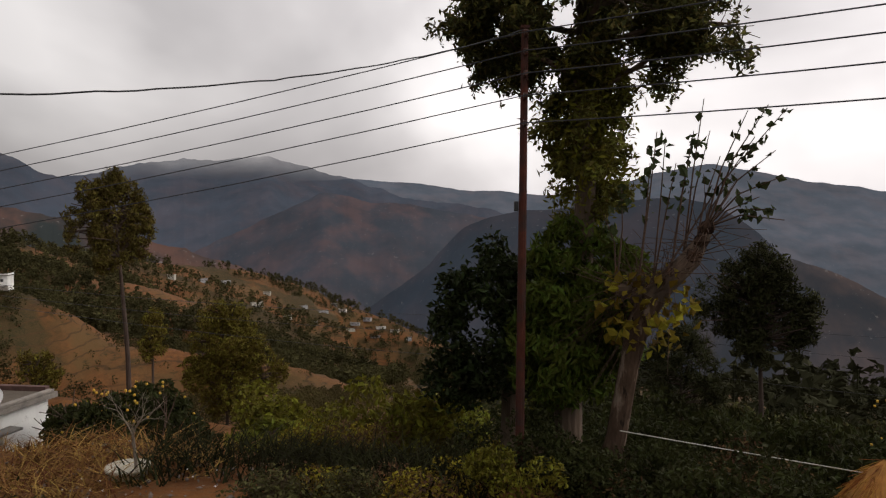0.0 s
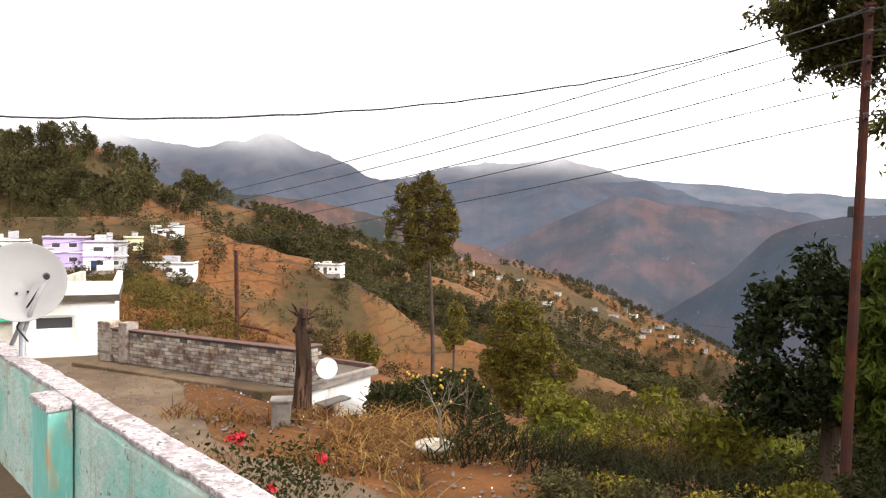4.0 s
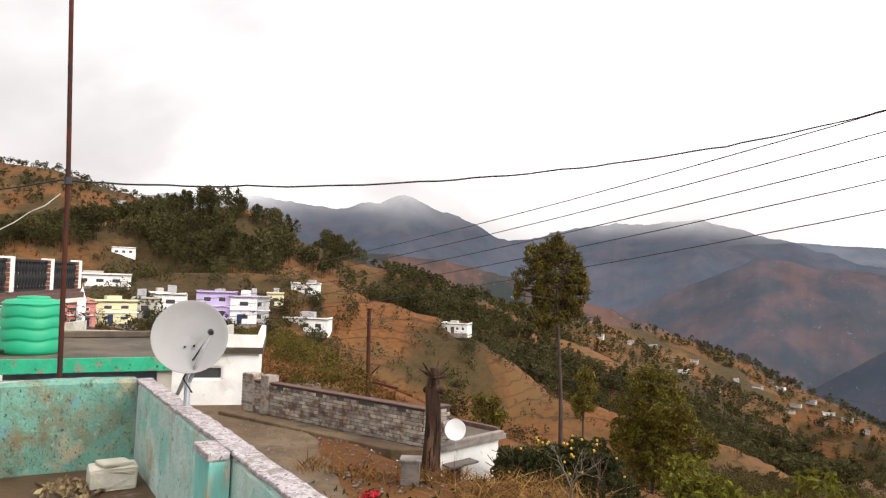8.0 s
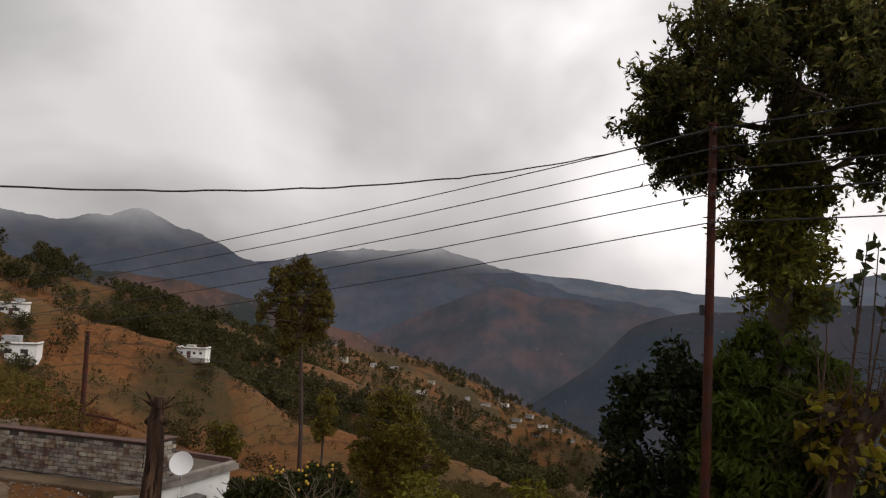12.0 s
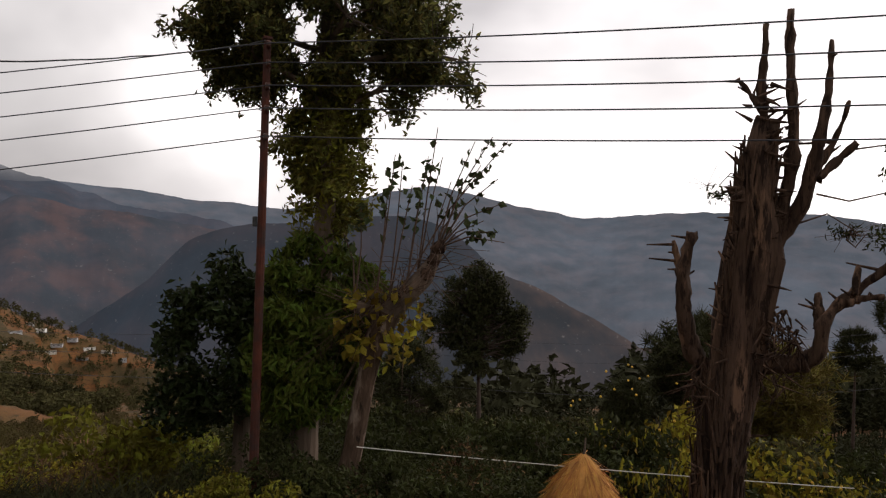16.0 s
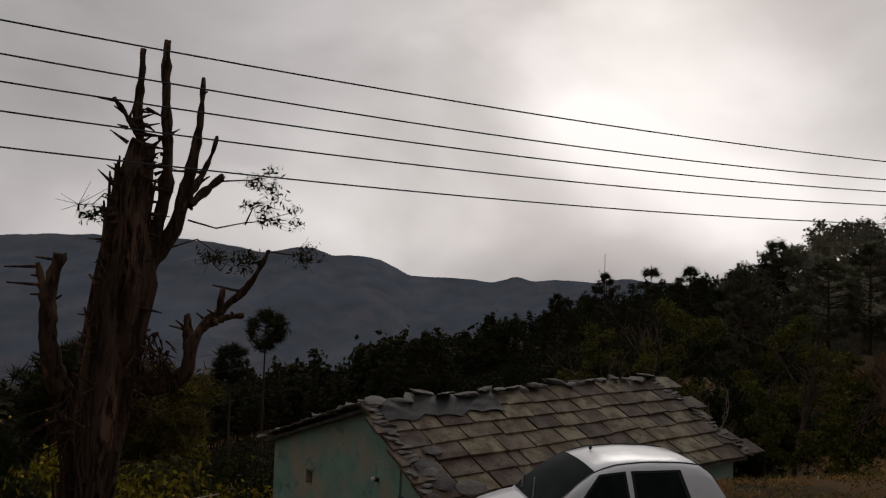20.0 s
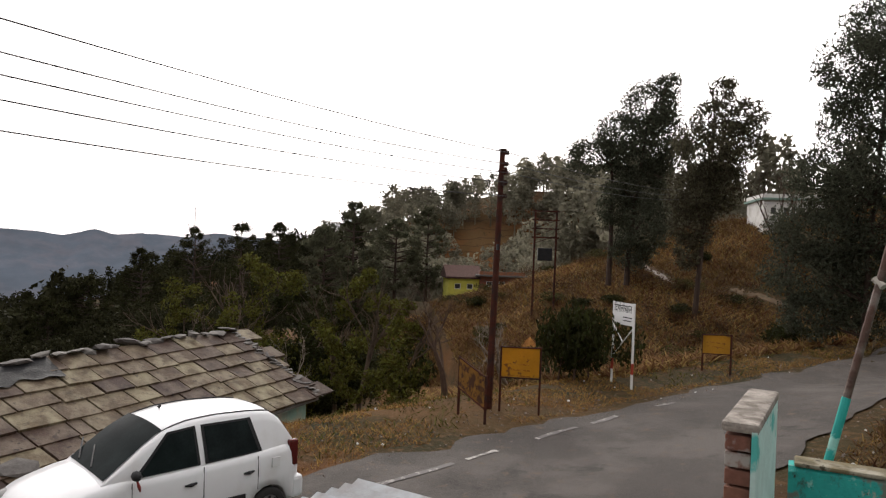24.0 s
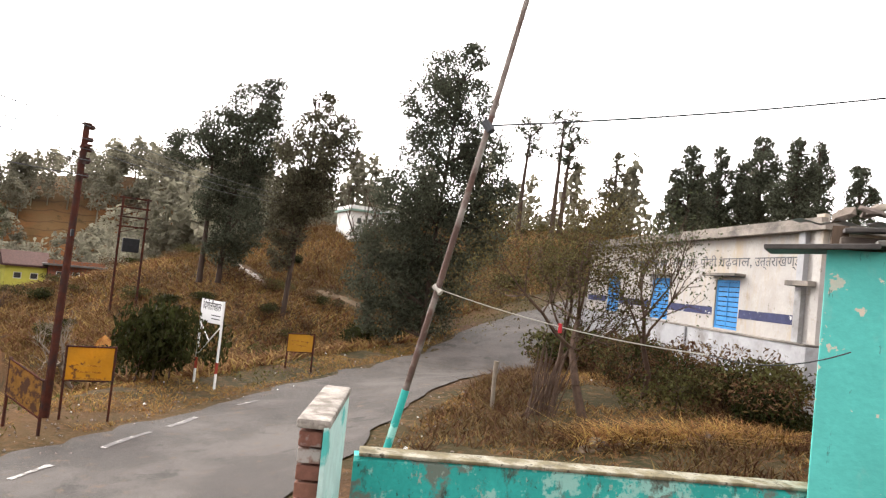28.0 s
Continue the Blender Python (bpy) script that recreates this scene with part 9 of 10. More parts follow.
crowned_tree("pointed_conifer", 149.8, 40, [(149.8, 10.5, 0.5, 0.8), (149.8, 9.0, 1.0, 1.1), (149.7, 7.2, 1.5, 1.3), (149.8, 5.6, 1.6, 1.0)], [[(149.9, 3.8), (149.7, 10.7)]], CONIFER_B, "small pointed conifer behind the thorn trees", 25, 0.22)
for k, (az, el, w) in enumerate(((155.4, 12.1, 1.6), (157.5, 12.0, 1.4), (160.4, 12.9, 1.9), (162.8, 12.7, 1.8), (164.2, 12.5, 1.3), (166.9, 10.9, 1.5), (154.3, 10.3, 1.0), (159.1, 11.2, 1.1))):
    crowned_tree("row_pine", az, 60 + 6 * (k % 3), [(az, el - 0.8, w * 0.4, 0.9), (az + 0.2, el - 2.4, w * 0.7, 1.2), (az - 0.2, el - 4.2, w, 1.3), (az, el - 5.6, w * 0.85, 0.9)], [[(az, el - 9), (az, el - 0.3)]], CONIFER, "tall dark pine in the row behind the school", 40 + k, 0.3, "pines behind the school", density=1.8)
for k, (az, r, top, w) in enumerate(((97.2, 62, 7.6, 3.0), (95.0, 58, 5.0, 2.4), (85.2, 88, 5.2, 3.0), (88.6, 92, 6.4, 3.2), (78.0, 74, -0.2, 2.4), (75.5, 70, -2.0, 2.0), (71.0, 62, -1.0, 2.3), (91.5, 84, 6.2, 2.6), (100.5, 70, 6.5, 2.6), (103.0, 78, 8.4, 2.4), (81.5, 84, 2.6, 2.6), (68.0, 58, -3.4, 1.8))):
    z = base_at(az, r)
    top = max(top, z + 4.5)
    pine("slope_pine", az, r, z, top - z, ((top - z) * 0.18, w), "dark pine on the wooded slope", NEEDLE_G if az > 94 else NEEDLE_D, 1200, 60 + k, (0, 0), 0.16, "oval", 0.62, "pines on the near slope", spray=0.34)


def shrub_mesh(seed, mt, n=1500, size=0.11, aspect=0.5, squash=0.8, clumps=6, twig=TWIG):
    """Two meshes, twigs and leaves, of a shrub about one metre in radius."""
    rng = np.random.default_rng(seed)
    cs = [(rng.normal() * 0.38, rng.normal() * 0.38, 0.55 * squash + rng.uniform(-0.1, 0.5) * squash) for _ in range(clumps)]
    pts = np.concatenate([blob(rng, n // clumps, c, np.array((0.55, 0.55, 0.5 * squash)) * rng.uniform(0.7, 1.1), 0.45) for c in cs])
    pts = pts[pts[:, 2] > 0.02]
    rods_, tips = grow(rng, (0, 0, -0.1), (0, 0, 1), 0.55, 0.035, 2, 4, 1.0, 0.25)
    return mesh_np("stem", *rods(*rods_, n=4), twig), mesh_np("foliage", *leaves(pts, size, rng, aspect), mt)


SHRUBS = {
    "dark": [shrub_mesh(s, LEAF_D, 1700, 0.115) for s in (1, 2, 3)],
    "green": [shrub_mesh(s, LEAF_M, 1500, 0.12) for s in (4, 5, 6)],
    "yellow": [shrub_mesh(s, LEAF_Y, 900, 0.11) for s in (7, 8)],
    "olive": [shrub_mesh(s, LEAF_O, 1300, 0.11) for s in (9, 10, 11)],
    "brown": [shrub_mesh(s, DRYR, 900, 0.10, 0.35) for s in (12, 13)],
}
SHRUB_LABEL = {"dark": "dense dark green evergreen shrub", "green": "leafy mid-green hillside shrub", "yellow": "sparse shrub with yellowing leaves", "olive": "dull olive green hillside bush", "brown": "dry dead red-brown bush"}


def shrub(kind, az, r, w, h, el=None, k=0, group="shrubs on the slope", name="shrub", label=""):
    x, y, _ = at(az, r)
    g = ground_z(x, y)
    st, lf = SHRUBS[kind][k % len(SHRUBS[kind])]
    t = thing(name, pose(x, y, g - 0.05, 0, 0, (az * 37 + r * 11) % 360), label or SHRUB_LABEL[kind], "shrub", group)
    sc = Matrix.Diagonal((w, w, h, 1))
    for nm, me in (("stem", st), ("foliage", lf)):
        ob = new(nm, me)
        ob.parent = t
        ob.matrix_basis = sc
    return t


rng = np.random.default_rng(77)
# slope in front: left, middle, right
for k in range(150):
    az = rng.uniform(-27, 60)
    r = rng.uniform(13, 34)
    # headings 8 to 38 get mostly dark shrubs: backlit shade put in as leaf colour
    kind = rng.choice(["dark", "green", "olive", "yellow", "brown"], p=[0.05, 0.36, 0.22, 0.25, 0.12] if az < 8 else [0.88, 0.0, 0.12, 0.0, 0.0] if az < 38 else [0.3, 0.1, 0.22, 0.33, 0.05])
    w = rng.uniform(0.8, 1.6) * (0.75 + r / 40)
    h = w * rng.uniform(0.8, 1.3)
    top_el = math.degrees(math.atan2(base_at(az, r) + 1.25 * h - EYE, r))
    if top_el > np.interp(az, [-27, -20, -18, -8, -6, 4, 8, 20, 34, 60], [-11, -12, -17, -17, -15, -13, -10, -10, -10, -9]):
        continue
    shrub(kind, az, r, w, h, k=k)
for k, (kind, az, r, w, h) in enumerate((("dark", -25.6, 17.5, 1.5, 1.5), ("dark", -23.0, 18.0, 1.2, 1.5), ("olive", -20.6, 18.5, 1.3, 1.7), ("green", -11.5, 20, 1.7, 1.6), ("green", -9.0, 22, 1.5, 1.5), ("yellow", -17.0, 17, 0.9, 1.0), ("green", 0.8, 13.5, 1.3, 1.6), ("olive", 3.2, 14.5, 1.1, 1.3), ("brown", -4.5, 13, 0.9, 0.9), ("yellow", -8.5, 13, 0.7, 0.7), ("dark", 24, 14, 1.2, 1.6), ("dark", 31, 15, 1.4, 1.5), ("dark", 38.5, 16, 1.6, 2.1), ("yellow", 42, 17, 1.5, 2.5), ("dark", 40, 14, 1.3, 1.5), ("yellow", 51.5, 13.5, 1.1, 2.0), ("yellow", 54, 14.0, 1.1, 1.8), ("yellow", 42.5, 14.0, 0.9, 2.2), ("yellow", 50, 16.5, 1.6, 2.1), ("olive", 57, 17, 1.3, 1.4), ("dark", 46, 15, 1.6, 1.6), ("dark", 53, 14.0, 1.2, 1.0), ("dark", 36, 13.0, 0.9, 1.0), ("brown", 44, 10.8, 0.5, 0.6), ("brown", 27, 12, 0.9, 1.0))):
    shrub(kind, az, r, w, h, k=k, group="bushes below the terrace", name="bush")
for k in range(120):
    az, r = rng.uniform(-17, 58), rng.uniform(8.2, 13.5)
    x, y, _ = at(az, r)
    if near_spine(np.array([x]), np.array([y]), ROAD)[0][0] < 3.2 or 30 < az < 40 and r < 10.5:
        continue
    w = rng.uniform(0.35, 0.85)
    h = w * rng.uniform(0.7, 1.2)
    if math.degrees(math.atan2(base_at(az, r) + 1.2 * h - EYE, r)) > (-18.5 if az < 4 else -14.5):
        continue
    # again mostly dark leaves at headings 8 to 38, in place of shade
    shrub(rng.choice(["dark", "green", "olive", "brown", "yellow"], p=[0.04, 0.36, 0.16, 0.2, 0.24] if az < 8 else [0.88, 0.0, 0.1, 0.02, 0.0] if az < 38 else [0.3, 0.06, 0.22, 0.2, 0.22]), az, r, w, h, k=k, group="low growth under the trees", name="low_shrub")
# citrus fruit dots
def fruit(az, r, w, h, n, material, label, seed, size=0.05):
    rg = np.random.default_rng(seed)
    x, y, _ = at(az, r)
    g = ground_z(x, y)
    b = lathe([(0.01, -1), (0.75, -0.65), (1, 0), (0.75, 0.65), (0.01, 1)], 6)
    c = blob(rg, n, (x, y, g + h * 0.55), (w, w, h * 0.6), 0.8)
    tagged(part("fruit", joined([(b[0] * size + p, b[1]) for p in c]), material), label, "fruit", kind="stuff")


fruit(-21.6, 14.6, 1.3, 2.0, 110, YELLOWF, "yellow fruit in the dark bush", 1, 0.028)
fruit(41, 16.5, 1.9, 3.0, 60, YELLOWF, "small yellow fruit in the bushes", 2, 0.03)
fruit(53, 15.5, 1.4, 2.0, 40, YELLOWF, "small yellow fruit in the bushes", 3, 0.03)
fruit(42.4, 9.6, 0.4, 1.0, 16, ORANGE, "orange marigold heads", 4, 0.05)
fruit(49.5, 10.5, 0.3, 0.6, 22, mat("dusky_pink_petal", (0.4, 0.08, 0.1), 0.7), "dusky pink flower heads", 5, 0.035)
# rose bush outside the parapet
for k, (az, r, w, h) in enumerate(((-37.0, 6.6, 0.55, 1.25), (-33.5, 6.9, 0.45, 1.05), (-31.0, 7.4, 0.4, 0.8))):
    x, y, _ = at(az, r)
    g = ground_z(x, y)
    rg = np.random.default_rng(300 + k)
    t = thing("rose_bush", pose(x, y, g - 0.03), "thin rose bush with red blooms outside the parapet", "rose bush", "rose bushes")
    rods_, tips = grow(rg, (0, 0, 0), (0, 0, 1), h * 0.75, 0.014, 2, 4, 0.75, 0.3)
    part("stem", rods(*rods_, n=4), mat("green_brown_stem", (0.05, 0.045, 0.02)), t)
    c = tips[rg.integers(0, len(tips), 420)] + rg.normal(size=(420, 3)) * np.array([0.12, 0.12, 0.14])
    part("foliage", leaves(c, 0.055, rg, 0.55), LEAF_D, t)
    for j in range(3 if k == 0 else 1):
        p = tips[rg.integers(0, len(tips))] + np.array((rg.normal() * 0.05, -0.05, 0.08))
        part("bloom", leaves(p + rg.normal(size=(26, 3)) * 0.022, 0.055, rg, 0.9), RED, t, "red rose bloom")


def bare_tree(name, az, r, h, label, mt=TWIG, levels=3, seed=0, leafy=None, n_leaf=0, spread=0.75, radius=0.07, kids=3, leaf=0.06, lean=(0, 0, 1), foot=None):
    rg = np.random.default_rng(seed)
    x, y, _ = at(az, r)
    g = ground_z(x, y) if foot is None else foot
    t = thing(name, frame_at(az, r, g - 0.05), label, "tree")
    d = np.array(lean, float)
    rods_, tips = grow(rg, (0, 0, -0.1), d / np.linalg.norm(d), h * 0.42, radius, levels, kids, spread, 0.2)
    part("trunk", rods(*[a[:3] for a in rods_], n=8), mt, t)
    part("limb", rods(*[a[3:] for a in rods_], n=5), mt, t)
    if leafy:
        c = tips[rg.integers(0, len(tips), n_leaf)] + rg.normal(size=(n_leaf, 3)) * h * 0.05
        part("foliage", leaves(c, leaf, rg, 0.45), leafy, t)
    return t


bare_tree("bare_sapling", -21.0, 10.6, 1.9, "bare pale sapling by the white tub", TWIGP, 3, 5, spread=0.6, radius=0.03)
bare_tree("bare_sapling", -19.6, 12.6, 1.4, "bare brown sapling among weeds", TWIG, 2, 6, spread=0.6, radius=0.025)
bare_tree("bare_tree", 105.1, 21, 4.2, "bare grey orchard tree", TWIG, 4, 7, radius=0.11, kids=3)
bare_tree("bare_tree", 110.5, 24, 3.9, "bare forked orchard tree", TWIGP, 4, 8, radius=0.12, spread=0.9, kids=3)
bare_tree("bare_tree", 93.5, 19, 3.0, "bare pale tree in the thicket", TWIGP, 3, 9, radius=0.06)
bare_tree("bare_tree", 85.5, 27, 3.6, "bare grey tree behind the hut", TWIGP, 3, 19, radius=0.07)
bare_tree("bare_tree", 131.4, 44, 11.5, "tall bare tree against the sky", TWIG, 3, 10, radius=0.2, spread=0.6)
bare_tree("thorn_tree", 148.8, 13.4, 5.2, "thin-leaved thorny tree leaning over the bank", TWIG, 5, 12, mat("thorn_leaf", (0.10, 0.078, 0.034), 0.7, spread=0.35, island=0.45, bump=0, transl=0.35, coords="World"), 9000, 1.15, 0.09, 3, 0.06, (-0.35, 0, 1))
bare_tree("thorn_tree", 145.6, 15.4, 3.8, "sparse grey-green thorn tree", TWIG, 4, 13, LEAF_O, 3600, 0.8, 0.08, 4, 0.075)
bare_tree("thorn_tree", 153.0, 16.2, 4.6, "sparse grey-green thorn tree", TWIG, 3, 14, mat("greyish_leaf", (0.063, 0.070, 0.035), 0.7, spread=0.3, island=0.4, bump=0, transl=0.3), 1500, 0.75, 0.07, 4, 0.075)
# bush by the sign and thickets on the right
for k, (kind, az, r, w, h) in enumerate((("dark", 115.4, 20.6, 1.25, 2.3), ("dark", 114.2, 21.0, 1.05, 2.0), ("dark", 116.6, 20.9, 0.9, 1.9))):
    shrub(kind, az, r, w, h, k=k, group="bushes by the sign", name="bush", label="dense dark green round bush")
for k in range(26):
    az = rng.uniform(76, 97)
    r = rng.uniform(19, 34) if az > 88 else rng.uniform(24, 40)
    if 82 < az < 97 and r < 21:
        r += 6
    w = rng.uniform(1.3, 2.4)
    shrub(rng.choice(["dark", "green", "olive"], p=[0.6, 0.25, 0.15]), az, r, w, w * rng.uniform(1.0, 1.5), k=k, group="thicket beyond the hut", name="thicket_bush")
def leafy_tree(name, az, r, w, top_el, mt, label, seed, group=""):
    """A bushy broad-leaved tree from the ground to an angle above eye level: stem, limbs and tufts of leaves."""
    rg = np.random.default_rng(seed)
    g = base_at(az, r)
    h = EYE + r * math.tan(radians(top_el)) - g
    t = thing(name, frame_at(az, r, g - 0.05), label, "tree", group)
    rods_, tips = grow(rg, (0, 0, -0.1), (0, 0, 1), h * 0.5, 0.09, 2, 4, 0.8, 0.25)
    part("stem", rods(*rods_, n=5), BARK, t)
    c = np.concatenate([clumps(rg, 4200, (0, 0, h * 0.52), (w, w, h * 0.46), 42, w * 0.2), clumps(rg, 900, (w * 0.2, 0, h * 0.3), (w * 1.1, w, h * 0.28), 20, w * 0.24)])
    part("crown", leaves(c[c[:, 2] > 0.05], 0.15, rg, 0.45, 0.2), mt, t)
    return t


for k, (az, r, w, el) in enumerate(((98.3, 22.0, 1.45, -0.6), (96.2, 24.0, 1.3, -1.6), (90.6, 24.5, 1.7, 0.2), (88.2, 27.0, 1.6, -0.8), (101.2, 25.5, 1.0, -3.0), (93.6, 27, 1.4, -1.8), (84.5, 29, 1.6, -1.6))):
    leafy_tree("thicket_tree", az, r, w, el, LEAF_G if k % 2 == 0 else LEAF_D, "tall bushy green tree in the thicket" if k % 2 == 0 else "tall bushy dark tree in the thicket", 700 + k, "thicket beyond the hut")
for k in range(110):
    az = rng.uniform(104, 150)
    r = rng.uniform(30, 72)
    d_, _ = near_spine(*[np.array([v]) for v in at(az, r)[:2]], ROAD)
    if d_[0] < 6:
        continue
    w = rng.uniform(0.6, 1.5)
    shrub(rng.choice(["brown", "olive", "dark"], p=[0.35, 0.35, 0.3]), az, r, w, w * rng.uniform(0.6, 1.0), k=k, group="bushes on the bank", name="bank_bush")
for k in range(34):
    f = rng.random()
    x = 13.5 - 8.5 * f + rng.normal() * 0.5
    y = -22.0 + 7.2 * f + rng.normal() * 0.45 + 1.2
    az, r = math.degrees(math.atan2(x, y)), math.hypot(x, y)
    w = rng.uniform(0.7, 1.15)
    shrub(rng.choice(["brown", "olive", "dark"], p=[0.6, 0.2, 0.2]), az, r, w, w * rng.uniform(0.8, 1.3), k=k, group="hedge before the school", name="hedge_bush")
for k, (az, r, w, el) in enumerate(((-25.2, 15.6, 1.05, -12.4), (-21.9, 15.0, 1.35, -10.9), (-19.6, 14.6, 0.95, -12.6), (-18.5, 13.6, 0.65, -14.6), (-23.5, 14.0, 0.9, -14.0))):
    leafy_tree("citrus_tree", az, r, w, el, LEAF_D, "dark bushy citrus tree with yellow fruit", 760 + k, "citrus trees below the house")

LUSH = mat("fresh_green_leaf", (0.155, 0.155, 0.022), 0.6, spread=0.4, scale=2.0, fine=12, island=0.5, bump=0, transl=0.35, coords="World")
LUSHY = mat("fresh_yellow_leaf", (0.23, 0.185, 0.03), 0.6, spread=0.4, scale=2.0, fine=12, island=0.5, bump=0, transl=0.35, coords="World")
for k, (az, r, w, el) in enumerate(((-16.2, 13.8, 0.85, -18.3), (-11.6, 15.2, 1.0, -15.6), (-8.6, 16.4, 1.2, -17.0), (-10.4, 12.6, 0.8, -20.0), (2.6, 15.2, 1.2, -13.8))):
    leafy_tree("leafy_bush", az, r, w, el, LUSHY if k in (0, 3, 6) else LUSH, "bright yellow-green leafy bush" if k in (0, 3, 6) else "fresh green leafy bush", 780 + k, "leafy bushes below the track")

# ---------------------------------------------------------------- woods, scrub and grass
def tree_template(seed, tufts, kind):
    """A unit-high tree as (verts, faces): a stem and a crown of needle tufts."""
    rg = np.random.default_rng(seed)
    sv, sf = rods([(0, 0, -0.15)], [(0, 0, 0.9)], 0.022, 0.008, 4)
    f = rg.uniform(0, 1, tufts)
    if kind == "pine":
        z = 0.34 + 0.64 * f
        rad = 0.24 * np.sqrt(np.clip(1 - (2 * f - 0.8) ** 2, 0.06, 1))
    elif kind == "cone":
        z = 0.15 + 0.83 * f
        rad = 0.24 * (1 - f) ** 0.8 + 0.02
    else:
        z = 0.12 + 0.8 * f
        rad = 0.42 * np.sqrt(np.clip(1 - (2 * f - 0.9) ** 2, 0.1, 1))
    a = rg.uniform(0, 2 * np.pi, tufts)
    q = rad * rg.uniform(0.45, 1.1, tufts)
    c = np.stack([q * np.cos(a), q * np.sin(a), z + 0.04 * rg.normal(size=tufts)], 1)
    c = np.repeat(c, 3, 0) + rg.normal(size=(tufts * 3, 3)) * 0.035
    nv, nf = leaves(c, 0.62 / math.sqrt(tufts) + 0.02, rg, 0.6)
    return sv, sf, nv, nf


def woods(name, places, heights, mt, label, tufts=30, kind="pine", seed=0, wide=1.0):
    """Many trees as one: stems and crowns joined."""
    rg = np.random.default_rng(seed)
    places, heights = np.asarray(places, float), np.asarray(heights, float)
    out = []
    n_t = 5
    pick = rg.integers(0, n_t, len(places))
    for k in range(n_t):
        sv, sf, nv, nf = tree_template(seed * 10 + k, tufts, kind)
        m = pick == k
        if not m.any():
            continue
        a = rg.uniform(0, 2 * np.pi, m.sum())
        sc = heights[m][:, None, None]
        ca, sa = np.cos(a)[:, None], np.sin(a)[:, None]
        v = np.repeat(nv[None], m.sum(), 0)
        v = np.stack([(v[..., 0] * ca - v[..., 1] * sa) * wide, (v[..., 0] * sa + v[..., 1] * ca) * wide, v[..., 2]], 2) * sc + places[m][:, None]
        f = (nf[None] + (np.arange(m.sum()) * len(nv))[:, None, None]).reshape(-1, 3)
        out.append((v.reshape(-1, 3), f))
        if kind != "bush":
            v = np.repeat(sv[None], m.sum(), 0) * sc + places[m][:, None]
            f = (sf[None] + (np.arange(m.sum()) * len(sv))[:, None, None]).reshape(-1, 4)
            out.append((v.reshape(-1, 3), f))
    return tagged(part(name, joined(out), mt), label, "trees", kind="stuff")


def scatter(rg, n, az0, az1, r0, r1, keep=None, seed=0, scale=60, cut=-0.1):
    """Places on the ground in a sector, thinned by a slow noise."""
    az, r = rg.uniform(az0, az1, n), np.sqrt(rg.uniform(r0 ** 2, r1 ** 2, n))
    x, y = r * np.sin(np.radians(az)), r * np.cos(np.radians(az))
    m = fbm(x / scale, y / scale, seed, 3) > cut
    if keep is not None:
        m &= keep(az, r)
    x, y = x[m], y[m]
    return np.stack([x, y, lie(x, y)], 1)


rg = np.random.default_rng(500)
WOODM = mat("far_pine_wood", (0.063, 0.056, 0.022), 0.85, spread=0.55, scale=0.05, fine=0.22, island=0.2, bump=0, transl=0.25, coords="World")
# pale copy of the pine wood: haze put into the base colour
WOODH = mat("haze_paled_pine_wood", (0.24, 0.225, 0.165), 0.9, spread=0.5, scale=0.05, fine=0.22, island=0.2, bump=0, transl=0.4, coords="World")
# darker copy of the pine wood: backlit shade put into the colour
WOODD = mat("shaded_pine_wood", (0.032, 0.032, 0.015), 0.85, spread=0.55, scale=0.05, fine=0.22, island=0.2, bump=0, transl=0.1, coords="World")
SCRUB = mat("far_scrub", (0.066, 0.053, 0.020), 0.9, spread=0.555, scale=0.05, fine=0.22, island=0.2, bump=0, transl=0.3, coords="World")
p = scatter(rg, 2100, -65, -34, 250, 372, lambda a, r: r > 255 + 8 * np.maximum(0, a + 46) + 1.0 * np.maximum(0, -50 - a), 1, scale=34, cut=-0.32)
a_, e_ = np.degrees(np.arctan2(p[:, 0], p[:, 1])), np.degrees(np.arctan2(p[:, 2] - EYE, np.hypot(p[:, 0], p[:, 1])))
p = p[e_ > np.interp(a_, [-65, -60, -56.4, -53, -50, -46, -43, -39, -35], [0.6, 0.9, 2.3, 0.2, -0.8, -0.3, 0.5, -0.3, -1.5]) + 1.0 * fbm(p[:, 0] / 14, p[:, 1] / 14, 73, 3)]
woods("pine_wood", p, rg.uniform(5.5, 11, len(p)), WOODM, "dense pine wood on the rounded hill", 46, seed=1, wide=1.0)
p = scatter(rg, 5200, -40, 4, 250, 720, lambda a, r: r > 250 + 6.0 * (a + 40), 2, scale=70, cut=-0.3)
woods("pine_wood", p, rg.uniform(3.5, 7.5, len(p)), WOODM, "pine wood along the long spur", 13, seed=2, wide=1.3)
q = scatter(rg, 16000, -36, 4, 200, 640, None, 71, scale=60, cut=-0.5)
a_, e_ = np.degrees(np.arctan2(q[:, 0], q[:, 1])), np.degrees(np.arctan2(q[:, 2] - EYE, np.hypot(q[:, 0], q[:, 1])))
edge = np.interp(a_, [-34.5, -25.3, -18.8, -9.5, -0.4, 4], [1.0, -4.0, -6.9, -9.5, -13.2, -15])
q = q[(e_ < edge) & (e_ > edge - 3.6 + 2.2 * fbm(q[:, 0] / 50, q[:, 1] / 50, 72, 3))]
woods("pine_wood", q, rg.uniform(3.5, 7.0, len(q)), WOODM, "green pine wood in the fold behind the orange spur", 16, seed=71, wide=1.25)
p = scatter(rg, 2600, -92, -50, 600, 860, None, 3, scale=90, cut=-0.1)
woods("pine_wood", p, rg.uniform(4, 8, len(p)), WOODM, "dark woods on the far left hill", 12, seed=3, wide=1.3)
p = scatter(rg, 8000, -75, -2, 60, 330, lambda a, r: (a < -26) | (r < 110) | (r > 190) | (rg.random(len(a)) < 0.8), 4, scale=16, cut=0.02)
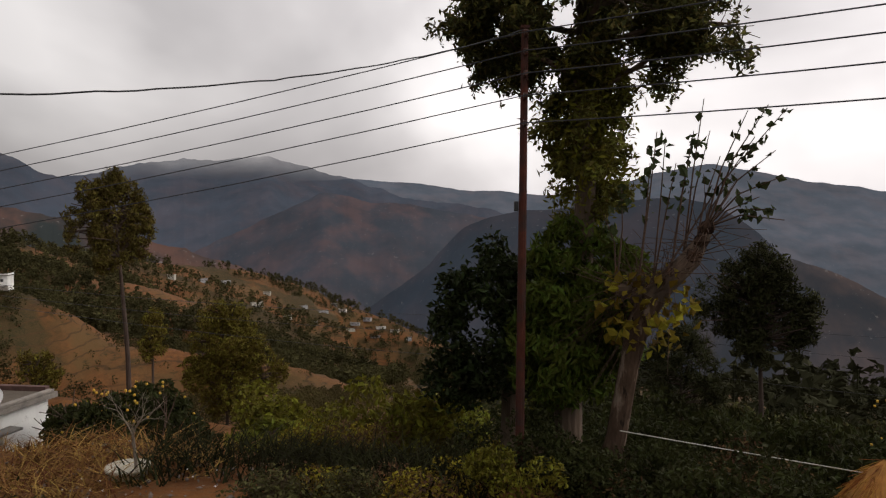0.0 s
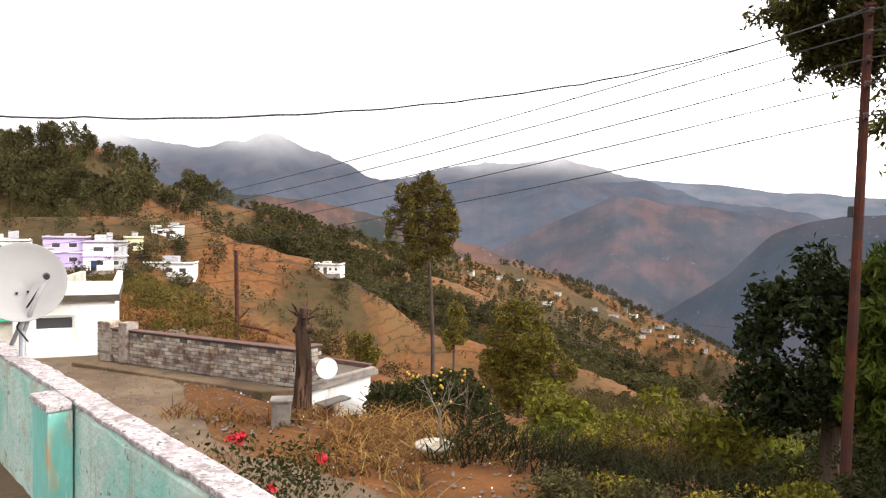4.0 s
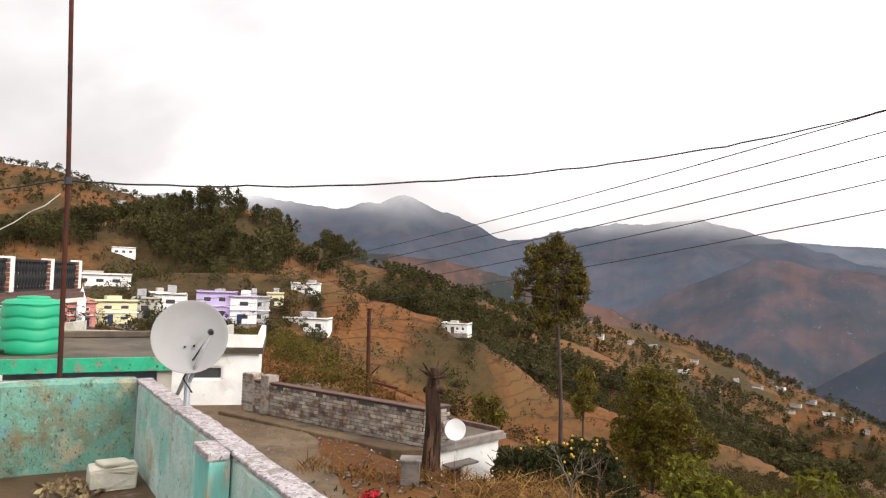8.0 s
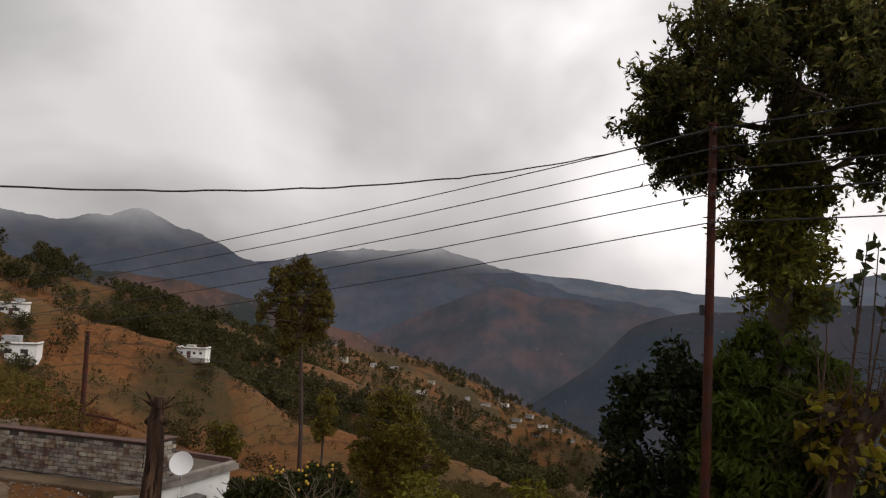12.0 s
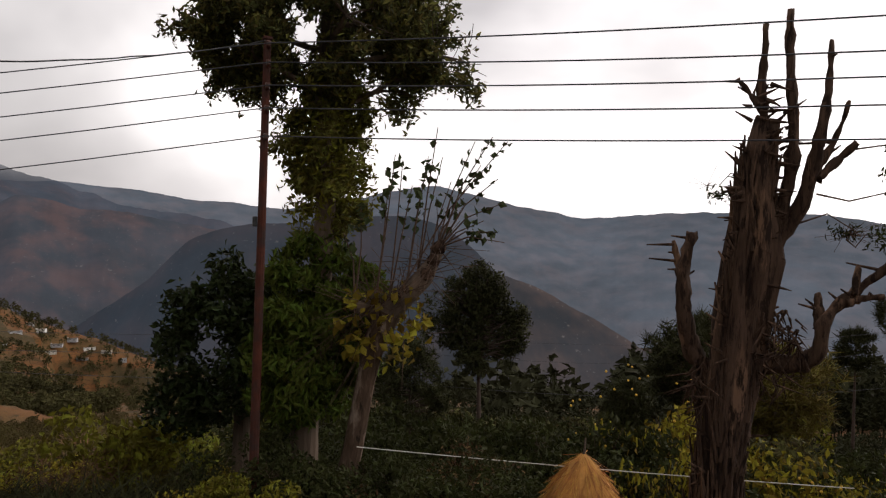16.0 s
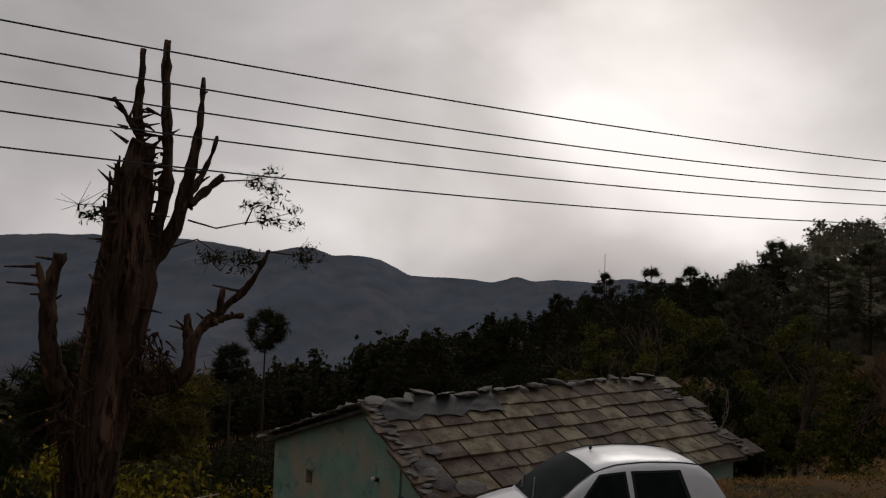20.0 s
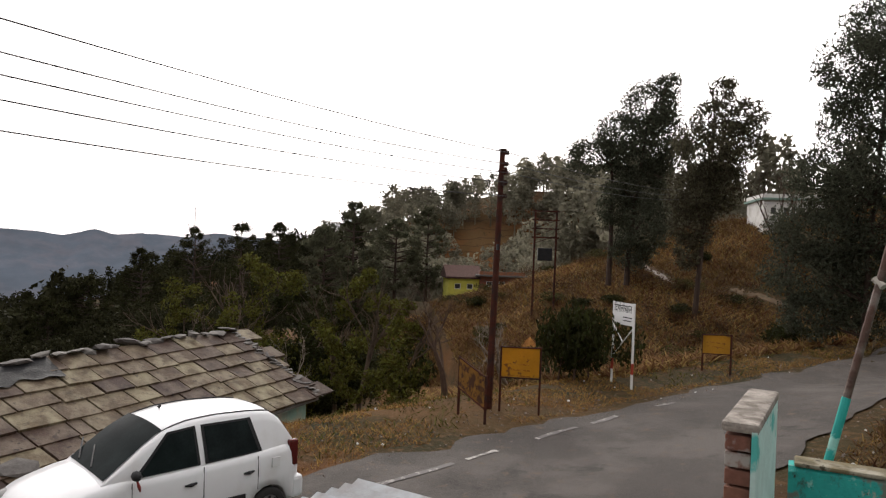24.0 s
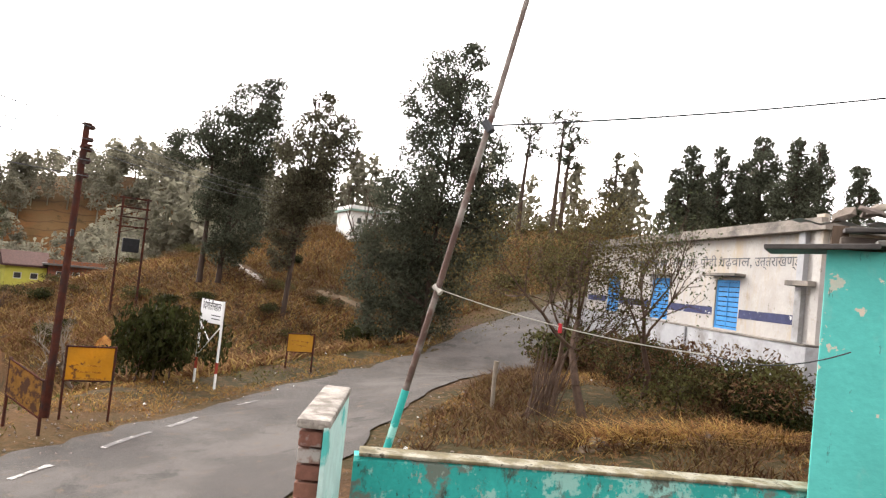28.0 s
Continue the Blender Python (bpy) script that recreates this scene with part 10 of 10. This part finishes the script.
woods("hillside_scrub", p, rg.uniform(0.6, 2.4, len(p)), SCRUB, "scattered scrub over the orange hillside", 14, "bush", seed=4)
p = scatter(rg, 2400, -58, 8, 60, 300, lambda a, r: ((a > -34) | (r > 90)) & ((a < -26) | (r < 105) | (r > 195)), 14, scale=26, cut=0.10)
s_ = rg.uniform(2.5, 5.5, len(p))
far_ = np.hypot(p[:, 0], p[:, 1]) > 110
woods("hillside_trees", p[far_], s_[far_], WOODM, "small trees down the valley side", 30, "bush", seed=14)
q = scatter(rg, 520, 98, 121, 82, 236, None, 25, scale=22, cut=-0.1)
woods("pine_wood", q, rg.uniform(6, 13, len(q)), WOODH, "pines over the slope, coloured pale for haze", 100, seed=25, wide=1.2)
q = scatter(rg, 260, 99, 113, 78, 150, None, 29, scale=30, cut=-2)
woods("pine_wood", q, rg.uniform(4, 8, len(q)), WOODH, "trees behind the yellow house, coloured pale for haze", 110, "bush", seed=29)
q = scatter(rg, 900, -33, 2, 32, 112, None, 33, scale=12, cut=0.0)
woods("slope_bushes", q, rg.uniform(0.7, 2.0, len(q)), SCRUB, "olive bushes over the slope below the track", 70, "bush", seed=33)
q = np.array(VILLAGE_TREES)
q[:, 2] = lie(q[:, 0], q[:, 1])
woods("village_trees", q, rg.uniform(2.0, 4.5, len(q)), WOODM, "small trees round the village houses", 60, "bush", seed=26)
q = scatter(rg, 1700, -52, -27, 22, 75, lambda a, r: ((a > -44) | (r > 34)) & ((a < -40) | (rg.random(len(a)) < 0.07)), 27, scale=7, cut=0.13)
woods("slope_bushes", q, rg.uniform(0.4, 1.6, len(q)), mat("golden_scrub", (0.10, 0.078, 0.02), 0.9, spread=0.5, scale=0.2, fine=1.0, island=0.25, bump=0, transl=0.35, coords="World"), "golden olive bushes on the slope behind the brick wall", 80, "bush", seed=27)
p = scatter(rg, 3000, 40, 126, 75, 250, lambda a, r: (a < 103) | (r > 95), 5, scale=40, cut=-0.3)
a_ = np.degrees(np.arctan2(p[:, 0], p[:, 1]))
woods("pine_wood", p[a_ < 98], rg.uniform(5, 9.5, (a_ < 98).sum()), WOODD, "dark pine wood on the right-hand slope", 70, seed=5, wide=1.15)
woods("pine_wood", p[a_ >= 98][::4], rg.uniform(6, 11, len(p[a_ >= 98][::4])), WOODH, "pine wood on the slope, coloured pale for haze", 90, seed=15, wide=1.15)
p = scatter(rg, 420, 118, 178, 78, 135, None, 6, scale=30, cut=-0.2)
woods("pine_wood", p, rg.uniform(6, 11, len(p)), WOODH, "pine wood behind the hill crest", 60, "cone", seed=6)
p = scatter(rg, 900, 100, 150, 34, 78, None, 7, scale=14, cut=0.0)
p = p[near_spine(p[:, 0], p[:, 1], ROAD)[0] > 5]
woods("bank_scrub", p, rg.uniform(0.4, 1.1, len(p)), mat("red_brown_scrub", (0.15, 0.085, 0.04), 0.9, spread=0.4, scale=0.2, fine=1, island=0.5, bump=0, coords="World"), "dry red-brown scrub on the bank", 22, "bush", seed=7)
p = scatter(rg, 1500, 5, 75, 40, 330, lambda a, r: (a < 44) | (r > 120), 8, scale=30, cut=-0.1)
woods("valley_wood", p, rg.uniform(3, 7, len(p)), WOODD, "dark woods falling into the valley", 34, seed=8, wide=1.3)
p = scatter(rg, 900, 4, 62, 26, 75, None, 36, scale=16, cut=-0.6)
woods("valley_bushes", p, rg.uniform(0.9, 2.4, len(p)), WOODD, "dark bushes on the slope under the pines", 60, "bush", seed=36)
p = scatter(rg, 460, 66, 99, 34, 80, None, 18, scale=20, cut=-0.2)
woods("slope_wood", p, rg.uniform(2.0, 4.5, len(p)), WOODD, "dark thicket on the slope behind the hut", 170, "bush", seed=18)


def grass(name, xy, h0, h1, mt, label, rg, width=0.012, lean=0.5):
    """Blades standing at places on the ground."""
    x, y = xy[:, 0], xy[:, 1]
    b = np.stack([x, y, lie(x, y) - 0.01], 1)
    n = len(b)
    h = rg.uniform(h0, h1, (n, 1))
    d = np.concatenate([rg.normal(size=(n, 2)) * lean, np.ones((n, 1))], 1)
    a = rg.uniform(0, 2 * np.pi, n)
    s = np.stack([np.cos(a), np.sin(a), 0 * a], 1) * width
    m = b + d * h * 0.55
    tip = b + d * h * np.array([1.5, 1.5, 0.95])
    v = np.stack([b - s, b + s, m + s * 0.7, m - s * 0.7, tip], 1).reshape(-1, 3)
    k = np.arange(n)[:, None] * 5
    return tagged(part(name, (v, [k + np.array([[0, 1, 2, 3]]), k + np.array([[3, 2, 4]])]), mt), label, "grass", kind="stuff")


def patch(rg, n, poly_fn, x0, x1, y0, y1, clump=0.0, seed=0):
    x, y = rg.uniform(x0, x1, n), rg.uniform(y0, y1, n)
    m = poly_fn(x, y)
    if clump:
        m &= fbm(x / clump, y / clump, seed, 3) > -0.05
    return np.stack([x[m], y[m]], 1)


def clear_of_road(lo, hi, side=None):
    def fn(x, y):
        d = near_spine(x, y, ROAD)[0]
        inside = np.zeros(len(x), bool)
        # keep off the house and the hut
        inside |= (np.abs((x + 3) * 0.404 + (y + 1) * 0.915) < 4.6) & (np.abs((x + 3) * 0.915 - (y + 1) * 0.404) < 7.6)
        u, w = (x - 11.81) * 0.814 - (y - 5.33) * 0.581, (x - 11.81) * 0.581 + (y - 5.33) * 0.814
        inside |= (u > -0.2) & (u < 8.4) & (w > -2.7) & (w < 3.4)
        return (d > lo) & (d < hi) & ~inside
    return fn


g1 = patch(rg, 170000, clear_of_road(3.0, 13), 9, 30, -24, 1, 1.5, 1)
grass("dry_grass", g1, 0.03, 0.10, DRY, "short dry golden verge grass", rg, 0.008, 0.9)
g2 = patch(rg, 26000, clear_of_road(3.3, 22), 12, 38, -30, 0, 2.5, 2)
grass("green_grass", g2, 0.06, 0.18, mat("olive_grass_blade", (0.091, 0.084, 0.025), 0.9, spread=0.4, island=0.4, bump=0, transl=0.25, coords="World"), "thin olive grass behind the verge", rg, 0.014, 0.8)
g3 = patch(rg, 70000, lambda x, y: near_spine(x, y, ROAD)[0] > 2.9, 0.5, 17, -24, -4.5)
g3 = g3[(np.degrees(np.arctan2(g3[:, 0], g3[:, 1])) > 133) & (np.hypot(g3[:, 0], g3[:, 1]) > 6.6) & ((g3[:, 0] - 4.3) * 0.62 + (g3[:, 1] + 15.75) * 0.78 > 0.5)]
g3b = g3[fbm(g3[:, 0] / 2, g3[:, 1] / 2, 31, 3) > 0.14]
g3 = g3[fbm(g3[:, 0] / 1.2, g3[:, 1] / 1.2, 32, 3) > -0.2]
grass("bank_grass", g3, 0.03, 0.15, mat("tawny_bank_grass", (0.175, 0.101, 0.042), 0.9, spread=0.45, island=0.45, bump=0, transl=0.2, coords="World"), "tawny dead grass on the bank before the school", rg, 0.012, 0.9)
grass("bank_weeds", g3b, 0.1, 0.34, DRYR, "dead red-brown weeds on the bank", rg, 0.012, 0.7)
g4 = patch(rg, 36000, clear_of_road(1.6, 9), -16, 3, 6.5, 18, 1.3, 4)
g4 = g4[~((g4[:, 0] < -7.6) & (g4[:, 1] > 10.6)) & (g4[:, 0] < -0.41 * g4[:, 1])]
grass("tawny_weeds", g4, 0.08, 0.34, mat("tawny_weed_blade", (0.182, 0.091, 0.032), 0.9, spread=0.45, island=0.5, bump=0, transl=0.2, coords="World"), "tawny dead weeds beside the track", rg, 0.012, 0.9)
g5 = patch(rg, 15000, lambda x, y: np.hypot(x + 4.6, y - 10.6) < 1.7 - 0.3 * np.sin(x * 3), -7.5, -2, 8, 13)
grass("straw_heap", g5[::5], 0.1, 0.32, DRY, "bleached straw and weeds heaped by the track", rg, 0.012, 1.2)
g6 = patch(rg, 26000, clear_of_road(4, 14), -4, 12, 8, 20, 1.5, 6)
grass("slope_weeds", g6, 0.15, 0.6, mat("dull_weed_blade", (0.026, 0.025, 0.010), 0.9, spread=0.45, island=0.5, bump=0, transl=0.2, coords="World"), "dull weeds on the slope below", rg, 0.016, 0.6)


# hill path, kept clear of grass
PATHM = mat("pale_wet_path", (0.15, 0.12, 0.095), 0.7, spread=0.25, scale=0.8, coords="World")
trail = []
for ang in (((122.6, -1.9), (121.6, -1.3), (120.4, -0.7), (119.3, -0.2), (119.9, 0.4), (121.0, 1.0)), ((126.6, -2.1), (128.0, -2.4), (129.6, -2.75), (131.0, -3.2))):
    path_line = smooth_line([at(a_, on_ground(a_, e_, 30, 90))[:2] for a_, e_ in ang], 60)
    hp = part("hill_path", ribbon(path_line, 0.26, -0.26, 0.05, 0.2, 4, 4), PATHM if ang[0][0] < 125 else DIRT)
    tagged(hp, "pale wet path climbing the hill", "path", kind="structure")
    trail += [tuple(v[:2]) for v in path_line]
trail = np.array(trail)
g7 = patch(rg, 130000, clear_of_road(5, 70), 14, 62, -58, -2)
g7 = g7[(np.degrees(np.arctan2(g7[:, 0], g7[:, 1])) > 100) & (np.hypot(g7[:, 0], g7[:, 1]) > 21)]
g7 = g7[np.min(np.hypot(g7[:, None, 0] - trail[None, ::3, 0], g7[:, None, 1] - trail[None, ::3, 1]), axis=1) > 0.8]
grass("hill_grass", g7, 0.15, 0.5, mat("russet_hill_grass", (0.189, 0.108, 0.045), 0.9, spread=0.45, scale=0.15, fine=1.0, island=0.5, bump=0, transl=0.2, coords="World"), "russet dead grass over the hillside", rg, 0.04, 0.9)


g8 = patch(rg, 90000, lambda x, y: (x < -0.55 * y) & (x > -1.25 * y), -45, -8, 16, 46, 3.0, 9)
grass("slope_grass", g8, 0.12, 0.45, mat("orange_slope_grass", (0.168, 0.077, 0.028), 0.9, spread=0.5, scale=0.15, fine=1.0, island=0.5, bump=0, transl=0.2, coords="World"), "orange dead grass on the slope behind the houses", rg, 0.03, 0.9)


# stones and litter along the road edges
def pebbles(name, xy, s0, s1, mt, label, rg, lift=0.0):
    ico = np.array([(1, 0, 0), (-1, 0, 0), (0, 1, 0), (0, -1, 0), (0, 0, 0.8), (0, 0, -0.8)], float)
    fc = np.array([(0, 2, 4), (2, 1, 4), (1, 3, 4), (3, 0, 4), (2, 0, 5), (1, 2, 5), (3, 1, 5), (0, 3, 5)])
    n = len(xy)
    s = rg.uniform(s0, s1, (n, 1, 1)) * rg.uniform(0.5, 1.3, (n, 1, 3))
    c = np.stack([xy[:, 0], xy[:, 1], lie(xy[:, 0], xy[:, 1]) + lift], 1)[:, None]
    v = ico[None] * s * (1 + 0.2 * rg.normal(size=(n, 6, 1))) + c
    f = (fc[None] + (np.arange(n) * 6)[:, None, None]).reshape(-1, 3)
    return tagged(part(name, (v.reshape(-1, 3), f), mt), label, "stones", kind="stuff")


q = patch(rg, 5000, clear_of_road(2.2, 4.2), 6, 26, -24, 4)
pebbles("road_grit", q, 0.008, 0.035, STONE, "loose stones along the road edge", rg, 0.035)
q = patch(rg, 900, clear_of_road(2.4, 9), 8, 26, -20, 2)
pebbles("white_litter", q[:70], 0.015, 0.045, WHITEP, "scraps of pale litter on the verge", rg, 0.03)
q = patch(rg, 6000, lambda x, y: near_spine(x, y, ROAD)[0] < 5.5, -16, -1, 4, 13)
q = q[np.hypot(q[:, 0], q[:, 1]) > 5.5]
pebbles("track_rubble", q[:2600], 0.01, 0.045, STONE, "rubble and fallen leaves on the track", rg, 0.035)
q = patch(rg, 700, clear_of_road(2.5, 8), -12, -1, 6.5, 13)
pebbles("track_litter", q[:60], 0.01, 0.028, WHITEP, "white litter among the weeds", rg, 0.05)


# haystack
def haystack(az, r, w, h, seed, sink=0.1):
    rg_ = np.random.default_rng(seed)
    x, y, _ = at(az, r)
    g = ground_z(x, y)
    t = thing("haystack", pose(x, y, g - sink), "conical stack of golden straw", "haystack", "haystacks")
    prof = [(w, 0.0), (w * 1.02, h * 0.15), (w * 0.92, h * 0.4), (w * 0.62, h * 0.7), (w * 0.3, h * 0.9), (0.03, h)]
    part("core", lathe(prof, 20), STRAW, t)
    n = 5200
    f = rg_.random(n)
    zz = f * h
    rad = np.interp(zz, [p[1] for p in prof], [p[0] for p in prof])
    a = rg_.uniform(0, 2 * np.pi, n)
    s = np.stack([rad * np.cos(a) * 0.98, rad * np.sin(a) * 0.98, zz], 1)
    d = np.stack([np.cos(a) * 0.5, np.sin(a) * 0.5, -np.ones(n)], 1) + rg_.normal(size=(n, 3)) * 0.28
    e = s + d / np.linalg.norm(d, axis=1, keepdims=True) * rg_.uniform(0.12, 0.34, (n, 1))
    part("thatch", rods(s, e, 0.004, 0.003, 3), STRAW, t)["kind"] = "stuff"
    part("pole_tip", tube([(0, 0, h * 0.9), (0.03, 0, h + 0.2)], [0.02, 0.012], 6), BARK, t)


haystack(35.6, 9.3, 0.63, 0.98 - ground_z(*at(35.6, 9.3)[:2]), 1)
haystack(111.7, 42, 0.6, 1.6, 2)
# wall top and stones near the haystack
hx, hy, _ = at(37.0, 7.6)
wl_ = part("low_stone_wall", boxes((-0.9, -0.15, -0.5, 0.9, 0.15, 0.52), bevel=0.03), CONC)
wl_.matrix_basis = pose(hx, hy, ground_z(hx, hy), 0, 0, -40)
tagged(wl_, "low mossy concrete wall by the haystack", "wall")
# rail fence behind the bench
f0, f1 = at(54.5, 12.2), at(60.0, 12.6)
fence = thing("pole_fence", pose(f0[0], f0[1], ground_z(*f0[:2])), "rough wooden pole fence", "fence")
dv = Vector((f1[0] - f0[0], f1[1] - f0[1], ground_z(*f1[:2]) - ground_z(*f0[:2])))
for k in range(3):
    part("rail", tube([(0, 0, 0.3 + 0.22 * k), tuple(dv * 0.5 + Vector((0, 0, 0.34 + 0.22 * k))), tuple(dv + Vector((0, 0, 0.32 + 0.22 * k)))], 0.02, 6), TWIG, fence)
for k in range(4):
    part("post", tube([tuple(dv * (k / 3) + Vector((0, 0, -0.2))), tuple(dv * (k / 3) + Vector((0, 0, 0.8)))], 0.03, 6), TWIG, fence)
# stick bundle, post and rubble below the thorn tree
sx, sy, _ = at(145.4, 13.6)
sg = ground_z(sx, sy)
sb = thing("stick_bundle", frame_at(145.4, 13.6, sg), "leaning bundle of dry brushwood sticks", "sticks")
rg_ = np.random.default_rng(8)
s = np.stack([rg_.normal(size=30) * 0.15, rg_.normal(size=30) * 0.12, np.zeros(30) - 0.05], 1)
e = s * np.array([0.7, 0.8, 1]) + np.stack([rg_.normal(size=30) * 0.16 + 0.12, rg_.normal(size=30) * 0.12, rg_.uniform(0.6, 1.45, 30)], 1)
for p_, q_ in zip(s, e):
    part("stick", rods([p_], [q_], 0.018, 0.010, 5), TWIG, sb)
ex, ey, _ = at(141.6, 14.2)
pst = part("fence_post", tube([(0, 0, -0.2), (0.01, 0, 0.7), (0.0, 0, 0.98)], [0.045, 0.04, 0.05], 8), TWIGP)
pst.matrix_basis = pose(ex, ey, ground_z(ex, ey))
tagged(pst, "short weathered wooden post", "post")
rg_ = np.random.default_rng(9)
EARTHY = mat("earth_stained_stone", (0.15, 0.11, 0.075), 0.95, spread=0.4, scale=5, fine=30, per_object=0.3, coords="World")
bank_row = [at(a_, on_ground(a_, e_, 6, 30))[:2] for a_, e_ in ((148.8, -11.9), (152.0, -11.1), (155.0, -10.6), (157.6, -10.2), (160.5, -9.6), (163.4, -9.2))]
row_line = np.array(smooth_line(bank_row, 40))
for k in range(22):
    x, y = row_line[int(k * 1.25)][:2]
    bm = bmesh.new()
    bmesh.ops.create_icosphere(bm, subdivisions=1, radius=0.5)
    for v in bm.verts:
        v.co *= 1 + 0.4 * noise.noise(v.co * 2 + Vector((k * 3, 0, 0)))
    st_ = part("bank_stone", bm, EARTHY)
    st_.matrix_basis = pose(x, y, ground_z(x, y) - 0.04, rg_.normal() * 20, rg_.normal() * 20, rg_.uniform(0, 90)) @ Matrix.Diagonal((rg_.uniform(0.3, 0.6), rg_.uniform(0.2, 0.4), rg_.uniform(0.14, 0.26), 1))
    tagged(st_, "rough stone of the dry bank wall", "stone", "stones of the bank wall")
n_ = 2400
pick = row_line[rg_.integers(0, 40, n_)][:, :2] * (1.0 + np.abs(rg_.normal(size=(n_, 1))) * 0.02 + 0.006) + rg_.normal(size=(n_, 2)) * 0.1
grass("dry_straw", pick, 0.12, 0.34, DRY, "golden dry straw lying along the bank wall", rg_, 0.011, 1.4)
for k, (az, el, w, h) in enumerate(((161.2, -8.4, 0.75, 0.85), (162.9, -8.6, 0.7, 0.6), (159.6, -8.0, 0.55, 0.9))):
    shrub("dark", az, on_ground(az, el, 8, 30), w, h, k=k, group="green bushes at the school wall", name="bush", label="dark green bush against the school wall")
